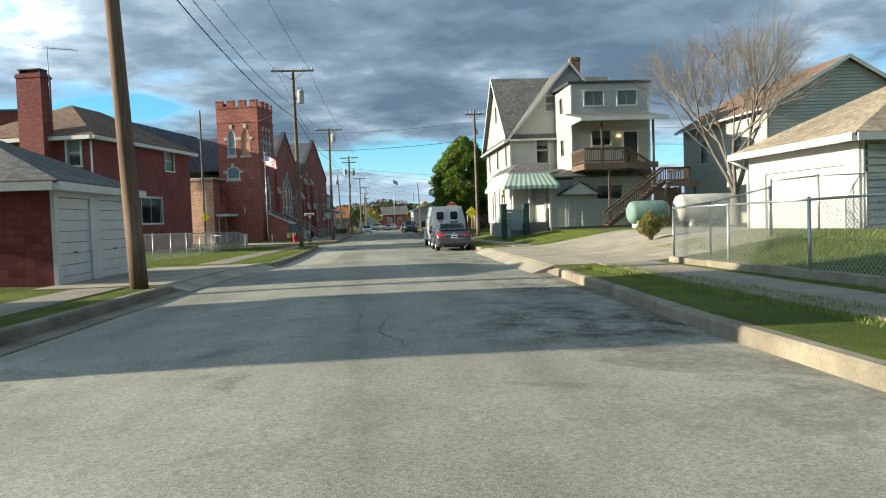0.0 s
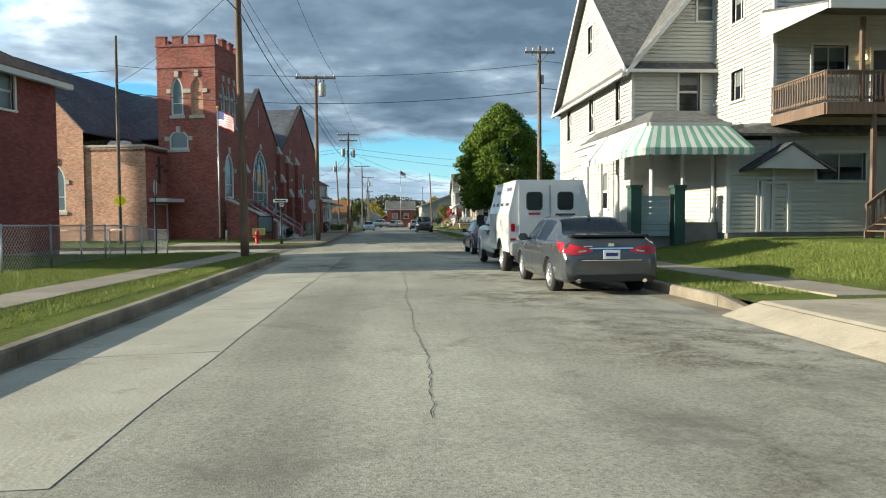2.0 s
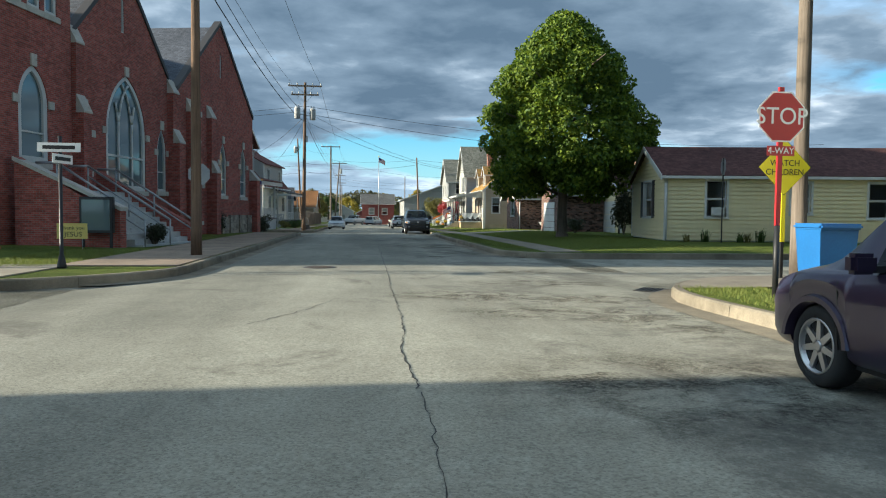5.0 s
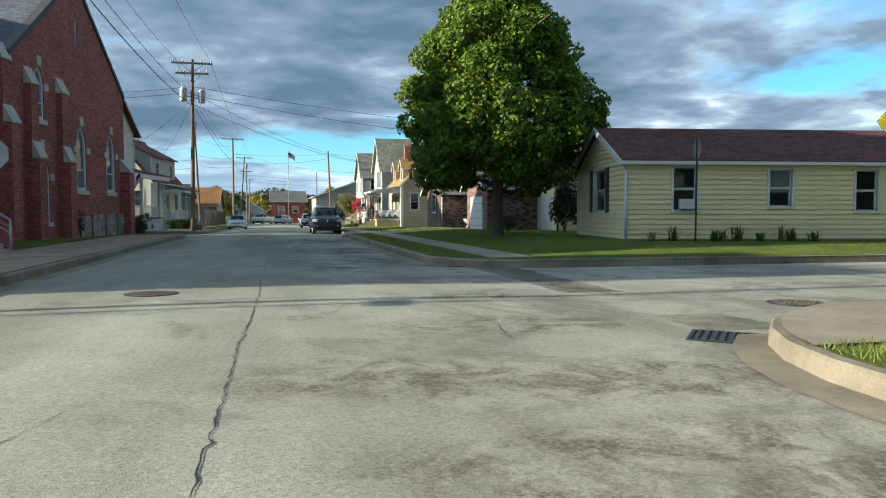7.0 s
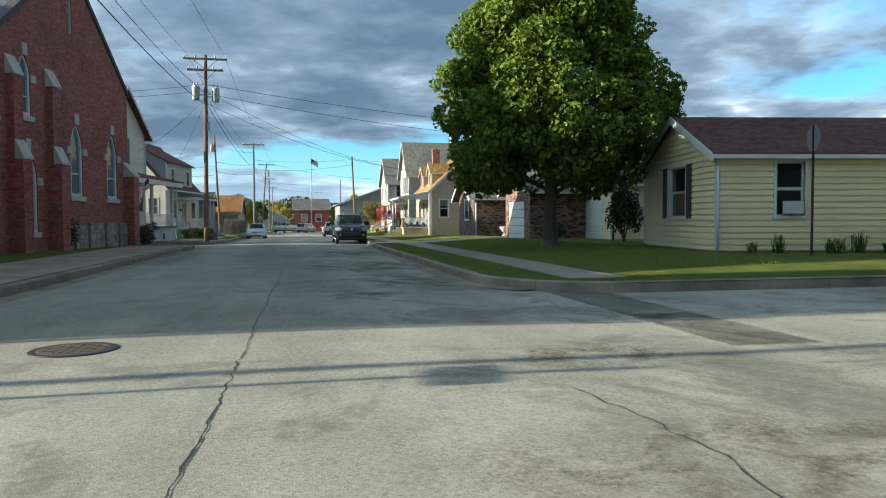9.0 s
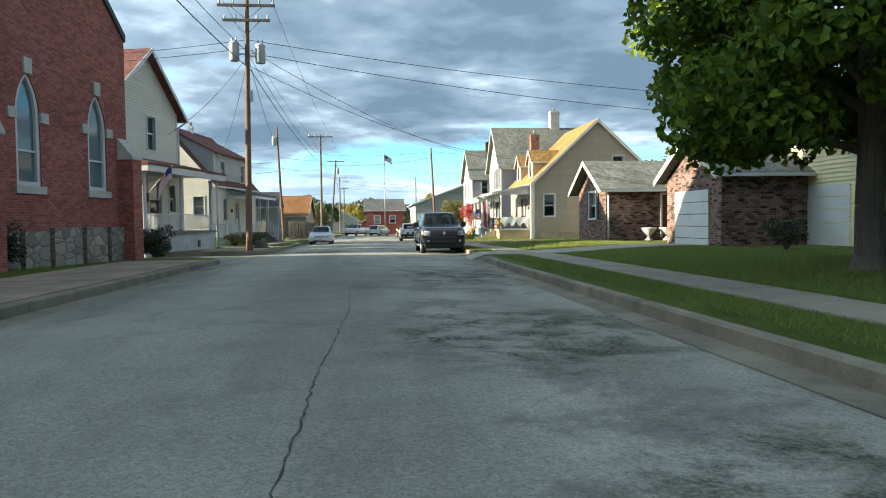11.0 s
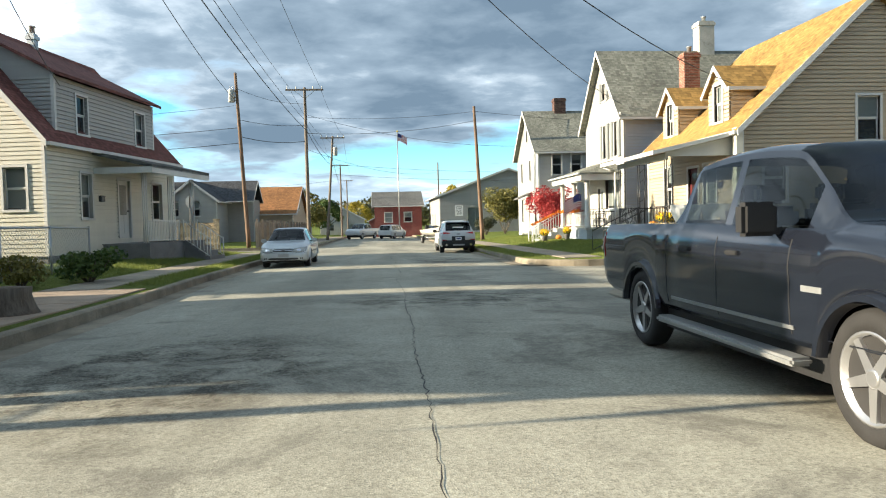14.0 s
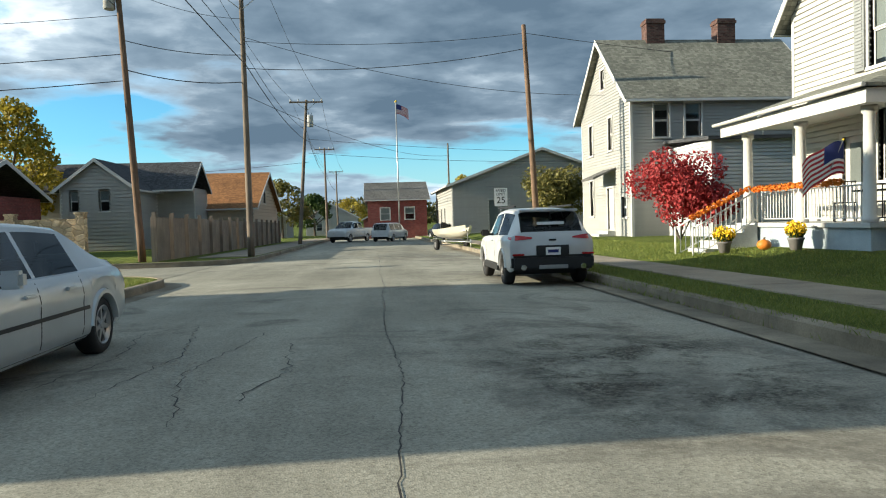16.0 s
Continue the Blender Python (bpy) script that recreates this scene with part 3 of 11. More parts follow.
for b, (side, kx, y0, y1, r0, r1, drives, rise, xa, xb) in BLOCKS.items():
    ys = sorted(set([y0 + r0 * (1 - math.cos(a * math.pi / 16)) for a in range(9)] + [y1 - r1 * (1 - math.cos(a * math.pi / 16)) for a in range(9)] + frange(y0 + r0, y1 - r1, 2.0)))
    rows = []
    for y in ys:
        e = edge_x(b, y)
        rows.append([(side * (e + d), y, gz(y) + 0.135 + lawn_rise(b, e + d, y)) for d in (0.1, 0.6, 1.2, 1.9, 2.6, 3.4, 4.4, 5.6, 7.0, 9.0, 12.0, 18.0, 30.0)] + [(side * 60.0, y, gz(y) - 0.2)])
    lawn = part("lawn", grid_mesh(rows), LAWN, None, smooth=60)
    tagged(lawn, "grass verge and front lawns beside the kerb", "lawn", kind="structure")
    # kerb with joints, lowered at the driveways
    path = [(45.0, y0)] + [(edge_x(b, y), y) for y in ys] + [(45.0, y1)]
    fine_path = [path[0]]
    for (xa_, ya_), (xb_, yb_) in zip(path, path[1:]):
        ln = math.hypot(xb_ - xa_, yb_ - ya_)
        k = max(1, int(ln / 1.0))
        fine_path += [(xa_ + (xb_ - xa_) * i / k, ya_ + (yb_ - ya_) * i / k) for i in range(1, k + 1)]
    kerb_root = thing("kerb", (side * kx, (y0 + y1) / 2, gz((y0 + y1) / 2)), "weathered pale concrete kerb along the street", "kerb", kind="structure")
    run = []

    def kerb_piece(pts):
        bm = bmn()
        rings = []
        for i, (x, y) in enumerate(pts):
            a = pts[max(0, i - 1)]
            c = pts[min(len(pts) - 1, i + 1)]
            tx, ty = c[0] - a[0], c[1] - a[1]
            ln = math.hypot(tx, ty) or 1
            nx, ny = ty / ln, -tx / ln
            low = any(d0 < y < d1 for d0, d1 in drives) and x < kerb_line(b, y) + 1
            hh = 0.035 if low else 0.15 + 0.008 * noise.noise(Vector((x, y, 0)))
            prof = [(0.0, -0.15), (0.012, hh - 0.03), (0.04, hh), (0.17, hh), (0.19, -0.15)]
            rings.append([bm.verts.new((side * (x + nx * d), y + ny * d, gz(y) + h)) for d, h in prof])
        for ra, rb in zip(rings, rings[1:]):
            for i in range(4):
                bm.faces.new((ra[i], ra[i + 1], rb[i + 1], rb[i]))
        bm.faces.new(rings[0])
        bm.faces.new(rings[-1][::-1])
        bmesh.ops.recalc_face_normals(bm, faces=bm.faces)
        ob = part("kerb_stone", bm, CONCRETE, kerb_root, local=False)

    total = 0.0
    piece = [fine_path[0]]
    for a, c in zip(fine_path, fine_path[1:]):
        piece.append(c)
        total += math.hypot(c[0] - a[0], c[1] - a[1])
        if total > 3.0:
            kerb_piece(piece)
            g = 0.012 / max(0.2, math.hypot(c[0] - a[0], c[1] - a[1]))
            piece, total = [(c[0] + (c[0] - a[0]) * g, c[1] + (c[1] - a[1]) * g)], 0.0
    if len(piece) > 1:
        kerb_piece(piece)
    # gutter strip
    bm = grid_mesh([[(side * (edge_x(b, y) - 0.42), y, gz(y) - 0.032), (side * (edge_x(b, y) + 0.02), y, gz(y) - 0.03)] for y in ys if y0 + r0 * 0.25 <= y <= y1 - r1 * 0.25])
    tagged(part("gutter", bm, CONCRETE), "stained concrete gutter strip beside the kerb", "gutter", kind="structure")


def paving(name, x0, x1, y0, y1, lift=0.02, mat=None, label="pale worn concrete paving", step=1.0, kerb=""):
    """A sheet of concrete; with kerb it ramps down over the kerb line to the gutter."""
    side = 1 if x1 > 0 else -1
    near, far_ = sorted((abs(x0), abs(x1)))
    rows_ = []
    for y in frange(y0, y1, step):
        if kerb:
            e = kerb_line(kerb, y)
            row = [(x, gz(y) - 0.035 + (0.175 + lift) * min(1.0, (x - e + 0.4) / 0.6)) for x in (e - 0.4, e - 0.2, e, e + 0.2)]
            row += [(x, H(side * x, y) + lift) for x in (e + 0.5 + (far_ - e - 0.5) * i / 10 for i in range(11))]
        else:
            row = [(x, H(side * x, y) + lift) for x in frange(near, far_, 0.8)]
        rows_.append([(side * x, y, z) for x, z in row])
    bm = grid_mesh(rows_)
    drop = {}
    for e in [e for e in bm.edges if e.is_boundary]:
        for v in e.verts:
            if v not in drop:
                drop[v] = bm.verts.new(v.co - Vector((0, 0, 0.2)))
        bm.faces.new((e.verts[0], e.verts[1], drop[e.verts[1]], drop[e.verts[0]]))
    bmesh.ops.recalc_face_normals(bm, faces=bm.faces)
    return tagged(part(name, bm, mat or DRIVE), label, "pavement", kind="structure")


# pavements of separate slabs
slab_meshes = {}


def slab_mesh(w, l, mat):
    key = (round(w, 2), round(l, 2), mat.name)
    if key not in slab_meshes:
        bm = bmn()
        box(bm, -w / 2, w / 2, -l / 2, l / 2, -0.12, 0.0)
        bmesh.ops.bevel(bm, geom=[e for e in bm.edges if all(v.co.z > -0.01 for v in e.verts)], offset=0.008, segments=1, affect="EDGES")
        unwrap(bm)
        me = bpy.data.meshes.new("slab")
        bm.to_mesh(me)
        bm.free()
        me.materials.append(mat)
        slab_meshes[key] = me
    return slab_meshes[key]


def pavement(x0, x1, y0, y1, label, step=1.5, mat=None, skew=0.0):
    """skew: metres sideways for each metre along."""
    xm = (x0 + x1) / 2
    root = thing("pavement", (xm, y0, H(xm, y0)), label, "pavement", kind="structure")
    k = round((y1 - y0) / step)
    for i in range(k):
        y = y0 + (i + 0.5) * step
        xm = (x0 + x1) / 2 + skew * (y - y0)
        ob = new("slab", slab_mesh(abs(x1 - x0), step - 0.012, mat or WALKWAY))
        ob.parent = root
        tilt = math.atan2(H(xm, y + 0.7) - H(xm, y - 0.7), 1.4)
        m = Matrix.Translation((xm, y, H(xm, y) + 0.022 + random.uniform(-0.004, 0.004))) @ Matrix.Rotation(-math.atan(skew), 4, "Z") @ Matrix.Rotation(tilt, 4, "X")
        ob.matrix_basis = BASE[root].inverted() @ m


WALK_LABEL = "pale concrete pavement of square slabs between verge and lawn"
pavement(3.75, 5.2, -30, 17.5, WALK_LABEL, skew=0.036)
pavement(6.2, 7.5, 33.5, 62.0, WALK_LABEL)
pavement(6.2, 7.4, 76.2, 119.2, WALK_LABEL)
pavement(6.7, 8.0, 129.0, 220.0, WALK_LABEL)
pavement(-6.9, -5.8, 27.0, 54.0, WALK_LABEL)
pavement(-6.9, -5.8, -30.0, 16.6, WALK_LABEL)
BROWN_WALK = concrete_mat("brown_concrete", (0.33, 0.25, 0.185), 0.4)
pavement(-7.3, -4.6, 68.9, 101.0, "brown-grey concrete pavement in front of the church", mat=BROWN_WALK)
pavement(-7.6, -4.6, 111.8, 121.0, "dark wet-looking concrete pavement in front of the porch", mat=BROWN_WALK)
pavement(-6.9, -5.6, 121.0, 145.5, WALK_LABEL)
pavement(-7.2, -4.7, 160.0, 215.0, WALK_LABEL)
paving("driveway", 4.5, 14.0, 18.0, 33.0, 0.02, kerb="R1", label="wide cracked beige concrete driveway apron")
paving("driveway", -7.95, -4.5, 16.8, 25.8, 0.02, kerb="L1", label="concrete apron in front of the garage doors")
paving("driveway", 5.0, 13.0, 101.3, 104.5, 0.02, kerb="R2", label="concrete driveway across the lawn")
rows = []
for y in frange(63.3, 65.9, 0.26):
    e = edge_x("R1", y) + 0.17
    rows.append([(e + (12.0 - e) * t, y, H(e + (12.0 - e) * t, y) + 0.022) for t in (0, 0.08, 0.2, 0.4, 0.7, 1.0)])
tagged(part("corner_slab", grid_mesh(rows), WALKWAY), "concrete corner slab with a stop sign and pole", "pavement", kind="structure")
paving("church_path", -13.0, -7.0, 65.6, 69.2, 0.02, label="concrete path round the church corner")

# cracks, patches and covers in the road
random.seed(5)


def crack(points, width, name="road_crack", jitter=0.05, step=0.22, mat=None):
    bm = bmn()
    prev = None
    for (x0, y0), (x1, y1) in zip(points, points[1:]):
        ln = math.hypot(x1 - x0, y1 - y0)
        k = max(2, int(ln / step))
        for i in range(k):
            t = i / k
            x, y = x0 + (x1 - x0) * t, y0 + (y1 - y0) * t
            px, py = -(y1 - y0) / ln, (x1 - x0) / ln
            j = random.gauss(0, jitter * 0.5) + 0.12 * noise.noise(Vector((x * 0.6, y * 0.35, 7)))
            w = width * random.uniform(0.25, 1.2) * 0.5
            x, y = x + px * j, y + py * j
            cur = [bm.verts.new((x + s * px * w, y + s * py * w, gz(y + s * py * w) + 0.004 - 0.0022 * x * x)) for s in (-1, 1)]
            if prev:
                bm.faces.new((prev[0], prev[1], cur[1], cur[0]))
            prev = cur
    bmesh.ops.recalc_face_normals(bm, faces=bm.faces)
    if sum(f.normal.z for f in bm.faces) < 0:
        bmesh.ops.reverse_faces(bm, faces=bm.faces)
    tagged(part(name, bm, mat or TAR), "irregular dark crack in the asphalt", "road crack", kind="structure")


crack([(-0.36, 9), (-0.35, 12), (-0.28, 15)], 0.009, jitter=0.022, step=0.1)
crack([(-0.15, 28), (-0.05, 40), (0.0, 52), (0.1, 57)], 0.009, jitter=0.022, step=0.1)
crack([(0.1, 57), (0.15, 60), (0.3, 70), (0.45, 84)], 0.017, jitter=0.025, step=0.1)
crack([(0.45, 84), (0.6, 94), (0.72, 107), (0.85, 120), (0.95, 131), (0.95, 150), (0.9, 175)], 0.012, jitter=0.022, step=0.1)
for pts in ([(0.2, 7.5), (-0.1, 9.0), (0.1, 10.5)], [(3.0, 68), (3.2, 66.5), (3.0, 65)], [(-1.7, 60.5), (-1.1, 61.8), (-0.7, 63.2)], [(1.0, 76), (1.4, 77.5), (1.2, 79)],
            [(-1.6, 137), (-1.2, 134.5), (-1.5, 132.5)], [(-0.6, 136), (-0.9, 133.5), (-0.5, 131.6)], [(-0.2, 135), (0.1, 133.4), (-0.2, 132.2)], [(-2.2, 136.5), (-1.9, 134.6), (-2.2, 133.0)],
            [(6.0, 70), (7.2, 71.5), (8.8, 72.2)], [(5.2, 71.5), (6.3, 70.8), (6.6, 69.3)], [(-0.5, 100), (-0.2, 98), (-0.4, 96)], [(0.75, 102.5), (0.72, 99.0), (0.66, 95.5)]):
    crack(pts, 0.014, jitter=0.05, step=0.12)


def stain(cx, cy, rx, ry):
    bm = bmn()
    vs = [[bm.verts.new((cx + rx * (i / 4 - 1), cy + ry * (j / 4 - 1), gz(cy + ry * (j / 4 - 1)) + 0.0035 - 0.0022 * (cx + rx * (i / 4 - 1)) ** 2)) for i in range(9)] for j in range(9)]
    layer = bm.loops.layers.uv.verify()
    for j in range(8):
        for i in range(8):
            f = bm.faces.new((vs[j][i], vs[j][i + 1], vs[j + 1][i + 1], vs[j + 1][i]))
            for lp, (a, b) in zip(f.loops, ((i, j), (i + 1, j), (i + 1, j + 1), (i, j + 1))):
                lp[layer].uv = (a / 8, b / 8)
    ob = tagged(part("stain_and_shade", bm, STAIN_AND_SHADE), "dark broken oil stain on the asphalt, one of them a painted sign shadow", "road stain", kind="structure")
    ob.visible_shadow = False


# oil stains; the one at (3.75, 69.3) paints the street sign's shadow
for q in ((1.2, 63.7, 1.3, 1.0), (2.3, 63.4, 1.2, 1.3), (3.8, 63.2, 1.6, 1.0), (3.75, 69.3, 1.6, 0.8), (2.2, 75.5, 0.9, 0.6), (3.4, 66.2, 2.2, 0.9), (2.6, 61.4, 2.0, 1.1), (4.0, 60.4, 1.4, 1.6), (2.6, 9.0, 2.2, 2.6), (3.4, 14.5, 1.6, 3.5), (2.3, 35.5, 2.0, 2.2), (2.0, 40.5, 1.6, 2.0), (3.0, 31.0, 2.0, 3.0), (2.8, 26.0, 2.0, 2.6), (2.4, 57.0, 2.2, 1.8), (-2.6, 46.0, 1.4, 3.0), (2.6, 84.0, 2.2, 3.0), (3.4, 78.5, 1.8, 2.4), (2.8, 93.0, 2.0, 4.0), (1.6, 118.0, 3.0, 2.0), (-1.8, 112.0, 2.4, 3.0), (3.2, 133.0, 1.8, 3.0)):
    stain(*q)


def manhole(x, y, r=0.36):
    root = thing("manhole_cover", (x, y, gz(y) + 0.002 - 0.0022 * min(abs(x), 5) ** 2), "round rusty iron manhole cover in the asphalt", "manhole cover")
    bm = bmn()
    lathe(bm, [(r + 0.07, 0.0), (r + 0.06, 0.008), (r + 0.01, 0.008)], sides=28)
    part("rim", bm, IRON, root)
    bm = bmn()
    lathe(bm, [(r, 0.0), (r, 0.006), (r - 0.02, 0.010)], sides=28)
    for i in range(-3, 4):
        for j in range(-3, 4):
            if i * i + j * j < 11:
                box(bm, i * 0.09 - 0.03, i * 0.09 + 0.03, j * 0.09 - 0.03, j * 0.09 + 0.03, 0.010, 0.015)
    part("lid", bm, paint("rusty_iron", (0.12, 0.085, 0.06), 0.7, 0.4, 8.0), root)


manhole(-1.4, 70.6)
manhole(8.4, 67.5)
grate = thing("storm_drain", (5.45, 64.9, gz(65) - 0.05), "black iron storm drain grate in the gutter", "storm drain", turn=-38)
bm = bmn()
box(bm, -0.45, 0.45, -0.36, -0.32, 0, 0.012)
box(bm, -0.45, 0.45, 0.32, 0.36, 0, 0.012)
box(bm, -0.45, -0.41, -0.32, 0.32, 0, 0.012)
box(bm, 0.41, 0.45, -0.32, 0.32, 0, 0.012)
part("grate_frame", bm, IRON, grate)
# flat dark sheet under the bars, painted for the shade of the drain
bm = bmn()
box(bm, -0.41, 0.41, -0.32, 0.32, 0.0005, 0.002)
part("pit_shade", bm, DARK, grate)
for i in range(9):
    bm = bmn()
    box(bm, -0.38 + i * 0.09, -0.34 + i * 0.09, -0.32, 0.32, 0.003, 0.012)
    part("bar", bm, IRON, grate)


# ---- building helpers ----
SIDES = {"S": ((1, 0, 0), (0, -1, 0)), "E": ((0, 1, 0), (1, 0, 0)), "N": ((-1, 0, 0), (0, 1, 0)), "W": ((0, -1, 0), (-1, 0, 0))}


def panel(root, mat, o, side, width, z0, z1, openings=(), gable=None, clap=0.15, name="wall", thick=0.2, label=""):
    """A wall with real openings. openings: (u0, u1, z0, z1); gable: (u, z) of the apex."""
    u, nrm = (Vector(v) for v in SIDES[side])
    o = Vector(o)
    zv = Vector((0, 0, 1))
    top = gable[1] if gable else z1
    lip = 0.3 * clap if clap else 0.0
    cuts = {z0, z1, top}
    for op in openings:
        cuts |= {op[2], op[3]}
    if clap:
        # every board stands proud of a shadow gap below the next one
        cuts |= {z0 + (k + f) * clap for k in range(int((top - z0) / clap) + 1) for f in (0.0, 0.76)}
    elif gable:
        cuts |= set(frange(z1, top, 0.8))
    cuts = sorted(c for c in cuts if z0 <= c <= top)
    cuts = [c for i, c in enumerate(cuts) if i == 0 or c - cuts[i - 1] > 1e-3]

    def span(z):
        if z <= z1 or not gable:
            return 0.0, width
        t = (z - z1) / (gable[1] - z1)
        return gable[0] * t, width + (gable[0] - width) * t

    bm = bmn()
    outer, inner = {}, {}

    def vert(p, z, out):
        key = (round(p, 3), round(z, 3), round(out, 4))
        if key not in outer:
            outer[key] = bm.verts.new(o + u * p + zv * z + nrm * out)
        return outer[key]

    def cell(vs):
        vs = [v for i, v in enumerate(vs) if v is not vs[i - 1]]
        if len(set(vs)) == len(vs) > 2:
            try:
                bm.faces.new(vs)
            except ValueError:
                pass

    last = None
    for za, zb in zip(cuts, cuts[1:]):
        mid = (za + zb) / 2
        holes = [(op[0], op[1]) for op in openings if op[2] < mid < op[3]]
        (la, ra), (lb, rb) = span(za), span(zb)
        mids = sorted({round(e, 3) for op in openings for e in op[:2] if max(la, lb) + 0.01 < e < min(ra, rb) - 0.01})
        xs_ = [(la, lb)] + [(m, m) for m in mids] + [(ra, rb)]
        out = lip if clap and (mid - z0) / clap % 1 < 0.76 else 0.0
        for (a0, a1), (b0, b1) in zip(xs_, xs_[1:]):
            if any(h[0] - 0.002 < (a0 + b0) / 2 < h[1] + 0.002 for h in holes):
                continue
            cell([vert(a0, za, out), vert(b0, za, out), vert(b1, zb, out), vert(a1, zb, out)])
            if last is not None and abs(last - out) > 1e-4:
                cell([vert(a0, za, last), vert(b0, za, last), vert(b0, za, out), vert(a0, za, out)])
        last = out
    # inner skin with mitred ends, joined to the outer one round every opening and edge
    rim = [e for e in bm.edges if e.is_boundary]
    skin = list(bm.faces)
    back = {}
    for (p, z, out), v in list(outer.items()):
        l, r = span(z)
        q = min(max(p, min(l + thick, (l + r) / 2)), max(r - thick, (l + r) / 2))
        key = (round(q, 3), z)
        if key not in inner:
            inner[key] = bm.verts.new(o + u * q + zv * z - nrm * thick)
        back[v] = inner[key]
    for f in skin:
        cell([back[v] for v in f.verts][::-1])
    for e in rim:
        a, b = e.verts
        cell([b, a, back[a], back[b]])
    bmesh.ops.recalc_face_normals(bm, faces=bm.faces)
    return part(name, bm, mat, root, label)


def window(root, o, side, u0, u1, z0, z1, frame_mat=None, rows=2, cols=1, blind=0.5, trim=0.09, name="window", sill=True, label=""):
    """A window in an opening: frame with trim, panes, glazing bars, blind behind."""
    u, nrm = (Vector(v) for v in SIDES[side])
    fm = frame_mat or WHITE
    bm = bmn()
    t = trim
    for a, b, c, d in ((u0 - t, u0, z0 - t * 0.5, z1 + t), (u1, u1 + t, z0 - t * 0.5, z1 + t), (u0, u1, z1, z1 + t)):
        fbox(bm, o, u, nrm, a, b, c, d, -0.12, 0.075)
    fbox(bm, o, u, nrm, u0 - t * 1.2, u1 + t * 1.2, z0 - t * 0.9, z0, -0.12, 0.1)
    root_w = part(name, bm, fm, root, label)
    bm = bmn()
    s = 0.045
    for r in range(rows):
        a, b = z0 + (z1 - z0) * r / rows, z0 + (z1 - z0) * (r + 1) / rows
        dp = -0.05 if r else -0.075
        for q in ((u0, u0 + s, a, b), (u1 - s, u1, a, b), (u0 + s, u1 - s, a, a + s), (u0 + s, u1 - s, b - s, b)):
            fbox(bm, o, u, nrm, *q, dp - 0.025, dp)
        for c in range(1, cols):
            cu = u0 + (u1 - u0) * c / cols
            fbox(bm, o, u, nrm, cu - 0.02, cu + 0.02, a + s, b - s, dp - 0.02, dp - 0.003)
    part("sash", bm, fm, root_w)
    for r in range(rows):
        a, b = z0 + (z1 - z0) * r / rows, z0 + (z1 - z0) * (r + 1) / rows
        dp = -0.064 if r else -0.09
        bm = bmn()
        face(bm, [Vector(o) + u * p + Vector((0, 0, q)) + nrm * dp for p, q in ((u0 + s, a + s), (u1 - s, a + s), (u1 - s, b - s), (u0 + s, b - s))])
        part("pane", bm, GLASS, root_w)
    if blind:
        drop = blind if blind != 0.5 else (0.35, 0.5, 0.62, 0.95, 0.0)[int(abs(o[0] * 7 + o[1] * 3 + u0 * 13 + z0 * 5)) % 5]
        if drop:
            bm = bmn()
            fbox(bm, o, u, nrm, u0 + 0.01, u1 - 0.01, z1 - (z1 - z0) * drop, z1, -0.125, -0.115)
            part("blind", bm, BLIND, root_w)
    return root_w


def door(root, o, side, u0, u1, z0, z1, mat=None, lights=(), name="door", trim_mat=None, label=""):
    u, nrm = (Vector(v) for v in SIDES[side])
    bm = bmn()
    t = 0.1
    for q in ((u0 - t, u0, z0, z1 + t), (u1, u1 + t, z0, z1 + t), (u0, u1, z1, z1 + t)):
        fbox(bm, o, u, nrm, *q, -0.1, 0.075)
    fr = part("door_frame", bm, trim_mat or WHITE, root)
    bm = bmn()
    fbox(bm, o, u, nrm, u0, u1, z0, z1, -0.08, -0.03)
    w, h = u1 - u0, z1 - z0
    for a, b, c, d in ((0.12, 0.46, 0.08, 0.4), (0.54, 0.88, 0.08, 0.4)):
        fbox(bm, o, u, nrm, u0 + w * a, u0 + w * b, z0 + h * c, z0 + h * d, -0.032, -0.02)
    leaf = part(name, bm, mat or WHITE, root, label)
    for a, b, c, d in lights:
        bm = bmn()
        fbox(bm, o, u, nrm, u0 + w * a, u0 + w * b, z0 + h * c, z0 + h * d, -0.031, -0.024)
        part("pane", bm, GLASS, leaf)
    bm = bmn()
    p = Vector(o) + u * (u1 - 0.09) + Vector((0, 0, z0 + h * 0.47))
    tube(bm, p - nrm * 0.03, p + nrm * 0.03, 0.03, 0.03, 10)
    part("door_knob", bm, IRON, leaf)
    return leaf


def slab_roof(root, mat, quads, thick=0.14, name="roof", label=""):
    """Sloping roof slabs: each quad is four corners of the top, counter-clockwise from above."""
    bm = bmn()
    for q in quads:
        q = [Vector(p) for p in q]
        nrm = (q[1] - q[0]).cross(q[2] - q[0]).normalized()
        if nrm.z < 0:
            q, nrm = q[::-1], -nrm
        low = [p - Vector((0, 0, thick)) for p in q]
        a, b = [bm.verts.new(p) for p in q], [bm.verts.new(p) for p in low]
        bm.faces.new(a)
        bm.faces.new(b[::-1])
        for i in range(len(q)):
            j = (i + 1) % len(q)
            bm.faces.new((a[i], b[i], b[j], a[j]))
    return part(name, bm, mat, root, label)


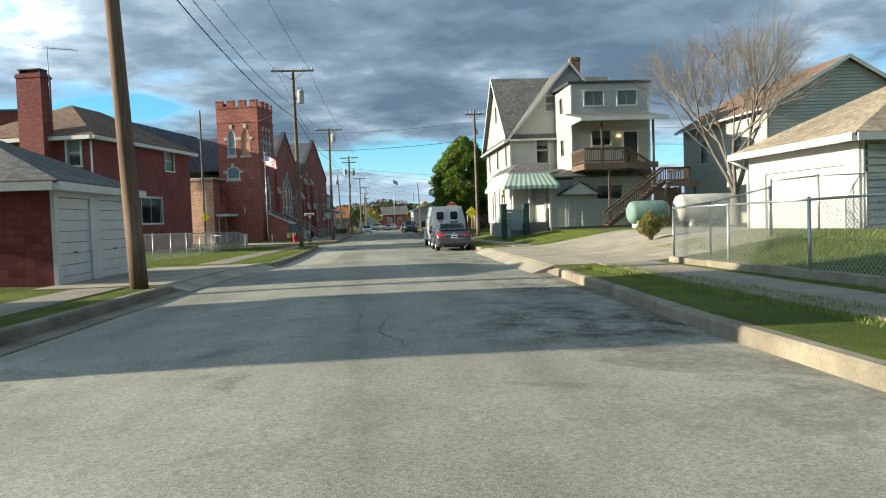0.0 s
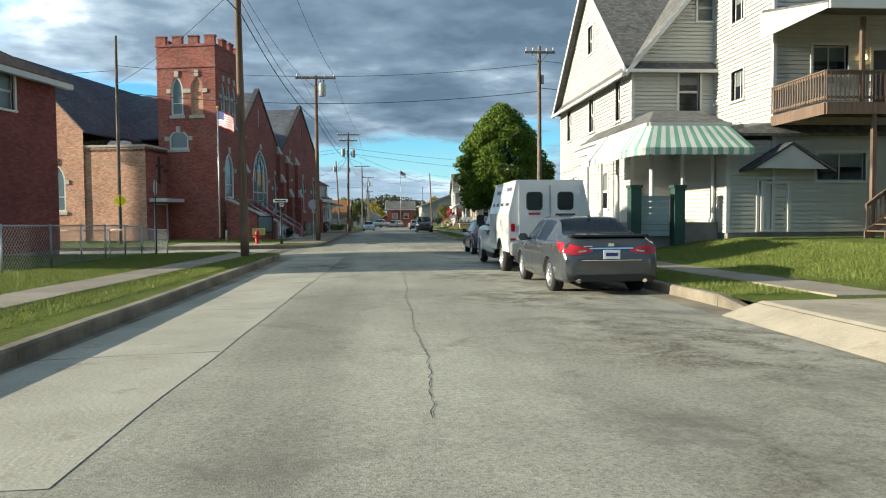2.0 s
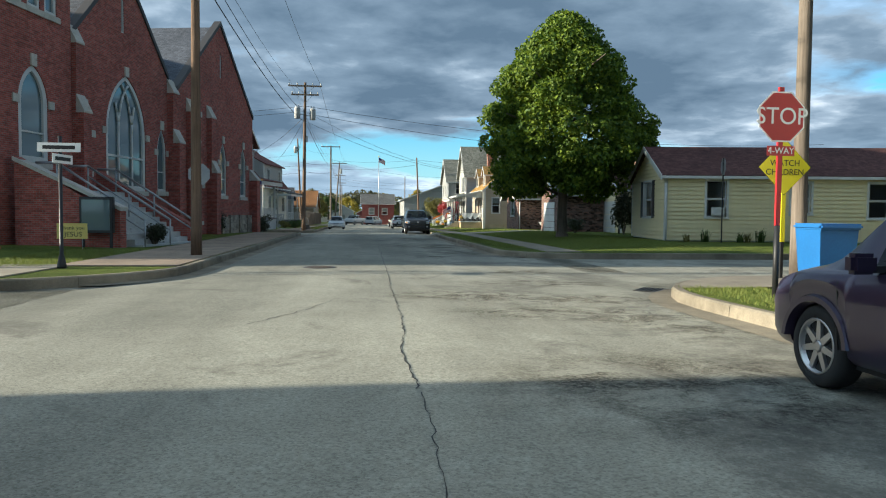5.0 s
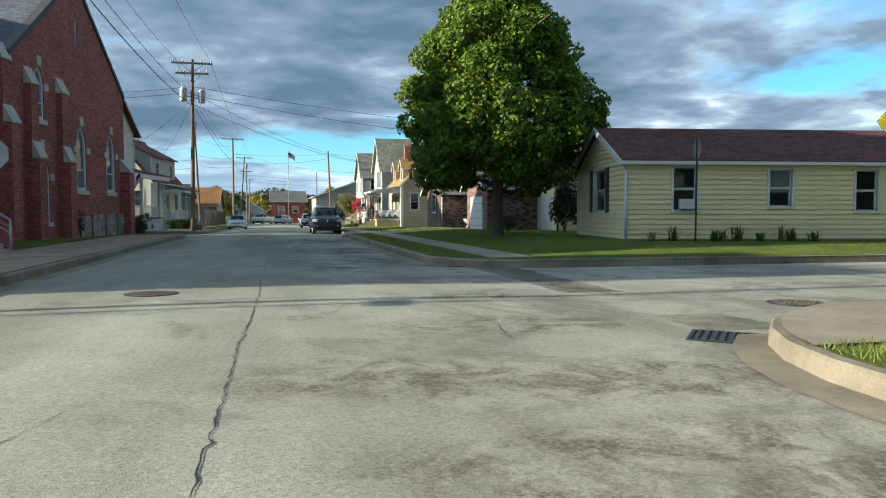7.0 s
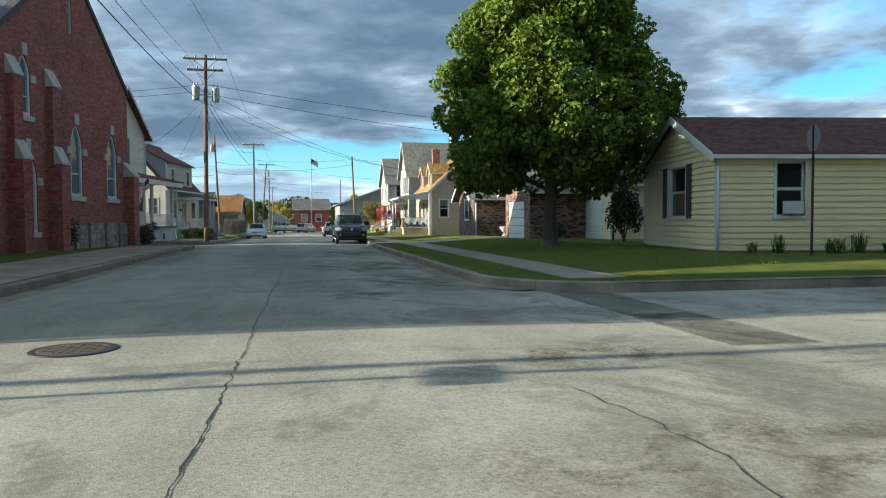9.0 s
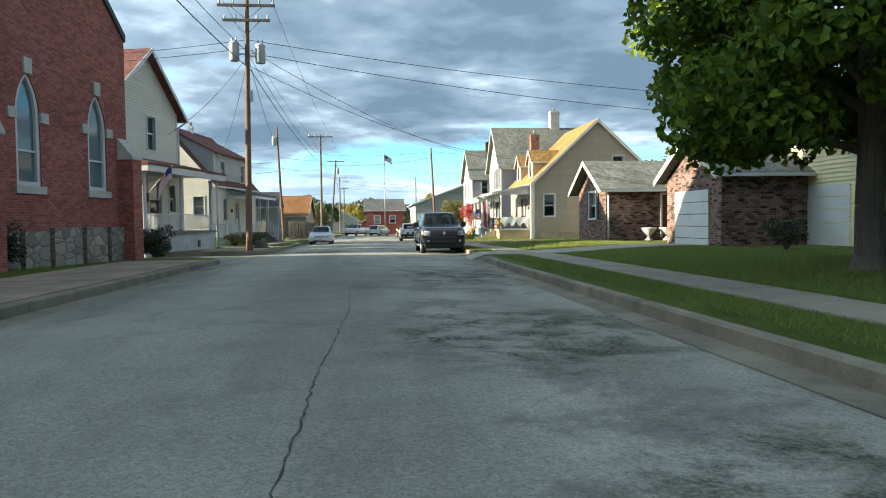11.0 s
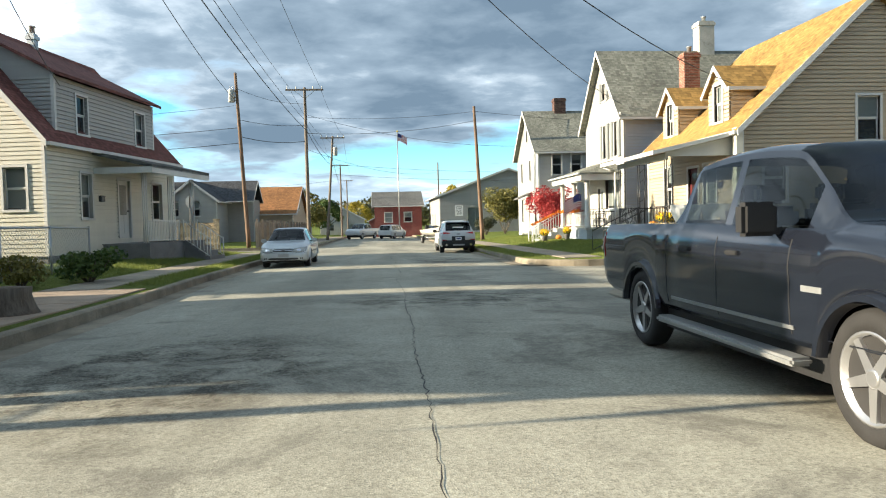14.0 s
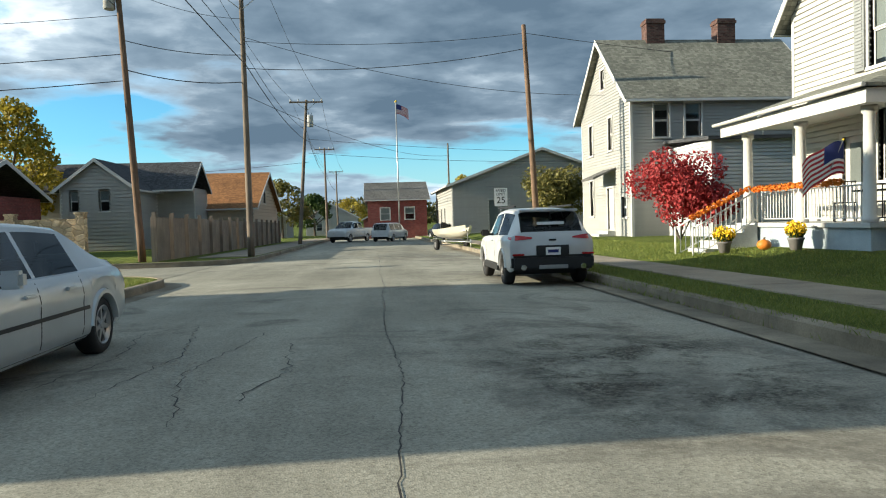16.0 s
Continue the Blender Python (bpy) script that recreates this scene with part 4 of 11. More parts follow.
def gable_roof(root, mat, x0, x1, y0, y1, ze, zr, along="y", over=0.35, name="roof", fascia=None, label="", thick=0.14):
    """A saddle roof over a rectangle; its ridge runs along y or x."""
    if along == "y":
        xm = (x0 + x1) / 2
        k = (zr - ze) / (xm - x0)
        ya, yb = y0 - over, y1 + over
        zl = ze - k * over
        quads = [[(x0 - over, ya, zl), (xm, ya, zr), (xm, yb, zr), (x0 - over, yb, zl)], [(xm, ya, zr), (x1 + over, ya, zl), (x1 + over, yb, zl), (xm, yb, zr)]]
        rakes = [((x0 - over, ya), (xm, ya), (x1 + over, ya)), ((x0 - over, yb), (xm, yb), (x1 + over, yb))]
    else:
        ym = (y0 + y1) / 2
        k = (zr - ze) / (ym - y0)
        xa, xb = x0 - over, x1 + over
        zl = ze - k * over
        quads = [[(xa, y0 - over, zl), (xb, y0 - over, zl), (xb, ym, zr), (xa, ym, zr)], [(xa, ym, zr), (xb, ym, zr), (xb, y1 + over, zl), (xa, y1 + over, zl)]]
        rakes = [((xa, y0 - over), (xa, ym), (xa, y1 + over)), ((xb, y0 - over), (xb, ym), (xb, y1 + over))]
    quads = [[(p[0], p[1], p[2] + thick) for p in q] for q in quads]
    rf = slab_roof(root, mat, quads, thick, name, label)
    bm = bmn()
    for i, rk in enumerate(rakes):
        sgn = -1 if i == 0 else 1
        off = Vector((0, sgn * 0.03, 0)) if along == "y" else Vector((sgn * 0.03, 0, 0))
        for a, b in (((rk[0], zl), (rk[1], zr)), ((rk[1], zr), (rk[2], zl))):
            pa, pb = Vector((*a[0], a[1])), Vector((*b[0], b[1]))
            v = [pa + Vector((0, 0, thick + 0.01)), pb + Vector((0, 0, thick + 0.01)), pb - Vector((0, 0, 0.1)), pa - Vector((0, 0, 0.1))]
            a4, b4 = [bm.verts.new(p) for p in v], [bm.verts.new(p + off) for p in v]
            bm.faces.new(a4)
            bm.faces.new(b4[::-1])
            for i2 in range(4):
                j2 = (i2 + 1) % 4
                bm.faces.new((a4[i2], b4[i2], b4[j2], a4[j2]))
    bmesh.ops.recalc_face_normals(bm, faces=bm.faces)
    pieces("bargeboard", bm, fascia or WHITE, root)
    # gutters along the eaves
    bm = bmn()
    if along == "y":
        for xx in (x0 - over - 0.06, x1 + over + 0.06):
            box(bm, xx - 0.06, xx + 0.06, y0 - over, y1 + over, zl - 0.02, zl + 0.1)
    else:
        for yy in (y0 - over - 0.06, y1 + over + 0.06):
            box(bm, x0 - over, x1 + over, yy - 0.06, yy + 0.06, zl - 0.02, zl + 0.1)
    pieces("gutter", bm, fascia or WHITE, root)
    return rf


def chimney(root, x, y, z0, z1, w=0.55, d=0.55, mat=None, pot=True):
    bm = bmn()
    box(bm, x - w / 2, x + w / 2, y - d / 2, y + d / 2, z0, z1 - 0.25)
    box(bm, x - w / 2 - 0.05, x + w / 2 + 0.05, y - d / 2 - 0.05, y + d / 2 + 0.05, z1 - 0.25, z1 - 0.1)
    box(bm, x - w / 2, x + w / 2, y - d / 2, y + d / 2, z1 - 0.1, z1)
    ob = part("chimney", bm, mat or CHIMNEY_BRICK, root)
    if pot:
        bm = bmn()
        lathe(bm, [(0.12, 0), (0.1, 0.25), (0.14, 0.27), (0.14, 0.32)], (x, y, z1), 12)
        part("chimney_pot", bm, STEEL, ob)


def pipe(root, pts, r=0.045, mat=None, name="downpipe"):
    bm = bmn()
    chain(bm, [Vector(p) for p in pts], r, 8)
    part(name, bm, mat or WHITE, root)


def railing(root, pts, h=0.9, gap=0.12, mat=None, post=0.05, name="railing", bar=0.014, low=0.1):
    """Railing along points of its foot line: rails, balusters, posts."""
    m = mat or WHITE_IRON
    bm = bmn()
    for a, b in zip(pts, pts[1:]):
        a, b = Vector(a), Vector(b)
        up_ = Vector((0, 0, 1))
        tube(bm, a + up_ * h, b + up_ * h, 0.022, 0.022, 6)
        tube(bm, a + up_ * low, b + up_ * low, 0.016, 0.016, 6)
        k = max(2, int((b - a).length / gap))
        for i in range(1, k):
            p = a.lerp(b, i / k)
            tube(bm, p + up_ * low, p + up_ * h, bar, bar, 5, False)
    rl = None
    for ob in pieces("baluster", bm, m, None):
        if rl is None:
            rl = ob
            ob.name = name
        ob.parent = root if ob is rl else rl
        if root in IN_WORLD:
            ob.matrix_basis = BASE[root].inverted() if ob is rl else Matrix()
    for p in pts:
        bm = bmn()
        tube(bm, p, Vector(p) + Vector((0, 0, h + 0.05)), post / 2, post / 2, 8)
        part("post", bm, m, rl)
    return rl


def steps(root, x0, x1, y0, y1, z0, z1, k, direction, mat=None, name="step"):
    """A flight of solid steps rising towards direction ('+x', '-x', '+y', '-y')."""
    for i in range(k):
        bm = bmn()
        zt = z0 + (z1 - z0) * (i + 1) / k
        t0, t1 = i / k, 1.0
        if direction == "+x":
            box(bm, x0 + (x1 - x0) * t0, x1, y0, y1, z0 if i == 0 else zt - (z1 - z0) / k, zt)
        elif direction == "-x":
            box(bm, x0, x1 - (x1 - x0) * t0, y0, y1, z0 if i == 0 else zt - (z1 - z0) / k, zt)
        elif direction == "+y":
            box(bm, x0, x1, y0 + (y1 - y0) * t0, y1, z0 if i == 0 else zt - (z1 - z0) / k, zt)
        else:
            box(bm, x0, x1, y0, y1 - (y1 - y0) * t0, z0 if i == 0 else zt - (z1 - z0) / k, zt)
        part(name, bm, mat or GREYSTONE, root)


def house_walls(root, mat, x0, x1, y0, y1, z0, z1, holes=None, gables=None, clap=0.15):
    """Four walls. holes: side -> openings; gables: side -> (u, z)."""
    holes, gables = holes or {}, gables or {}
    for s, o, w in (("S", (x0, y0, 0), x1 - x0), ("E", (x1, y0, 0), y1 - y0), ("N", (x1, y1, 0), x1 - x0), ("W", (x0, y1, 0), y1 - y0)):
        panel(root, mat, o, s, w, z0, z1, [h[:4] for h in holes.get(s, ())], gables.get(s), clap)
        for h in holes.get(s, ()):
            style = h[4] if len(h) > 4 else {}
            if "door" in style:
                door(root, o, s, *h[:4], **style["door"])
            else:
                window(root, o, s, *h[:4], **style)
        # corner boards
    bm = bmn()
    for cx, sx in ((x0, -1), (x1, 1)):
        for cy, sy in ((y0, -1), (y1, 1)):
            box(bm, cx - 0.06 + sx * 0.0, cx + 0.06, cy - 0.06, cy + 0.06, z0, z1) if clap else None
    if clap:
        pieces("corner_board", bm, WHITE, root)
    else:
        bm.free()


def foundation(root, x0, x1, y0, y1, z0, z1, mat=None):
    bm = bmn()
    box(bm, x0 + 0.03, x1 - 0.03, y0 + 0.03, y1 - 0.03, z0, z1)
    part("foundation", bm, mat or GREYSTONE, root)


# concrete lane along one kerb and its joints
LANE = concrete_mat("lane_concrete", (0.35, 0.33, 0.27), 0.25, 0.5)
bm = grid_mesh([[(x + 0.06 * noise.noise(Vector((x, y * 0.4, 3))) * (x > -3), y, gz(y) - 0.0022 * x * x + 0.003) for x in (-4.15, -3.4, -2.75, -2.15)] for y in frange(27.0, 53.0, 0.5)])
tagged(part("concrete_lane", bm, LANE), "worn concrete strip along the edge of the asphalt", "road", kind="structure")
for y in (30.6, 34.5, 38.0, 39.3, 43.4, 47.6, 51.8):
    crack([(-4.1, y), (-3.0, y + 0.14), (-2.0, y + 0.26)], 0.022, "lane_joint", 0.01, 0.15)


# ---- the white three-storey house with its porch, deck and stairs ----
wh = in_world("house", (13.8, 54, 0.25), "white three-storey clapboard house with cross gables and striped porch awning", "house")
foundation(wh, 9.4, 18.2, 51.5, 63.0, -0.6, 0.75, DARKBLOCK)
foundation(wh, 11.15, 18.0, 47.0, 51.5, -0.6, 0.42, DARKBLOCK)
house_walls(wh, WHITE_SIDING, 9.4, 18.2, 51.5, 63.0, 0.7, 7.0,
            {"S": [(1.9, 2.75, 5.0, 6.9, {}), (2.65, 3.4, 8.75, 9.85, {})],
             "W": [(9.6, 10.2, 5.0, 6.7, {}), (5.6, 6.4, 5.0, 6.6, {}), (1.5, 2.2, 5.0, 6.6, {}), (5.4, 6.2, 8.7, 10.0, {}), (7.3, 8.5, 1.3, 2.9, {}), (2.6, 3.6, 0.9, 3.0, {"door": {}})]},
            {"S": (4.4, 12.1), "W": (5.75, 12.1), "N": (4.4, 12.1), "E": (5.75, 12.1)})
gable_roof(wh, GREY_SHINGLE, 9.4, 18.2, 51.5, 63.0, 7.0, 12.1, "y", 0.4)
gable_roof(wh, GREY_SHINGLE, 9.4, 18.2, 51.5, 63.0, 7.0, 12.1, "x", 0.4)
chimney(wh, 15.1, 54.5, 9.5, 13.2, 0.7, 0.7, CHIMNEY_BRICK, False)
# rear wing of three storeys and the single-storey bump
house_walls(wh, WHITE_SIDING, 12.75, 18.0, 47.0, 51.5, 0.4, 9.85,
            {"S": [(0.9, 2.15, 8.4, 9.35, {"rows": 1, "cols": 2}), (3.15, 4.4, 8.4, 9.35, {"rows": 1, "cols": 2}), (1.35, 2.6, 5.75, 6.75, {"rows": 1, "cols": 2}),
                   (1.55, 3.3, 2.15, 3.1, {"rows": 1, "cols": 2}), (3.5, 4.4, 4.55, 6.6, {"door": {"mat": DARK_TRIM}})],
             "W": [(1.6, 2.5, 8.2, 9.3, {"rows": 1, "cols": 2}), (1.6, 2.5, 5.3, 6.4, {"rows": 1, "cols": 2})]})
slab_roof(wh, DARK_TRIM, [[(12.5, 46.8, 10.0), (18.2, 46.8, 10.0), (18.2, 51.5, 10.15), (12.5, 51.5, 10.15)]], 0.16, "flat_roof")
house_walls(wh, WHITE_SIDING, 11.15, 12.75, 47.02, 51.5, 0.4, 3.55, {"S": [(1.1, 1.55, 0.5, 2.2, {"name": "side_light", "rows": 1})]})
slab_roof(wh, GREY_SHINGLE, [[(10.7, 46.6, 3.75), (18.1, 46.6, 3.75), (18.1, 47.05, 4.15), (12.7, 47.05, 4.15)], [(10.7, 46.6, 3.75), (12.7, 47.05, 4.15), (12.7, 51.5, 4.6), (10.7, 51.5, 3.75)]], 0.1, "pent_roof")
# door with a small gabled hood
door(wh, (12.35, 46.98, 0), "S", 0.05, 0.9, 0.42, 2.05, WHITE)
slab_roof(wh, DARK_SHINGLE, [[(11.55, 46.1, 2.55), (12.95, 46.1, 3.4), (12.95, 47.0, 3.4), (11.55, 47.0, 2.55)], [(12.95, 46.1, 3.4), (14.45, 46.1, 2.5), (14.45, 47.0, 2.5), (12.95, 47.0, 3.4)]], 0.08, "door_hood")
bm = bmn()
prism(bm, [(0.15, 2.55), (2.65, 2.5), (1.4, 3.3)], 0.0, 0.03, (11.55, 46.2, 0), (1, 0, 0), (0, -1, 0))
part("hood_gable", bm, WHITE, wh)
# porch
bm = bmn()
box(bm, 8.55, 11.1, 47.6, 56.0, -0.6, 0.75)
part("porch_floor", bm, DARKBLOCK, wh)
slab_roof(wh, GREY_SHINGLE, [[(8.35, 46.9, 4.1), (9.4, 49.2, 4.85), (9.4, 56.2, 4.85), (8.35, 56.2, 4.1)], [(8.35, 46.9, 4.1), (11.2, 46.9, 4.1), (11.2, 49.2, 4.85), (9.4, 49.2, 4.85)]], 0.12, "porch_roof")
bm = bmn()
box(bm, 8.4, 11.1, 47.0, 47.2, 3.7, 3.98)
box(bm, 8.4, 8.6, 47.2, 56.1, 3.7, 3.98)
box(bm, 8.27, 8.37, 46.9, 56.2, 4.0, 4.12)
box(bm, 8.37, 11.2, 46.82, 46.92, 4.0, 4.12)
pieces("porch_beam", bm, WHITE, wh)
for x, y in ((8.8, 47.8), (9.9, 47.8), (11.0, 47.8), (8.8, 51.5), (8.8, 53.7), (8.8, 55.8)):
    bm = bmn()
    lathe(bm, [(0.13, 0), (0.13, 0.1), (0.09, 0.15), (0.075, 2.6), (0.11, 2.7), (0.12, 2.95)], (x, y, 0.75), 12)
    part("porch_post", bm, WHITE, wh)
AWNING_GREEN = paint("awning_green", (0.16, 0.34, 0.24), 0.7)
AWNING_WHITE = paint("awning_white", (0.60, 0.60, 0.55), 0.7, 0.2)


def awning_strip(a, b, c, d, mat):
    """One metal strip from the edge points a, b down to c, d, with a scalloped valance."""
    a, b, c, d = Vector(a), Vector(b), Vector(c), Vector(d)
    bm = bmn()
    down = Vector((0, 0, -0.2))
    inward = (a + b - c - d)
    inward.z = 0
    inward = inward.normalized() * 0.012
    for ring, off in (([a, b, d, c], Vector((0, 0, -0.012))), ([c, d, d + down, (c + d) / 2 + down * 1.2, c + down], inward)):
        back = [p + off for p in ring]
        face(bm, ring)
        face(bm, back[::-1])
        for i in range(len(ring)):
            j = (i + 1) % len(ring)
            face(bm, [ring[j], ring[i], back[i], back[j]])
    part("awning_strip", bm, mat, wh)


k = 20
for i in range(k):
    a, b = 8.5 + 2.6 * i / k, 8.5 + 2.6 * (i + 1) / k
    low = lambda v: 8.05 + (v - 8.5) * 1.35
    awning_strip((a, 46.8, 4.0), (b, 46.8, 4.0), (low(a), 46.0, 3.2), (low(b), 46.0, 3.2), AWNING_GREEN if i % 2 == 1 else AWNING_WHITE)
for i in range(6):
    q0, q1 = i * math.pi / 12, (i + 1) * math.pi / 12
    edge = lambda q: (8.5 - 0.28 * math.sin(q), 46.8 + 0.28 * (1 - math.cos(q)), 4.0)
    tip = lambda q: (8.05 - 0.5 * math.sin(q), 46.0 + 0.5 * (1 - math.cos(q)), 3.2 - 0.03 * math.sin(q))
    awning_strip(edge(q0), edge(q1), tip(q0), tip(q1), AWNING_WHITE if i % 3 else AWNING_GREEN)
for i in range(26):
    a, b = 47.08 + 0.2 * i, 47.08 + 0.2 * (i + 1)
    awning_strip((8.22, a, 4.0), (8.22, b, 4.0), (7.55, 46.5 + 0.222 * i, 3.17), (7.55, 46.5 + 0.222 * (i + 1), 3.17), AWNING_GREEN if i in (1, 3, 17) else AWNING_WHITE)
panel_blue = paint("bluegreen_panel", (0.33, 0.42, 0.42), 0.6)
bm = bmn()
for i in range(7):
    box(bm, 8.15, 9.3, 47.45, 47.56, 0.3 + i * 0.2, 0.485 + i * 0.2)
pieces("porch_screen_board", bm, panel_blue, wh)
GREEN_PAINT = paint("dark_green_paint", (0.025, 0.07, 0.055), 0.6)
for x in (8.02, 9.55):
    bm = bmn()
    box(bm, x - 0.16, x + 0.2, 47.2, 47.6, -0.3, 1.95)
    box(bm, x - 0.2, x + 0.24, 47.16, 47.64, 1.95, 2.05)
    part("porch_pier", bm, GREEN_PAINT, wh)
# upper deck, its roof and the stairs
deck = in_world("deck_and_stairs", (15.5, 45, 0.3), "weathered brown wooden deck with roof and outside stairs", "deck")
bm = bmn()
for i in range(20):
    box(bm, 12.7, 17.4, 44.0 + i * 0.15, 44.14 + i * 0.15, 4.32, 4.37)
pieces("deck_board", bm, BROWN_WOOD, deck)
bm = bmn()
box(bm, 12.7, 17.4, 43.94, 44.0, 4.0, 4.34)
box(bm, 12.64, 12.7, 44.0, 47.0, 4.0, 4.34)
pieces("deck_rim", bm, BROWN_WOOD, deck)


def wood_rail(a, b, h=0.95, gap=0.14):
    bm = bmn()
    a, b = Vector(a), Vector(b)
    ang = math.atan2(b.y - a.y, b.x - a.x)
    m = Matrix.Translation(a) @ Matrix.Rotation(ang, 4, "Z")
    ln = math.hypot(b.x - a.x, b.y - a.y)
    rise = (b.z - a.z) / ln

    def bar(u0, u1, v0, v1, z0, z1):
        vs = box(bm, u0, u1, v0, v1, z0, z1)
        for v in vs:
            v.co.z += v.co.x * rise
            v.co = m @ v.co
    bar(0, ln, -0.03, 0.06, h - 0.04, h)
    bar(0, ln, 0, 0.04, 0.1, 0.18)
    bar(0, ln, 0, 0.04, h - 0.14, h - 0.04)
    for i in range(int(ln / gap) + 1):
        bar(i * gap, i * gap + 0.04, -0.02, 0.0, 0.05, h - 0.04)
    made = pieces("wooden_rail", bm, BROWN_WOOD, deck)
    for ob in made[3:]:
        ob.name = "baluster"


wood_rail((12.7, 44.0, 4.37), (15.5, 44.0, 4.37))
wood_rail((12.68, 47.0, 4.37), (12.68, 44.0, 4.37))
wood_rail((15.5, 44.0, 4.37), (17.3, 44.0, 3.2))
wood_rail((17.3, 43.4, 3.0), (19.2, 43.4, 3.0))
wood_rail((19.2, 43.4, 3.0), (19.2, 46.8, 3.0))
wood_rail((13.6, 42.5, 0.35), (17.3, 42.5, 3.0))
wood_rail((13.6, 43.4, 0.35), (17.3, 43.4, 3.0))
wood_rail((15.6, 45.4, 4.3), (17.4, 45.4, 3.1))
bm = bmn()
for i in range(16):
    box(bm, 17.3, 19.25, 42.5 + i * 0.15, 42.64 + i * 0.15, 2.95, 3.0)
box(bm, 17.3, 19.25, 42.44, 42.5, 2.7, 2.98)
pieces("landing_board", bm, BROWN_WOOD, deck)
for i in range(14):
    bm = bmn()
    x = 13.6 + 3.7 * i / 14
    box(bm, x, x + 0.29, 42.5, 43.4, 0.35 + 2.65 * i / 14 + 0.14, 0.35 + 2.65 * i / 14 + 0.18)
    part("tread", bm, BROWN_WOOD, deck)
for y in (42.5, 43.36):
    bm = bmn()
    vs = box(bm, 0, 3.75, y, y + 0.05, -0.14, 0.16)
    for v in vs:
        v.co.z += v.co.x * 2.65 / 3.7 + 0.35
        v.co.x += 13.55
    part("stringer", bm, BROWN_WOOD, deck)
for i in range(7):
    bm = bmn()
    x = 15.5 + 1.8 * i / 7
    box(bm, x, x + 0.28, 44.0, 45.4, 4.2 - 1.17 * i / 7, 4.24 - 1.17 * i / 7)
    part("tread", bm, BROWN_WOOD, deck)
for x, y, z0, z1 in ((14.25, 44.05, 0.2, 4.3), (13.85, 44.05, 4.3, 6.9), (17.15, 44.05, 0.2, 7.0), (17.35, 42.6, 0.2, 3.0), (19.15, 42.6, 0.2, 3.0), (19.15, 46.7, 0.2, 3.0), (17.35, 46.7, 0.2, 3.0), (18.2, 42.6, 0.2, 3.0)):
    bm = bmn()
    box(bm, x - 0.06, x + 0.06, y - 0.06, y + 0.06, z0, z1)
    part("post", bm, BROWN_WOOD, deck)
for i in range(12):
    bm = bmn()
    box(bm, 17.42 + i * 0.15, 17.55 + i * 0.15, 44.9, 44.94, 0.15, 2.75 - 0.02 * (i % 3))
    part("plank", bm, BROWN_WOOD, deck)
slab_roof(deck, GREY_SHINGLE, [[(12.3, 43.3, 7.15), (17.85, 43.3, 7.15), (17.85, 47.0, 7.9), (12.3, 47.0, 7.9)]], 0.1, "deck_roof")
bm = bmn()
box(bm, 12.3, 17.85, 43.22, 43.3, 6.92, 7.16)
prism(bm, [(0, 6.93), (3.7, 6.93), (3.7, 7.8), (0, 7.08)], 0, 0.05, (12.3, 43.3, 0), (0, 1, 0), (-1, 0, 0))
part("roof_trim", bm, WHITE, deck)
lamp_ob = thing("porch_lamp", (15.9, 46.9, 6.35), "small lit porch lamp beside the deck door", "wall lamp")
bm = bmn()
bmesh.ops.create_uvsphere(bm, u_segments=12, v_segments=8, radius=0.09)
part("globe", bm, glow_mat("lamp_glow", (1.0, 0.72, 0.25), 6.0), lamp_ob)
bm = bmn()
box(bm, -0.05, 0.05, 0.05, 0.09, -0.08, 0.12)
part("bracket", bm, BLACK, lamp_ob)

# ---- red brick house and garage on the other side ----
lh = thing("house", (-16.6, 43.0, -0.55), "dark red brick two-storey house with white trim and hipped roof", "house", turn=-11.5)
foundation(lh, -8.0, 0.0, 0.0, 12.1, -0.2, 0.4, DARKBLOCK)
house_walls(lh, HOUSE_BRICK, -8.0, 0.0, 0.0, 12.1, 0.3, 7.25,
            {"E": [(4.1, 7.65, 2.15, 3.85, {"rows": 1, "cols": 3, "label": "wide white picture window"}), (8.45, 9.6, 5.8, 7.2, {"trim": 0.1})],
             "S": [(6.55, 7.35, 5.6, 7.1, {"trim": 0.12})]}, clap=0)
zr = 9.9
slab_roof(lh, BROWN_SHINGLE, [[(-8.4, -0.5, 7.35), (0.5, -0.5, 7.35), (-4.0, 4.4, zr)], [(0.5, -0.5, 7.35), (0.5, 12.5, 7.35), (-4.0, 7.6, zr), (-4.0, 4.4, zr)],
                              [(0.5, 12.5, 7.35), (-8.4, 12.5, 7.35), (-4.0, 7.6, zr)], [(-8.4, 12.5, 7.35), (-8.4, -0.5, 7.35), (-4.0, 4.4, zr), (-4.0, 7.6, zr)]], 0.1)
bm = bmn()
box(bm, 0.3, 0.55, -0.5, 12.5, 7.05, 7.27)
box(bm, -8.4, 0.3, -0.55, -0.3, 7.05, 7.27)
pieces("fascia", bm, WHITE, lh)
pipe(lh, [(0.08, -0.1, 7.1), (0.08, -0.1, 0.3)], 0.06)
chimney(lh, -3.0, -0.45, 0.0, 10.85, 1.5, 0.9, HOUSE_BRICK, False)
bm = bmn()
box(bm, -3.7, -2.3, -0.85, -0.05, 11.05, 11.11)
for x in (-3.6, -2.4):
    box(bm, x - 0.02, x + 0.02, -0.8, -0.1, 10.8, 11.06)
part("chimney_cap", bm, IRON, lh)
aerial = thing("tv_aerial", (-18.8, 43.2, 7.6), "thin metal television aerial on a mast above the brick house", "aerial")
bm = bmn()
tube(bm, (0, 0, 0), (0, 0, 4.3), 0.03, 0.03, 6)
part("mast", bm, STEEL, aerial)
bm = bmn()
tube(bm, (-1.0, 0, 4.3), (1.7, 0, 4.05), 0.02, 0.02, 5)
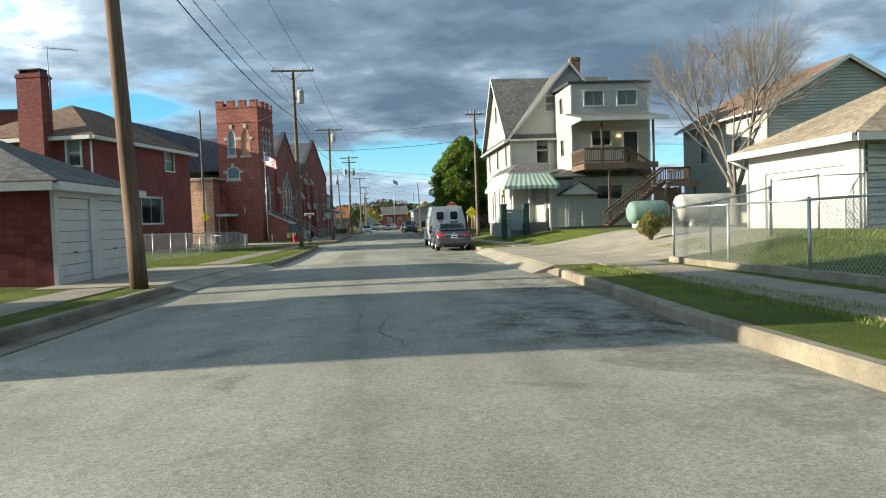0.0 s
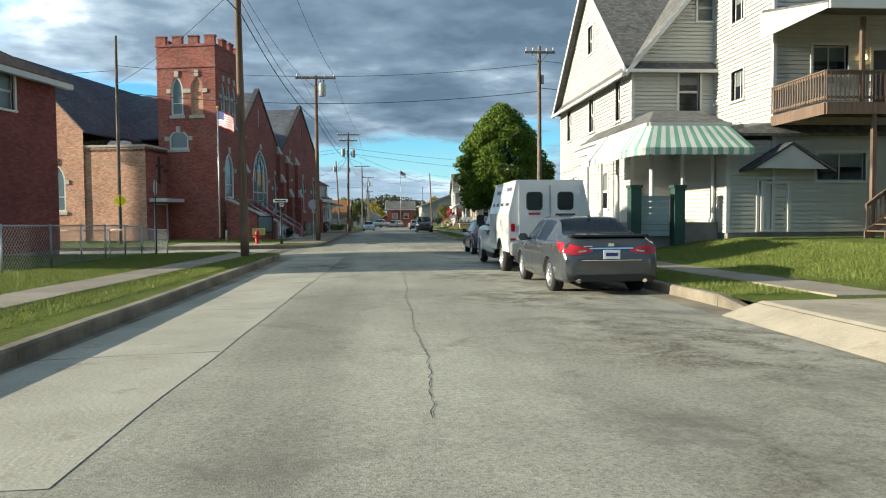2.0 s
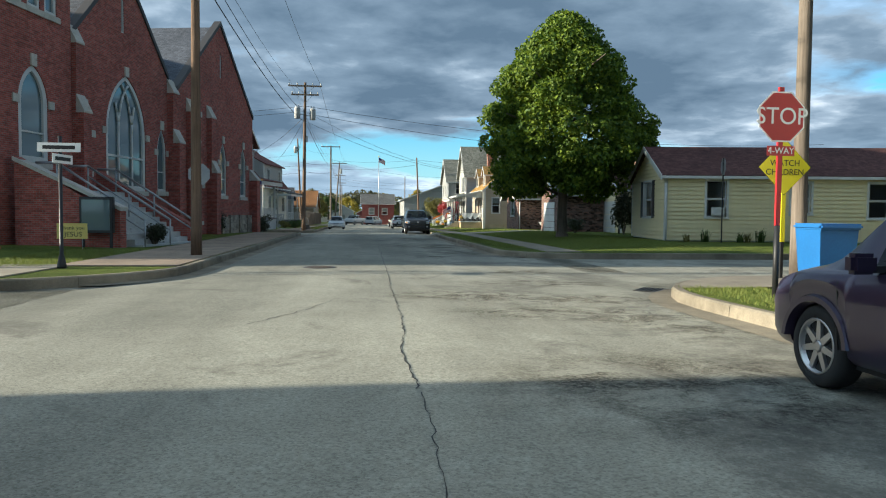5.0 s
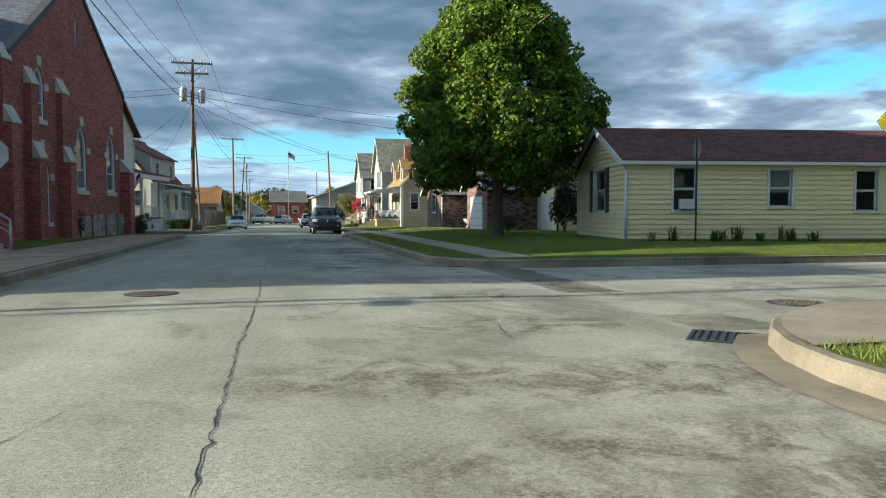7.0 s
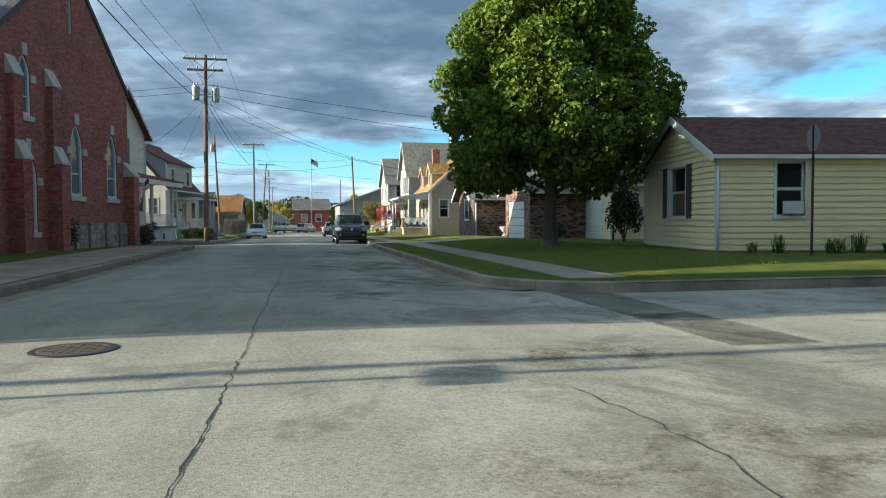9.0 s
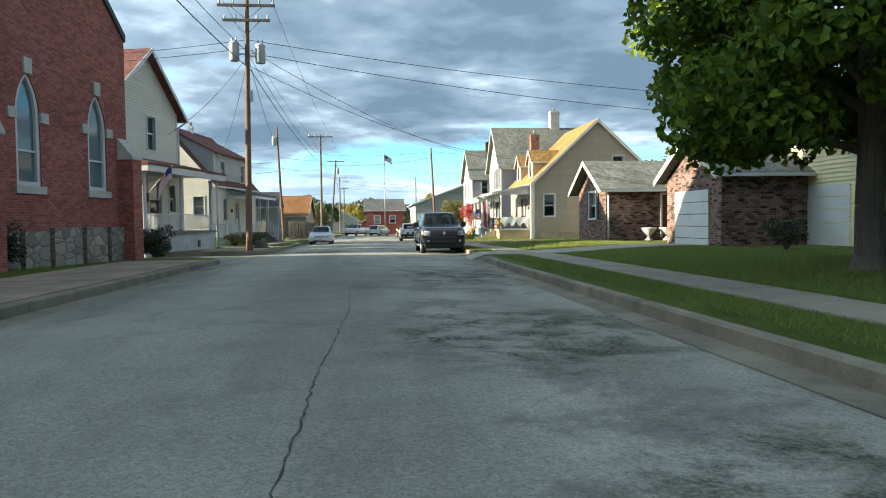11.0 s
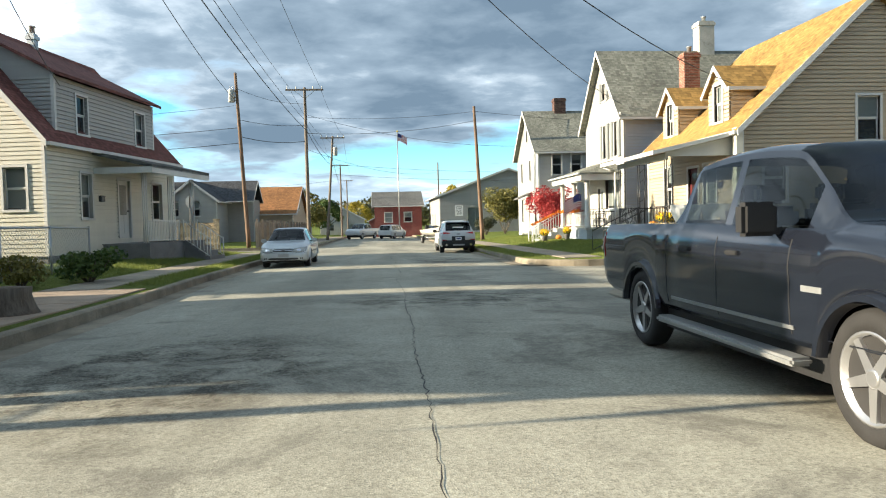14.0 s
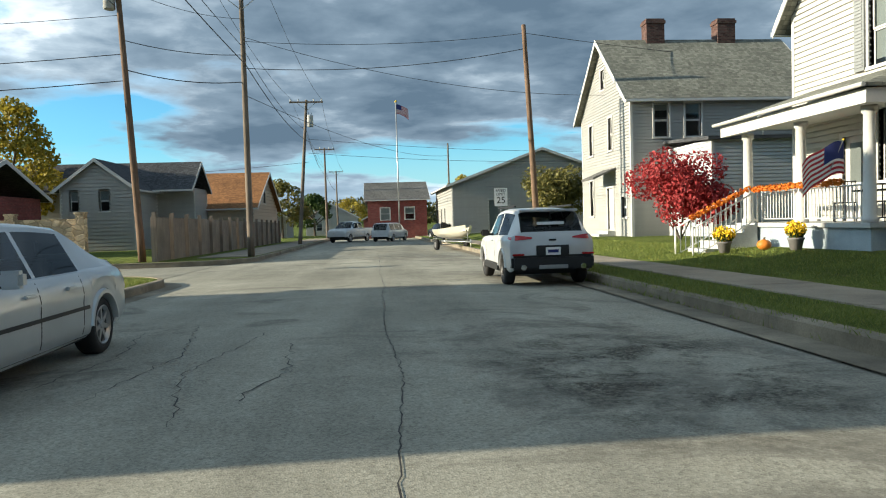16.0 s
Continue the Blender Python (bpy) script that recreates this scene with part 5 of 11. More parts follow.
for i in range(9):
    tube(bm, (-0.9 + i * 0.28, -0.6 + i * 0.03, 4.3 - i * 0.025), (-0.9 + i * 0.28, 0.6 - i * 0.03, 4.3 - i * 0.025), 0.012, 0.012, 4)
part("antenna", bm, STEEL, aerial)

gl = in_world("garage", (-11, 20.5, -0.2), "low red block garage with two white overhead doors and hip roof", "garage")
house_walls(gl, BLOCK_BRICK, -14.5, -7.95, 18.0, 23.4, -0.3, 2.35, {}, clap=0)
for a, b in ((18.15, 20.05), (20.65, 22.9)):
    bm = bmn()
    for i in range(8):
        box(bm, -7.95, -7.905, a, b, -0.12 + i * 0.28, 0.145 + i * 0.28)
    made = pieces("door_panel", bm, WHITE, gl)
    slabs = made[2:3]
    bm = bmn()
    box(bm, -7.905, -7.86, (a + b) / 2 - 0.07, (a + b) / 2 + 0.07, 0.72, 0.75)
    part("door_handle", bm, IRON, slabs[0])
bm = bmn()
for a, b in ((17.95, 18.15), (20.05, 20.65), (22.9, 23.4)):
    box(bm, -7.95, -7.85, a, b, -0.2, 2.12)
box(bm, -7.95, -7.85, 17.95, 23.4, 2.12, 2.4)
pieces("door_frame", bm, WHITE, gl)
slab_roof(gl, GREY_SHINGLE, [[(-14.9, 17.6, 2.5), (-7.6, 17.6, 2.5), (-11.2, 20.6, 4.15)], [(-7.6, 17.6, 2.5), (-7.6, 23.8, 2.5), (-11.2, 20.8, 4.15), (-11.2, 20.6, 4.15)],
                             [(-7.6, 23.8, 2.5), (-14.9, 23.8, 2.5), (-11.2, 20.8, 4.15)], [(-14.9, 23.8, 2.5), (-14.9, 17.6, 2.5), (-11.2, 20.6, 4.15), (-11.2, 20.8, 4.15)]], 0.08)
bm = bmn()
box(bm, -7.7, -7.55, 17.6, 23.8, 2.26, 2.46)
box(bm, -14.9, -7.7, 17.55, 17.7, 2.26, 2.46)
pieces("fascia", bm, WHITE, gl)

# ---- white garage house with fence, far right at the start ----
gr = in_world("garage", (16, 21, 0.4), "white garage with a tan hip roof behind a chain-link fence", "garage")
house_walls(gr, WHITE_SIDING, 13.0, 21.0, 18.4, 24.2, 0.1, 3.0, {"S": [(1.0, 3.6, 0.9, 2.3, {"rows": 1, "cols": 3})]}, clap=0.2)
bm = bmn()
for i in range(5):
    box(bm, 12.955, 13.0, 19.05, 23.2, 0.25 + i * 0.42, 0.66 + i * 0.42)
pieces("door_panel", bm, CREAM_SIDING, gr)
bm = bmn()
for a, b in ((18.4, 19.05), (23.2, 24.2)):
    box(bm, 12.86, 13.0, a, b, 0.15, 2.36)
box(bm, 12.86, 13.0, 18.4, 24.2, 2.36, 2.95)
pieces("door_frame", bm, WHITE, gr)
slab_roof(gr, TAN_SHINGLE, [[(12.35, 17.8, 3.15), (21.5, 17.8, 3.15), (16.6, 20.9, 5.2)], [(12.35, 24.6, 3.15), (12.35, 17.8, 3.15), (16.6, 20.9, 5.2), (16.6, 21.4, 5.2)],
                            [(21.5, 24.6, 3.15), (12.35, 24.6, 3.15), (16.6, 21.4, 5.2)], [(21.5, 17.8, 3.15), (21.5, 24.6, 3.15), (16.6, 21.4, 5.2), (16.6, 20.9, 5.2)]], 0.1)
bm = bmn()
box(bm, 12.25, 12.41, 17.8, 24.6, 2.92, 3.12)
box(bm, 12.41, 21.5, 17.75, 17.9, 2.92, 3.12)
box(bm, 12.41, 21.5, 24.5, 24.65, 2.92, 3.12)
pieces("fascia", bm, WHITE, gr)
pipe(gr, [(12.3, 24.55, 2.95), (12.85, 24.3, 2.6), (12.85, 24.3, 0.2)], 0.045)

# white house behind the bare tree
bh2 = in_world("house", (28, 46, 0.5), "white two-storey house with brown shingle roof behind the yard", "house")
house_walls(bh2, WHITE_SIDING, 23.5, 33.5, 42.0, 54.0, 0.0, 7.4, {"S": [(5.0, 6.0, 4.6, 6.2, {})], "W": [(3.0, 4.0, 4.6, 6.2, {}), (8.0, 9.0, 4.6, 6.2, {})]}, {"S": (5.0, 10.2), "N": (5.0, 10.2)}, clap=0.2)
gable_roof(bh2, BROWN_SHINGLE, 23.5, 33.5, 42.0, 54.0, 7.4, 10.2, "y", 0.5)
bh3 = in_world("house", (38, 50, 0.5), "white house with brown roof farther back", "house")
house_walls(bh3, WHITE_SIDING, 34.5, 44.0, 44.0, 54.0, 0.0, 6.8, {}, {"W": (5.0, 9.6), "E": (5.0, 9.6)}, clap=0.2)
gable_roof(bh3, BROWN_SHINGLE, 34.5, 44.0, 44.0, 54.0, 6.8, 9.6, "x", 0.4)

# ---- church, turned a little from the street ----
church = thing("church", (-12.86, 77.85, -0.7), "red brick church with a square crenellated tower and pointed windows", "church", turn=-11.5)


def arch_outline(w, h, spring, k=8):
    """A pointed arch: (u, z) round from the lower left, u from -w/2 to w/2."""
    rise = h - spring
    r = (w * w / 4 + rise * rise) / w
    pts = [(-w / 2, 0), (w / 2, 0)]
    right = []
    cx = w / 2 - r
    a1 = math.atan2(rise, -cx)
    for i in range(k + 1):
        a = a1 * i / k
        right.append((cx + r * math.cos(a), spring + r * math.sin(a)))
    left = [(-p, q) for p, q in right[::-1]][1:]
    return pts[:1] + pts[1:] + right + left


def arch_window(root, o, side, uc, z0, w, h, spring=None, brick=None, frame_mat=None, glass=None, bars=1, tracery=False, stone=True, frame_w=0.13):
    """Fills a rectangular opening with brick spandrels, a pointed frame, leaded glass and bars."""
    u, nrm = (Vector(v) for v in SIDES[side])
    spring = h * 0.62 if spring is None else spring
    out = arch_outline(w, h, spring)
    arc = out[2:]
    oo = Vector(o) + u * uc + Vector((0, 0, z0))
    top = max(arc, key=lambda p: p[1])
    it = arc.index(top)
    rt, lf = arc[: it + 1], arc[it:]
    bm = bmn()
    for seq in (rt, lf):
        for (a, b), (c, d) in zip(seq, seq[1:]):
            q = [oo + u * p + Vector((0, 0, z)) for p, z in ((a, b), (c, d), (c, h), (a, h))]
            if abs(b - h) < 1e-4:
                q = [q[0], q[1], q[2]]
            elif abs(d - h) < 1e-4:
                q = [q[0], q[1], q[3]]
            face(bm, q)
            face(bm, [q_ for q_ in (oo + u * a + Vector((0, 0, b)), oo + u * c + Vector((0, 0, d)), oo + u * c + Vector((0, 0, d)) - nrm * 0.25, oo + u * a + Vector((0, 0, b)) - nrm * 0.25)])
    bmesh.ops.recalc_face_normals(bm, faces=bm.faces)
    part("spandrel", bm, brick or RED_BRICK, root)
    bm = bmn()
    f = frame_w
    inner = [(p * (1 - 2 * f / w), max(f, q - f) if q < spring else spring + (q - spring) * (1 - f / (h - spring))) for p, q in out]
    n_ = len(out)
    for i in range(n_):
        j = (i + 1) % n_
        pa, pb, pc, pd = out[i], out[j], inner[j], inner[i]
        lo = [oo + u * p + Vector((0, 0, q)) - nrm * 0.16 for p, q in (pa, pb, pc, pd)]
        hi = [p + nrm * 0.12 for p in lo]
        lo, hi = [bm.verts.new(p) for p in lo], [bm.verts.new(p) for p in hi]
        for q in ((0, 1, 2, 3),):
            bm.faces.new([hi[t] for t in q])
        for a, b in ((0, 1), (2, 3)):
            bm.faces.new((lo[a], lo[b], hi[b], hi[a]))
    bmesh.ops.recalc_face_normals(bm, faces=bm.faces)
    win = part("arched_window", bm, frame_mat or WHITE, root)
    bm = bmn()
    ctr = [oo + u * p + Vector((0, 0, q)) - nrm * 0.13 for p, q in inner]
    face(bm, ctr)
    part("leaded_pane", bm, glass or LEADED, win)
    bm = bmn()
    if tracery:
        for du in (-w / 6, w / 6):
            fbox(bm, oo, u, nrm, du - 0.06, du + 0.06, f, h * 0.55, -0.12, -0.05)
        for c, s in ((-w / 2 + w / 6, 1), (w / 2 - w / 6, -1)):
            pass
        for sgn in (-1, 1):
            for start in (-w / 6, w / 6, -w / 2 + f):
                pts = []
                for i in range(7):
                    t = i / 6
                    pu = start * 1.0 + sgn * 0 + (w * 0.42) * (1 - math.cos(t * 1.15))
                    pz = h * 0.5 + (h * 0.47) * math.sin(t * 1.1)
                    lim = (w / 2 - f) * max(0.0, 1 - max(0, (pz - spring) / (h - spring)) ** 1.6)
                    if abs(pu) <= lim + 0.02:
                        pts.append(oo + u * (pu * sgn) + Vector((0, 0, pz)) - nrm * 0.08)
                for a, b in zip(pts, pts[1:]):
                    tube(bm, a, b, 0.055, 0.055, 6)
        fbox(bm, oo, u, nrm, -w / 2 + f, w / 2 - f, h * 0.28, h * 0.28 + 0.1, -0.12, -0.05)
    else:
        for i in range(1, bars + 1):
            zz = spring * i / (bars + 1)
            fbox(bm, oo, u, nrm, -w / 2 + f, w / 2 - f, zz - 0.03, zz + 0.03, -0.125, -0.06)
    if len(bm.faces):
        part("glazing_bar", bm, frame_mat or WHITE, win)
    else:
        bm.free()
    if stone:
        bm = bmn()
        fbox(bm, oo, u, nrm, -0.16, 0.16, h - 0.05, h + 0.4, 0.0, 0.07)
        for s in (-1, 1):
            fbox(bm, oo, u, nrm, s * (w / 2 + 0.16) - 0.17, s * (w / 2 + 0.16) + 0.17, spring - 0.15, spring + 0.15, 0.0, 0.06)
        fbox(bm, oo, u, nrm, -w / 2 - 0.12, w / 2 + 0.12, -0.22, 0.0, -0.1, 0.08)
        pieces("stone_dressing", bm, STONE_TRIM, win)
    return win


def arch_wall(root, mat, o, side, width, z0, z1, arches, gable=None, **kw):
    """A brick wall with pointed openings: arches are (centre, sill, width, height, options)."""
    panel(root, mat, o, side, width, z0, z1, [(a[0] - a[2] / 2, a[0] + a[2] / 2, a[1], a[1] + a[3]) for a in arches], gable, 0, **kw)
    for a in arches:
        arch_window(root, o, side, a[0], a[1], a[2], a[3], brick=mat, **(a[4] if len(a) > 4 else {}))


SOFT = {"stone": True}
# tower
TW = 4.55
arch_wall(church, RED_BRICK, (0, 0, 0), "E", TW, 0.0, 14.6, [(2.2, 3.2, 1.7, 3.6, {"frame_w": 0.22}), (1.3, 8.9, 0.75, 3.2), (2.3, 8.9, 0.75, 3.2), (3.3, 8.9, 0.75, 3.2)])
arch_wall(church, RED_BRICK, (-TW, 0, 0), "S", TW, 0.0, 14.6, [(1.55, 9.4, 0.95, 2.9), (3.1, 9.4, 0.95, 2.9, {"glass": ORANGE_BRICK, "frame_mat": ORANGE_BRICK, "bars": 0}), (1.6, 6.9, 1.5, 1.3, {"bars": 0})])
panel(church, RED_BRICK, (0, TW, 0), "N", TW, 0, 14.6, clap=0)
panel(church, RED_BRICK, (-TW, TW, 0), "W", TW, 0, 14.6, clap=0)
bm = bmn()
box(bm, -TW - 0.06, 0.06, -0.06, TW + 0.06, 12.9, 13.1)
box(bm, -TW - 0.06, 0.06, -0.06, TW + 0.06, 14.45, 14.62)
pieces("string_course", bm, RED_BRICK, church)
for i in range(4):
    a = -TW + (TW - 0.75) * i / 3
    for q in ((a, a + 0.75, -0.05, 0.3), (a, a + 0.75, TW - 0.3, TW + 0.05)):
        bm = bmn()
        box(bm, *q, 14.6, 15.15)
        box(bm, q[0] - 0.04, q[1] + 0.04, q[2] - 0.04, q[3] + 0.04, 15.15, 15.25)
        part("merlon", bm, RED_BRICK, church)
    b = (TW - 0.75) * i / 3
    if 0 < i < 3:
        for q in ((-0.3, 0.05, b, b + 0.75), (-TW - 0.05, -TW + 0.3, b, b + 0.75)):
            bm = bmn()
            box(bm, *q, 14.6, 15.15)
            box(bm, q[0] - 0.04, q[1] + 0.04, q[2] - 0.04, q[3] + 0.04, 15.15, 15.25)
            part("merlon", bm, RED_BRICK, church)


def buttress(x0, x1, y0, y1, heights):
    """Stepped brick pier with sloped stone caps on its outer (east) side."""
    bm = bmn()
    cap = bmn()
    d = x1 - x0
    zb = 0.0
    for i, h in enumerate(heights):
        xo = x0 + d * (1 - i / len(heights))
        box(bm, x0, xo, y0, y1, zb, h)
        xi = x0 + d * (1 - (i + 1) / len(heights))
        o_ = (0, y0 - 0.02, 0)
        pts = [(xi, h + 0.75), (xi, h), (xo + 0.04, h), (xo + 0.04, h + 0.08)]
        a = [cap.verts.new((p, y0 - 0.03, q)) for p, q in pts]
        b = [cap.verts.new((p, y1 + 0.03, q)) for p, q in pts]
        cap.faces.new(a)
        cap.faces.new(b[::-1])
        for k_ in range(4):
            j_ = (k_ + 1) % 4
            cap.faces.new((a[k_], b[k_], b[j_], a[j_]))
        zb = h
    bmesh.ops.recalc_face_normals(cap, faces=cap.faces)
    pr_ = part("buttress", bm, RED_BRICK, church)
    pieces("buttress_cap", cap, STONE_TRIM, pr_)


# first gable with the large traceried window
arch_wall(church, RED_BRICK, (-0.15, TW, 0), "E", 8.6, 0.0, 8.4,
          [(4.5, 2.4, 3.5, 5.3, {"tracery": True, "frame_w": 0.22, "spring": 2.6}), (7.9, 2.45, 0.95, 3.2), (1.15, 3.1, 0.75, 2.6), (4.25, 9.6, 0.28, 1.9, {"stone": False, "bars": 0, "frame_w": 0.06})], (4.3, 12.6))
slab_roof(church, SLATE, [[(-14.0, TW - 0.1, 8.3), (-0.3, TW - 0.1, 8.3), (-0.3, TW + 4.3, 12.5), (-14.0, TW + 4.3, 12.5)], [(-14.0, TW + 4.3, 12.5), (-0.3, TW + 4.3, 12.5), (-0.3, TW + 8.7, 8.3), (-14.0, TW + 8.7, 8.3)]])
buttress(-0.15, 0.45, TW + 0.1, TW + 0.65, (5.4, 8.2))
buttress(-0.15, 0.5, 13.1, 13.75, (5.0, 7.6))
# second gable
arch_wall(church, RED_BRICK, (0.05, 13.7, 0), "E", 11.5, 0.0, 7.9,
          [(2.4, 5.5, 0.85, 2.4), (2.5, 0.9, 1.3, 3.3, {"glass": WHITE, "bars": 0}), (6.3, 2.45, 1.05, 3.25), (9.7, 2.45, 1.05, 3.2), (6.0, 9.6, 0.28, 1.6, {"stone": False, "bars": 0, "frame_w": 0.06})], (5.9, 12.75))
slab_roof(church, SLATE, [[(-30.0, 13.5, 7.8), (-0.1, 13.5, 7.8), (-0.1, 19.6, 12.65), (-30.0, 19.6, 12.65)], [(-30.0, 19.6, 12.65), (-0.1, 19.6, 12.65), (-0.1, 25.3, 7.8), (-30.0, 25.3, 7.8)]])
panel(church, RED_BRICK, (0.05, 25.2, 0), "N", 30, 0, 7.9, clap=0)
for y in (14.9, 17.6, 18.25 + 3.2):
    if y < 18:
        buttress(0.05, 0.65, y, y + 0.6, (3.7, 6.9))
buttress(0.05, 0.6, 24.6, 25.2, (3.6,))
# coping of the gables
for ya, za, ym_, zm_, yb, zb_, xx in ((TW + 0.0, 8.4, TW + 4.3, 12.7, TW + 8.6, 8.4, -0.15), (13.7, 7.9, 19.6, 12.85, 25.2, 7.9, 0.05)):
    bm = bmn()
    for (y0_, z0_), (y1_, z1_) in (((ya, za), (ym_, zm_)), ((ym_, zm_), (yb, zb_))):
        v = [Vector((xx + 0.08, y0_, z0_ - 0.1)), Vector((xx + 0.08, y1_, z1_ - 0.1)), Vector((xx + 0.08, y1_, z1_ + 0.16)), Vector((xx + 0.08, y0_, z0_ + 0.16))]
        w_ = [p - Vector((0.42, 0, 0)) for p in v]
        a4, b4 = [bm.verts.new(p) for p in v], [bm.verts.new(p) for p in w_]
        bm.faces.new(a4)
        bm.faces.new(b4[::-1])
        for i in range(4):
            j = (i + 1) % 4
            bm.faces.new((a4[i], b4[i], b4[j], a4[j]))
    bmesh.ops.recalc_face_normals(bm, faces=bm.faces)
    pieces("gable_coping", bm, DARK_TRIM, church)
bm = bmn()
for a, b in ((17.8, 18.4), (18.5, 19.3), (19.5, 20.6), (20.8, 22.2), (22.4, 23.6), (23.8, 25.25)):
    box(bm, 0.0, 0.22, a, b - 0.04, -0.2, 1.15 if a < 20 else 1.25)
pieces("plinth_stone", bm, STONE, church)
# annex with the side door, nave behind it
ANX = Vector((-3.9, -3.0))
ax, ay = -3.92, -3.03
arch_wall(church, RED_BRICK, (ax, ay, 0), "E", 8.0, 0.0, 6.85, [(4.6, 3.0, 0.7, 2.6, {"frame_w": 0.12}), (6.0, 3.0, 0.7, 2.6, {"frame_w": 0.12})])
arch_wall(church, ORANGE_BRICK, (ax - 4.7, ay, 0), "S", 4.7, 0.0, 6.9, [])
arch_wall(church, ORANGE_BRICK, (ax - 14.2, ay - 0.12, 0), "S", 9.6, 0.0, 8.1, [(7.5, 2.3, 1.3, 3.4), (5.0, 2.3, 1.3, 3.4)], (4.6, 13.4))
slab_roof(church, SLATE, [[(ax - 9.6, ay - 0.2, 13.4), (ax - 4.4, ay - 0.2, 8.0), (ax - 4.4, 14, 8.0), (ax - 9.6, 14, 13.4)], [(ax - 14.4, ay - 0.2, 8.0), (ax - 9.6, ay - 0.2, 13.4), (ax - 9.6, 14, 13.4), (ax - 14.4, 14, 8.0)]])
bm = bmn()
box(bm, ax - 4.7, ax, ay, 5.0, 6.5, 6.7)
part("annex_roof", bm, DARK_TRIM, church)
bm = bmn()
box(bm, ax - 4.75, ax + 0.06, ay - 0.06, ay + 0.3, 6.85, 7.0)
box(bm, ax - 0.3, ax + 0.06, ay + 0.3, 5.0, 6.85, 7.0)
pieces("annex_coping", bm, STONE_TRIM, church)
door(church, (ax + 0.01, ay, 0), "E", 1.05, 2.75, 0.15, 2.75, WHITE, ((0.3, 0.4, 0.45, 0.9), (0.6, 0.7, 0.45, 0.9)), label="white double door with narrow panes")
bm = bmn()
box(bm, ax, ax + 1.3, ay + 0.4, ay + 6.9, 2.95, 3.2)
part("door_canopy", bm, WHITE, church)
bm = bmn()
fbox(bm, (ax, ay + 1.8, 4.3), (0, 1, 0), (1, 0, 0), -0.09, 0.09, 0, 1.95, 0.02, 0.1)
fbox(bm, (ax, ay + 1.8, 4.3), (0, 1, 0), (1, 0, 0), -0.45, 0.45, 1.2, 1.38, 0.02, 0.1)
part("cross", bm, DARK_TRIM, church)
bm = bmn()
fbox(bm, (ax, ay + 2.4, 5.2), (0, 1, 0), (1, 0, 0), 0.2, 1.8, 0, 0.22, 0.01, 0.03)
part("lettering_bar", bm, DARK_TRIM, church)
# stairs with brick cheek walls up to the entrance
bm = bmn()
prism(bm, [(0.35, 0), (4.2, 0), (4.2, 1.5), (3.4, 1.6), (0.35, 3.3)][::-1], 0, 0.4, (0, 1.0, 0), (1, 0, 0), (0, -1, 0))
part("cheek_wall", bm, RED_BRICK, church)
bm = bmn()
prism(bm, [(0.3, 3.3), (4.25, 1.55), (4.25, 1.42), (0.3, 3.16)], -0.05, 0.45, (0, 1.0, 0), (1, 0, 0), (0, -1, 0))
part("cheek_coping", bm, STONE_TRIM, church)
for i in range(11):
    bm = bmn()
    box(bm, 0.2, 4.6 - i * 0.3, 1.4, 5.65, i * 0.2 - (0.15 if i == 0 else 0), (i + 1) * 0.2)
    part("stair_step", bm, GREYSTONE, church)
bm = bmn()
prism(bm, [(0.35, 0), (4.4, 0), (4.4, 0.9), (0.35, 3.1)][::-1], 0, 0.4, (0, 6.05, 0), (1, 0, 0), (0, -1, 0))
part("cheek_wall", bm, RED_BRICK, church)
for y in (1.55, 3.5, 5.5):
    bm = bmn()
    chain(bm, [Vector((0.5, y, 3.15)), Vector((1.3, y, 3.15)), Vector((4.6, y, 1.1))], 0.045, 8)
    chain(bm, [Vector((1.3, y, 2.75)), Vector((4.6, y, 0.7))], 0.03, 8)
    for x, zt in ((1.3, 3.15), (2.95, 2.12), (4.6, 1.1)):
        tube(bm, (x, y, zt - 1.05), (x, y, zt), 0.035, 0.035, 8)
    part("handrail", bm, STEEL, church)
# low dark shrubs' bed sign

# plain brick house beside the start of the street, known by its shadow
sh = in_world("house", (-17.5, 9.4, 0.0), "plain red brick house beside the street", "house")
house_walls(sh, HOUSE_BRICK, -22.0, -13.0, 6.6, 13.0, -0.4, 5.6, {}, {"E": (3.2, 7.6), "W": (3.2, 7.6)}, clap=0)
gable_roof(sh, GREY_SHINGLE, -22.0, -13.0, 6.6, 13.0, 5.6, 7.6, "x", 0.2)

# unseen brick block added west of the church to shade the street
shade_block = in_world("shadow_casting_block", (-38, 72.6, -0.6), "plain red brick school building behind the church", "building")
house_walls(shade_block, HOUSE_BRICK, -46.0, -33.5, 70.3, 74.9, -1.0, 12.6, {}, {}, clap=0)
slab_roof(shade_block, DARK_TRIM, [[(-46.2, 70.1, 12.8), (-33.3, 70.1, 12.8), (-33.3, 75.1, 12.8), (-46.2, 75.1, 12.8)]], 0.2, "flat_roof")


# ---- yellow bungalow on the corner ----
yh = thing("house", (12.9, 81.7, -0.7), "pale yellow clapboard bungalow with maroon roof and dark shutters", "house", turn=-9)
foundation(yh, 0, 16.0, 0, 6.4, 0.0, 0.42, GREYSTONE)
house_walls(yh, YELLOW_SIDING, 0, 16.0, 0, 6.4, 0.4, 3.2,
            {"S": [(1.75, 2.6, 1.42, 3.0, {}), (5.35, 6.2, 1.58, 2.92, {}), (8.65, 9.5, 1.42, 2.92, {}), (12.4, 13.3, 1.42, 2.92, {})], "W": [(2.55, 4.1, 1.4, 3.05, {"cols": 1})]},
            {"W": (3.2, 4.6), "E": (3.2, 4.6)}, clap=0.18)
gable_roof(yh, RED_SHINGLE, 0, 16.0, 0, 6.4, 3.2, 4.62, "x", 0.25)
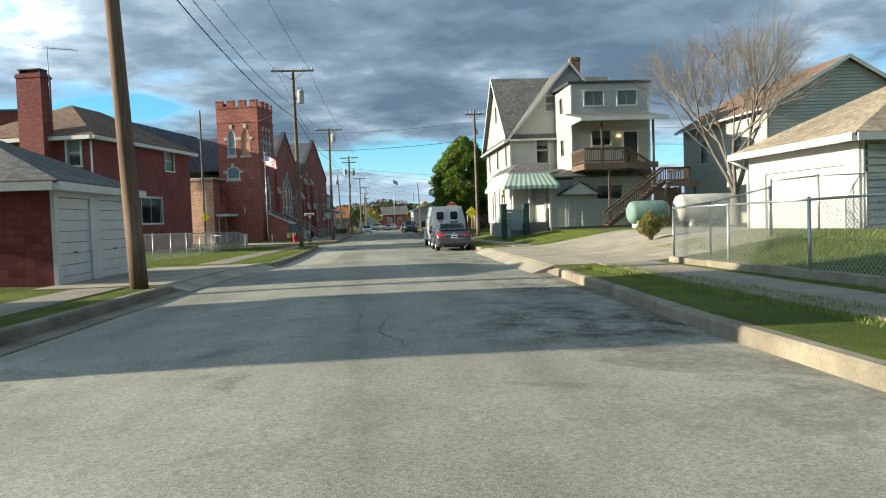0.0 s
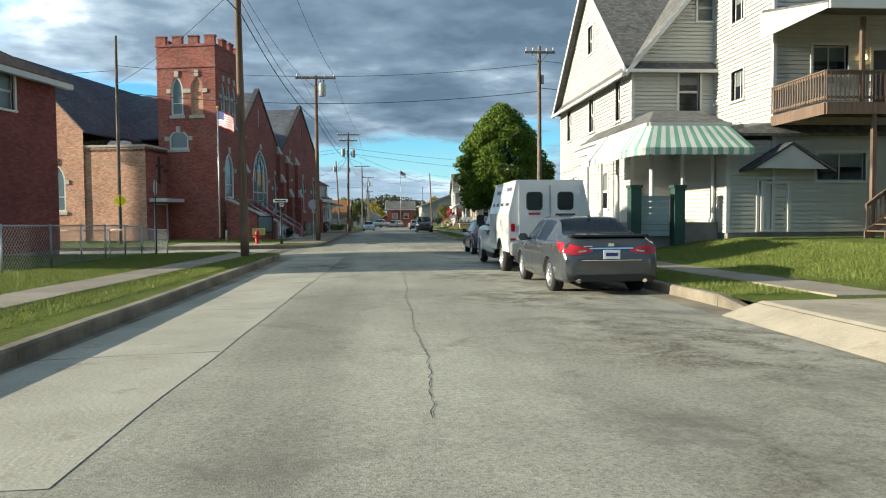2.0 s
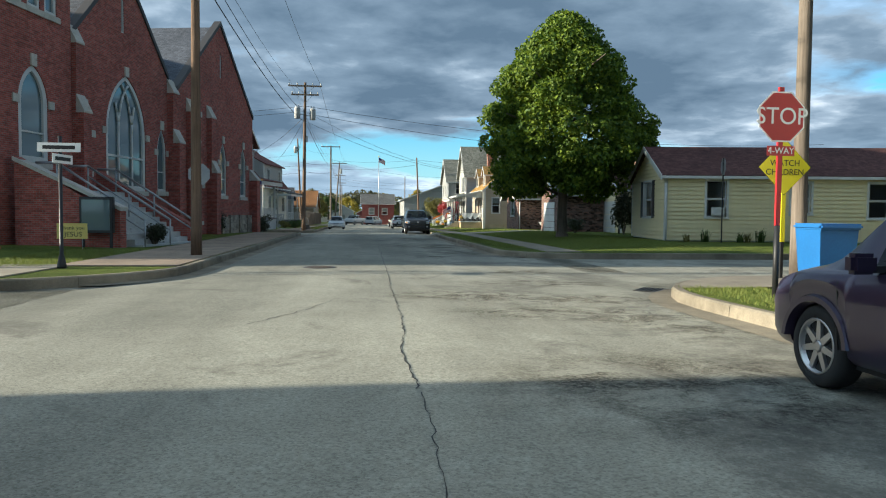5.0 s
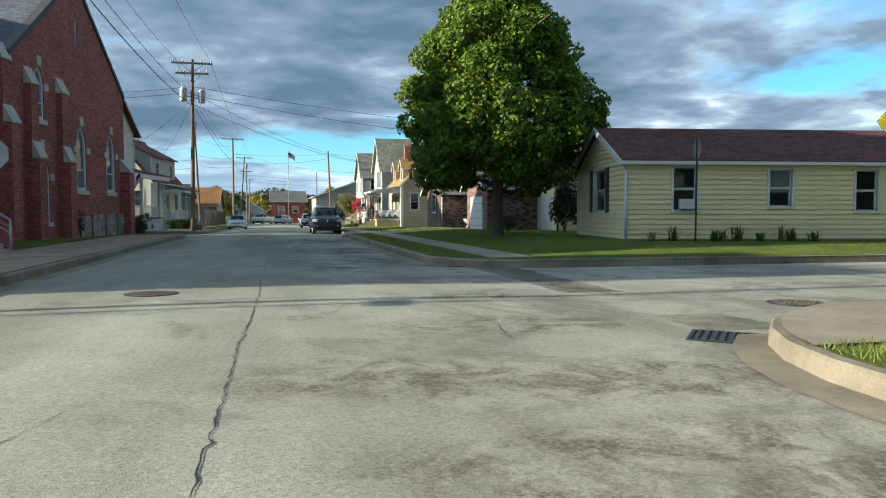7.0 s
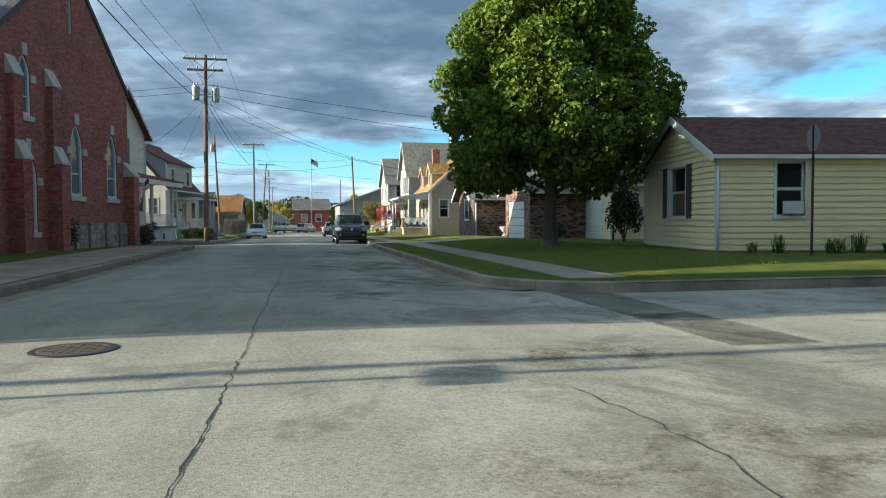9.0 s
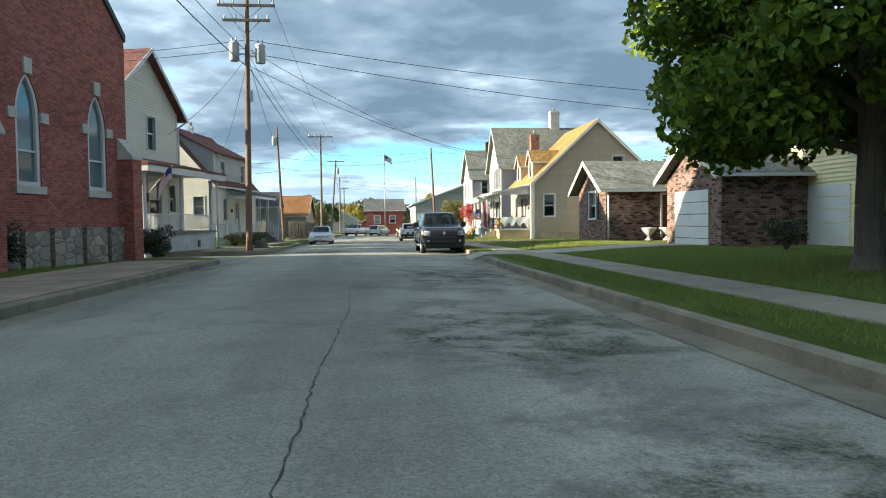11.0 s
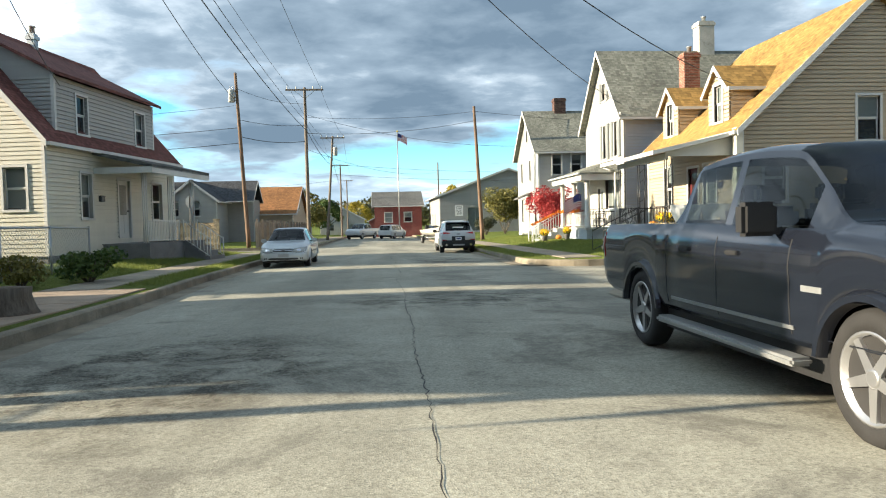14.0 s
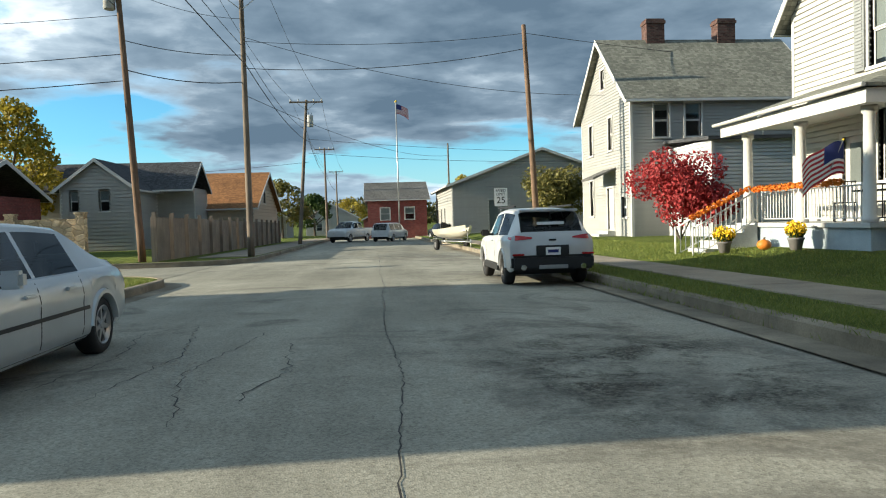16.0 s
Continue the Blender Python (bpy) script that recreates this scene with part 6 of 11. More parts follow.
for u0, u1 in ((2.05, 2.45), (4.2, 4.6)):
    bm = bmn()
    box(bm, -0.085, -0.02, 6.4 - u1, 6.4 - u0, 1.35, 3.1)
    for i in range(14):
        box(bm, -0.1, -0.085, 6.4 - u1 + 0.05, 6.4 - u0 - 0.05, 1.42 + i * 0.118, 1.49 + i * 0.118)
    part("shutter", bm, DARK_TRIM, yh)
bm = bmn()
box(bm, 2.2 - 0.24, 2.2 + 0.24, -0.28, -0.02, 1.48, 1.84)
for i in range(6):
    box(bm, 2.0, 2.4, -0.295, -0.28, 1.5 + i * 0.055, 1.53 + i * 0.055)
part("air_conditioner", bm, WHITE, yh)
bm = bmn()
prism(bm, [(2.75, 3.95), (3.65, 3.95), (3.2, 4.35)], 0.0, 0.04, (0, 6.4, 0), (0, -1, 0), (-1, 0, 0))
part("gable_vent", bm, WHITE, yh)
pipe(yh, [(-0.1, -0.12, 3.1), (-0.02, -0.1, 2.9), (-0.02, -0.1, 0.3)], 0.04)

# pale garage behind it with a white door
yg = in_world("garage", (20, 100, -0.5), "pale yellow garage with a white door between the houses", "garage")
house_walls(yg, YELLOW_SIDING, 16.6, 23.0, 97.0, 103.0, -0.6, 2.5, {}, {"W": (3.0, 4.0)})
gable_roof(yg, RED_SHINGLE, 16.6, 23.0, 97.0, 103.0, 2.5, 4.0, "x", 0.3)
bm = bmn()
for i in range(5):
    box(bm, 16.54, 16.6, 97.9, 100.6, -0.5 + i * 0.45, -0.08 + i * 0.45)
pieces("door_panel", bm, WHITE, yg)

# ---- brick bungalow: front gable wing and garage wing ----
bh = in_world("house", (16, 112, -0.6), "mottled brick bungalow with grey-green shingle roof and white trim", "house")
house_walls(bh, MIX_BRICK, 13.2, 23.0, 112.5, 117.4, -0.7, 2.35, {"W": [(2.2, 3.3, 0.7, 2.1, {"trim": 0.12})], "S": [(3.05, 3.85, -0.35, 1.9, {"door": {"mat": RED_DOOR}})]}, {"W": (2.45, 3.65)}, clap=0)
gable_roof(bh, GREEN_SHINGLE, 13.2, 23.0, 112.5, 117.4, 2.35, 3.75, "x", 0.5)
for u0, u1 in ((1.75, 2.05), (3.45, 3.75)):
    bm = bmn()
    box(bm, 13.14, 13.18, 117.4 - u1, 117.4 - u0, 0.65, 2.15)
    part("shutter", bm, DARK_TRIM, bh)
pipe(bh, [(13.0, 112.1, 2.2), (13.3, 112.4, 1.9), (13.3, 112.42, -0.7)], 0.05)
house_walls(bh, MIX_BRICK, 17.2, 27.0, 105.0, 112.5, -0.7, 2.35, {"W": [(2.6, 4.4, -0.1, 1.9, {"rows": 1, "cols": 2}), (1.0, 1.6, -0.3, 1.9, {"rows": 1})]}, {}, clap=0)
slab_roof(bh, GREEN_SHINGLE, [[(16.4, 104.4, 2.45), (27.5, 104.4, 2.45), (22.0, 109.0, 4.4)], [(16.4, 113.0, 2.45), (16.4, 104.4, 2.45), (22.0, 109.0, 4.4), (22.0, 112.6, 4.4)], [(27.5, 104.4, 2.45), (27.5, 113.0, 2.45), (22.0, 112.6, 4.4), (22.0, 109.0, 4.4)]], 0.12)
bm = bmn()
box(bm, 16.3, 16.42, 104.3, 112.0, 2.2, 2.42)
box(bm, 16.42, 27.4, 104.3, 104.42, 2.2, 2.42)
pieces("fascia", bm, WHITE, bh)
house_walls(bh, MIX_BRICK, 13.3, 22.0, 100.2, 104.9, -0.7, 2.3, {}, {"W": (2.35, 3.5)}, clap=0)
gable_roof(bh, GREEN_SHINGLE, 13.3, 22.0, 100.2, 104.9, 2.3, 3.6, "x", 0.4)
bm = bmn()
for i in range(5):
    box(bm, 13.24, 13.3, 101.1, 104.0, -0.6 + i * 0.46, -0.17 + i * 0.46)
pieces("door_panel", bm, WHITE, bh)

# ---- tan house with orange roof, dormers and porch ----
th = in_world("house", (17, 134, -0.6), "tan clapboard house with orange shingle roof, two dormers and open porch", "house")
foundation(th, 13.2, 22.4, 129.3, 137.9, -1.2, -0.25, concrete_mat("tan_stucco", (0.46, 0.37, 0.25), 0.25))
house_walls(th, TAN_SIDING, 13.2, 23.1, 129.3, 137.9, -0.3, 3.6,
            {"S": [(0.8, 1.6, 0.95, 2.6, {}), (4.3, 5.15, 3.05, 4.62, {}), (6.2, 7.0, 4.65, 5.5, {"rows": 1}), (7.3, 8.5, 1.5, 2.3, {"rows": 1})],
             "W": [(1.95, 2.7, 0.75, 2.6, {}), (4.35, 5.25, 0.0, 2.4, {"door": {"mat": RED_DOOR, "lights": ((0.2, 0.8, 0.3, 0.92),)}}), (5.75, 6.8, 0.0, 2.45, {"door": {"mat": WHITE, "lights": ((0.15, 0.85, 0.2, 0.93),)}})]},
            {"S": (4.95, 8.2), "N": (4.95, 8.2)})
gable_roof(th, ORANGE_SHINGLE, 13.2, 23.1, 129.3, 137.9, 3.6, 8.2, "y", 0.3)
for yc in (131.5, 136.0):
    panel(th, TAN_SIDING, (13.5, yc + 0.82, 0), "W", 1.64, 3.85, 5.3, [(0.5, 1.14, 4.05, 5.42)], (0.82, 6.1))
    window(th, (13.5, yc + 0.82, 0), "W", 0.5, 1.14, 4.05, 5.42)
    panel(th, TAN_SIDING, (13.5, yc - 0.82, 0), "S", 2.2, 3.85, 5.3)
    panel(th, TAN_SIDING, (15.7, yc + 0.82, 0), "N", 2.2, 3.85, 5.3)
    gable_roof(th, ORANGE_SHINGLE, 13.5, 16.1, yc - 0.82, yc + 0.82, 5.3, 6.1, "x", 0.22, "dormer_roof", thick=0.08)
chimney(th, 15.35, 138.2, -1.0, 8.2, 0.75, 0.6)
chimney(th, 19.5, 137.3, 6.6, 8.6, 0.7, 0.6)
PALE_STUCCO = concrete_mat("pale_stucco", (0.5, 0.47, 0.4))
bm = bmn()
box(bm, 10.6, 13.2, 129.7, 134.8, -1.2, -0.1)
part("porch_base", bm, concrete_mat("ochre_stucco", (0.45, 0.34, 0.2), 0.3), th)
bm = bmn()
box(bm, 10.52, 13.2, 129.62, 134.9, -0.1, 0.0)
part("porch_floor", bm, GREYSTONE, th)
slab_roof(th, WHITE, [[(10.0, 129.35, 2.8), (10.0, 135.3, 2.8), (13.3, 135.3, 3.5), (13.3, 129.35, 3.5)]], 0.14, "porch_roof")
# boarded end under the slope of the porch roof
bm = bmn()
prism(bm, [(0, 2.62), (2.55, 2.62), (2.55, 3.3), (0, 2.78)], 0, 0.05, Vector((10.6, 129.7, 0)), Vector((1, 0, 0)), Vector((0, 1, 0)))
part("porch_end_board", bm, WHITE, th)
bm = bmn()
box(bm, 10.6, 10.72, 129.76, 134.85, 2.52, 2.72)
part("porch_beam", bm, WHITE, th)
bm = bmn()
box(bm, 12.95, 13.19, 129.18, 129.5, -1.0, 3.55)
part("corner_pilaster", bm, CREAM_SIDING, th)
for y in (129.75, 132.4, 134.6):
    bm = bmn()
    for dx, dy in ((0, 0), (0.2, 0), (0, 0.2)):
        tube(bm, (10.65 + dx, y + dy, 0), (10.65 + dx, y + dy, 2.54), 0.018, 0.018, 6)
    for i in range(6):
        tube(bm, (10.65, y, 0.3 + i * 0.38), (10.85, y, 0.48 + i * 0.38), 0.01, 0.01, 5)
    part("iron_post", bm, IRON, th)
railing(th, [(13.0, 129.75, 0), (10.65, 129.75, 0), (10.65, 130.9, 0)], 0.85, 0.13, IRON, 0.03)
railing(th, [(10.65, 132.4, 0), (10.65, 134.8, 0), (13.1, 134.8, 0)], 0.85, 0.13, IRON, 0.03)
TAN_STEP = concrete_mat("tan_steps", (0.5, 0.42, 0.3))
steps(th, 8.7, 10.52, 130.95, 132.35, -0.98, -0.02, 5, "+x", TAN_STEP)
railing(th, [(8.7, 130.98, -0.85), (10.55, 130.98, 0)], 0.85, 0.5, IRON, 0.03)
railing(th, [(8.7, 132.32, -0.85), (10.55, 132.32, 0)], 0.85, 0.5, IRON, 0.03)
pipe(th, [(10.1, 135.15, 2.66), (10.55, 135.0, 2.45), (10.55, 134.98, -0.95)], 0.05, WHITE)
# side door porch
door(th, (13.2, 129.28, 0), "S", 4.2, 5.15, -0.75, 1.4, WHITE)
slab_roof(th, ORANGE_SHINGLE, [[(17.0, 128.4, 1.7), (17.9, 128.4, 2.1), (17.9, 129.3, 2.1), (17.0, 129.3, 1.7)], [(17.9, 128.4, 2.1), (18.8, 128.4, 1.7), (18.8, 129.3, 1.7), (17.9, 129.3, 2.1)]], 0.06, "door_hood")

# ---- tall grey and white house with columned porch ----
gh = in_world("house", (16, 143, -0.6), "white-fronted grey clapboard house with shuttered windows and columned porch", "house")
foundation(gh, 12.7, 20.0, 139.8, 147.0, -1.2, -0.1, DARKBLOCK)
house_walls(gh, WHITE_SIDING, 12.7, 22.0, 139.8, 146.1, -0.15, 5.75,
            {"W": [(3.1, 3.72, 3.65, 5.4, {"blind": 0.9}), (4.9, 5.5, 3.65, 5.4, {"blind": 0.9}), (3.05, 3.7, 6.75, 7.65, {}), (3.4, 5.6, 0.95, 2.6, {"rows": 1, "cols": 3, "blind": 0.9}), (2.1, 3.0, 0.0, 2.1, {"door": {"mat": WHITE, "lights": ((0.2, 0.8, 0.45, 0.92),)}})]},
            {"W": (3.15, 9.3), "E": (3.15, 9.3)})
panel(gh, BLUE_SIDING, (12.76, 139.79, 0), "S", 9.2, -0.15, 5.72, clap=0.16, thick=0.02)
gable_roof(gh, GREEN_SHINGLE, 12.7, 22.0, 139.8, 146.1, 5.75, 9.3, "x", 0.4)
SHUTTER_GREY = paint("grey_shutter_paint", (0.24, 0.25, 0.25), 0.6)
for u, z0, z1 in ((2.66, 3.6, 5.45), (3.76, 3.6, 5.45), (4.46, 3.6, 5.45), (5.54, 3.6, 5.45), (2.66, 6.7, 7.7), (3.74, 6.7, 7.7)):
    bm = bmn()
    box(bm, 12.57, 12.655, 146.1 - u - 0.36, 146.1 - u, z0, z1)
    for z in frange(z0 + 0.08, z1 - 0.08, 0.08):
        box(bm, 12.552, 12.572, 146.1 - u - 0.31, 146.1 - u - 0.05, z, z + 0.045)
    part("shutter", bm, SHUTTER_GREY, gh)
chimney(gh, 18.4, 143.1, 8.0, 11.0, 0.85, 0.75, PALE_STUCCO)
pipe(gh, [(12.35, 139.45, 5.62), (12.62, 139.74, 5.3), (12.62, 139.74, -0.4)], 0.05, WHITE)
bm = bmn()
box(bm, 10.95, 12.7, 140.65, 146.0, -1.2, -0.1)
part("porch_base", bm, paint("bluegrey_paint", (0.36, 0.42, 0.46), 0.7, 0.25, 2.0), gh)
bm = bmn()
box(bm, 10.87, 12.7, 140.57, 146.08, -0.1, 0.0)
part("porch_floor", bm, GREYSTONE, gh)
slab_roof(gh, GREEN_SHINGLE, [[(10.5, 140.2, 2.78), (12.68, 141.5, 3.5), (12.68, 145.2, 3.5), (10.5, 146.4, 2.78)], [(10.5, 140.2, 2.78), (12.68, 140.2, 2.78), (12.68, 141.5, 3.5)]], 0.07, "porch_roof")
bm = bmn()
box(bm, 10.6, 12.68, 140.3, 140.45, 2.4, 2.7)
box(bm, 10.6, 10.75, 140.45, 146.3, 2.4, 2.7)
box(bm, 10.75, 12.68, 140.45, 146.3, 2.6, 2.68)
pieces("porch_beam", bm, WHITE, gh)
bm = bmn()
tube(bm, (10.44, 140.15, 2.74), (10.44, 146.4, 2.74), 0.05, 0.05, 8)
part("gutter", bm, WHITE, gh)
for x, y in ((11.07, 140.85), (11.07, 143.25), (11.07, 145.7)):
    bm = bmn()
    lathe(bm, [(0.17, 0), (0.17, 0.1), (0.13, 0.14), (0.115, 2.25), (0.16, 2.3), (0.16, 2.42)], (x, y, 0.0), 16)
    part("porch_column", bm, WHITE, gh)
railing(gh, [(11.07, 140.85, 0), (11.07, 143.25, 0), (11.07, 145.0, 0)], 0.8, 0.13)
railing(gh, [(11.07, 140.85, 0), (12.6, 140.85, 0)], 0.8, 0.13, IRON, 0.03)
steps(gh, 9.1, 10.87, 144.9, 146.0, -1.05, -0.05, 5, "+x")
for y in (144.9, 146.0):
    railing(gh, [(9.1, y, -0.95), (10.87, y, 0)], 0.85, 0.16)

# ---- house behind the red bush ----
fh = in_world("house", (17, 163, -0.7), "grey-white two-storey house with brick chimneys beside a red bush", "house")
house_walls(fh, GREY_SIDING, 12.8, 22.0, 159.3, 167.0, -1.0, 5.85,
            {"S": [(1.1, 1.8, 3.9, 5.45, {"blind": 0.2}), (2.6, 3.35, 3.9, 5.45, {"blind": 0.3})], "W": [(1.4, 2.0, 3.6, 5.2, {"blind": 0.8}), (4.6, 5.2, 3.6, 5.2, {"blind": 0.8}), (1.4, 2.0, 0.3, 2.2, {"blind": 0.8}), (6.4, 7.1, 0.2, 1.2, {"blind": 0.6}), (4.3, 5.2, -0.4, 1.7, {"door": {}}), (3.55, 4.15, 6.8, 7.8, {"blind": 0.8})]},
            {"W": (3.85, 9.2), "E": (3.85, 9.2)})
gable_roof(fh, GREEN_SHINGLE, 12.8, 22.0, 159.3, 167.0, 5.85, 9.2, "x", 0.4)
DARK_CHIMNEY = brickwork("dark_chimney_brick", (0.12, 0.055, 0.045), (0.09, 0.045, 0.04), (0.12, 0.1, 0.085))
chimney(fh, 15.5, 163.2, 8.5, 10.35, 0.95, 0.7, DARK_CHIMNEY, False)
chimney(fh, 19.3, 163.2, 8.5, 10.35, 0.95, 0.7, DARK_CHIMNEY, False)
house_walls(fh, BLUE_SIDING, 14.6, 22.0, 155.0, 159.3, -1.0, 3.3, {"W": [(1.4, 2.3, -0.4, 1.7, {"door": {}})]})
slab_roof(fh, DARK_SHINGLE, [[(14.3, 154.7, 3.4), (22.2, 154.7, 3.4), (22.2, 159.3, 3.7), (14.3, 159.3, 3.7)]], 0.14, "flat_roof")
slab_roof(fh, GREY_SHINGLE, [[(11.6, 161.4, 2.2), (12.8, 161.4, 2.7), (12.8, 163.4, 2.7), (11.6, 163.4, 2.2)]], 0.1, "door_roof")
steps(fh, 11.0, 12.8, 161.6, 163.0, -1.1, -0.45, 4, "+x")
dish = thing("satellite_dish", (18.6, 158.2, 3.62), "grey satellite dish on a short mast", "satellite dish")
bm = bmn()
bmesh.ops.create_uvsphere(bm, u_segments=16, v_segments=8, radius=0.45, matrix=Matrix.Translation((0, -0.1, 0.75)) @ Matrix.Rotation(0.35, 4, "X") @ Matrix.Diagonal((1, 0.22, 1, 1)))
part("reflector", bm, STEEL, dish, smooth=60)
bm = bmn()
tube(bm, (0, 0, 0), (0, 0, 0.75), 0.025, 0.025, 6)
part("mast", bm, STEEL, dish)

MAROON_SHINGLE = shingles("dull_maroon_shingles", (0.21, 0.088, 0.075))
# ---- pale house with flag on the other side ----
l1 = thing("house", (-9.25, 110.7, -0.88), "pale clapboard house with a grey front porch and maroon roof", "house", turn=-11)
foundation(l1, -7.4, -2.2, 0.0, 7.0, 0.0, 0.7, GREYSTONE)
house_walls(l1, CREAM_SIDING, -7.6, -2.2, 0.0, 7.0, 0.65, 7.75,
            {"E": [(3.65, 4.5, 5.45, 7.2, {}), (3.65, 5.0, 1.9, 3.85, {"cols": 1}), (5.9, 6.6, 2.2, 3.7, {})],
             "S": [(3.4, 4.4, 5.4, 7.0, {}), (3.4, 4.35, 1.2, 3.4, {"door": {"lights": ((0.25, 0.75, 0.5, 0.9),)}}), (0.9, 1.8, 5.4, 7.0, {})]},
            {"E": (3.5, 10.5), "W": (3.5, 10.5)})
gable_roof(l1, MAROON_SHINGLE, -7.6, -2.2, 0.0, 7.0, 7.75, 10.5, "x", 0.5)
bm = bmn()
box(bm, -6.5, 0.0, -0.9, 0.0, -0.15, 1.05)
box(bm, -2.2, 0.0, 0.0, 6.9, -0.15, 1.05)
pieces("porch_base", bm, GREYSTONE, l1)
bm = bmn()
box(bm, -6.6, 0.1, -1.0, 0.0, 1.05, 1.17)
box(bm, -2.2, 0.1, 0.0, 7.0, 1.05, 1.17)
pieces("porch_floor", bm, DARKBLOCK, l1)
slab_roof(l1, MAROON_SHINGLE, [[(0.5, -1.4, 4.35), (0.5, 7.5, 4.35), (-2.2, 6.6, 4.95), (-2.2, 0.0, 4.95)], [(-7.0, -1.4, 4.35), (0.5, -1.4, 4.35), (-2.2, 0.0, 4.95), (-7.0, 0.0, 4.95)]], 0.1, "porch_roof")
bm = bmn()
box(bm, -7.0, 0.45, -1.35, -1.2, 3.95, 4.24)
box(bm, 0.3, 0.45, -1.2, 7.4, 3.95, 4.24)
box(bm, -2.2, 0.3, -1.2, 7.4, 4.16, 4.22)
pieces("porch_beam", bm, WHITE, l1)
for x, y in ((-0.1, -0.75), (-0.1, 3.05), (-0.1, 6.7), (-6.3, -0.75)):
    bm = bmn()
    lathe(bm, [(0.15, 0), (0.15, 0.08), (0.12, 0.12), (0.11, 2.65), (0.15, 2.7), (0.15, 2.78)], (x, y, 1.17), 14)
    part("porch_column", bm, WHITE, l1)
railing(l1, [(-6.3, -0.75, 1.17), (-0.1, -0.75, 1.17), (-0.1, 3.05, 1.17), (-0.1, 6.7, 1.17)], 0.85, 0.12)
bm = bmn()
box(bm, 0.01, 0.04, 4.6, 4.9, 0.3, 0.65)
part("vent", bm, BLACK, l1)
pipe(l1, [(0.4, 7.5, 4.2), (0.1, 7.1, 3.9), (0.1, 7.1, 0.25), (0.5, 7.3, 0.12), (1.4, 7.6, 0.12)], 0.05)
pipe(l1, [(-1.8, 7.4, 7.3), (-2.1, 7.1, 7.0), (-2.1, 7.1, 4.9)], 0.045)
wreath = thing("wreath", (-10.58, 113.95, 2.05), "dark autumn wreath hung in the porch window", "wreath")
bm = bmn()
for i in range(26):
    a = i * 2 * math.pi / 26
    p = Vector((0.0, 0.2 * math.cos(a), 0.2 * math.sin(a)))
    bmesh.ops.create_icosphere(bm, subdivisions=1, radius=0.07, matrix=Matrix.Translation(p + Vector((random.uniform(0, 0.05), random.uniform(-0.03, 0.03), random.uniform(-0.03, 0.03)))))
part("twig_ring", bm, paint("dry_twigs", (0.12, 0.05, 0.03), 0.9, 0.4, 20), wreath, kind="stuff")

# ---- white house with maroon roof ----
l2 = thing("house", (-10.9, 130.5, -1.0), "white clapboard house with maroon roof, long dormer and small porch", "house", turn=-9)
foundation(l2, -7.4, 0.1, 0.0, 9.8, -0.2, 0.7, DARKBLOCK)
house_walls(l2, CREAM_SIDING, -7.5, 0.1, 0.0, 9.8, 0.65, 4.75,
            {"S": [(6.15, 6.95, 2.25, 3.7, {}), (2.0, 2.9, 2.2, 3.7, {})],
             "E": [(2.05, 2.75, 1.95, 3.6, {}), (4.7, 5.6, 1.15, 3.5, {"door": {"lights": ((0.2, 0.8, 0.4, 0.92),)}}), (7.6, 8.5, 1.9, 3.5, {})]},
            {"S": (3.8, 9.1), "N": (3.8, 9.1)})
gable_roof(l2, MAROON_SHINGLE, -7.5, 0.1, 0.0, 9.8, 4.75, 9.1, "y", 0.3)
house_walls(l2, GREY_SIDING, -3.2, -0.1, 1.0, 8.3, 4.9, 7.0, {"E": [(1.3, 2.0, 5.1, 6.5, {}), (5.7, 6.5, 5.1, 6.5, {})]})
slab_roof(l2, MAROON_SHINGLE, [[(0.25, 0.7, 7.05), (0.25, 8.6, 7.05), (-3.75, 8.6, 9.15), (-3.75, 0.7, 9.15)]], 0.12, "dormer_roof")
for yy, d in ((1.0, -1), (8.3, 1)):
    bm = bmn()
    prism(bm, [(-3.5, 6.95), (-0.1, 6.95), (-0.1, 7.1), (-3.5, 8.88)], -0.12, 0.0, (0, yy, 0), (1, 0, 0), (0, d, 0))
    bmesh.ops.recalc_face_normals(bm, faces=bm.faces)
    part("dormer_cheek", bm, GREY_SIDING, l2)
chimney(l2, -3.7, 5.5, 8.7, 9.7, 0.3, 0.3, STEEL)
bm = bmn()
box(bm, 0.1, 2.0, 3.4, 8.0, -0.2, 0.95)
part("porch_base", bm, DARKBLOCK, l2)
slab_roof(l2, GREY_SHINGLE, [[(2.45, 2.9, 3.95), (2.45, 8.4, 3.95), (0.1, 8.4, 4.5), (0.1, 2.9, 4.5)]], 0.14, "porch_roof")
bm = bmn()
box(bm, 2.33, 2.45, 2.9, 8.4, 3.62, 3.86)
box(bm, 0.1, 2.33, 2.9, 3.0, 3.62, 3.86)
pieces("porch_beam", bm, WHITE, l2)
for y in (3.5, 5.7, 7.9):
    bm = bmn()
    for dx, dy in ((0, 0), (0.16, 0), (0, 0.16)):
        tube(bm, (1.9 - dx, y - dy, 0.95), (1.9 - dx, y - dy, 3.65), 0.025, 0.025, 6)
    part("iron_post", bm, WHITE_IRON, l2)
railing(l2, [(1.9, 3.5, 0.95), (1.9, 6.3, 0.95)], 0.85, 0.13)
steps(l2, 2.0, 3.2, 6.5, 8.0, 0.05, 0.95, 4, "-x", DARKBLOCK)
for y in (6.5, 8.0):
    railing(l2, [(3.15, y, 0.15), (2.0, y, 0.95)], 0.85, 0.16)

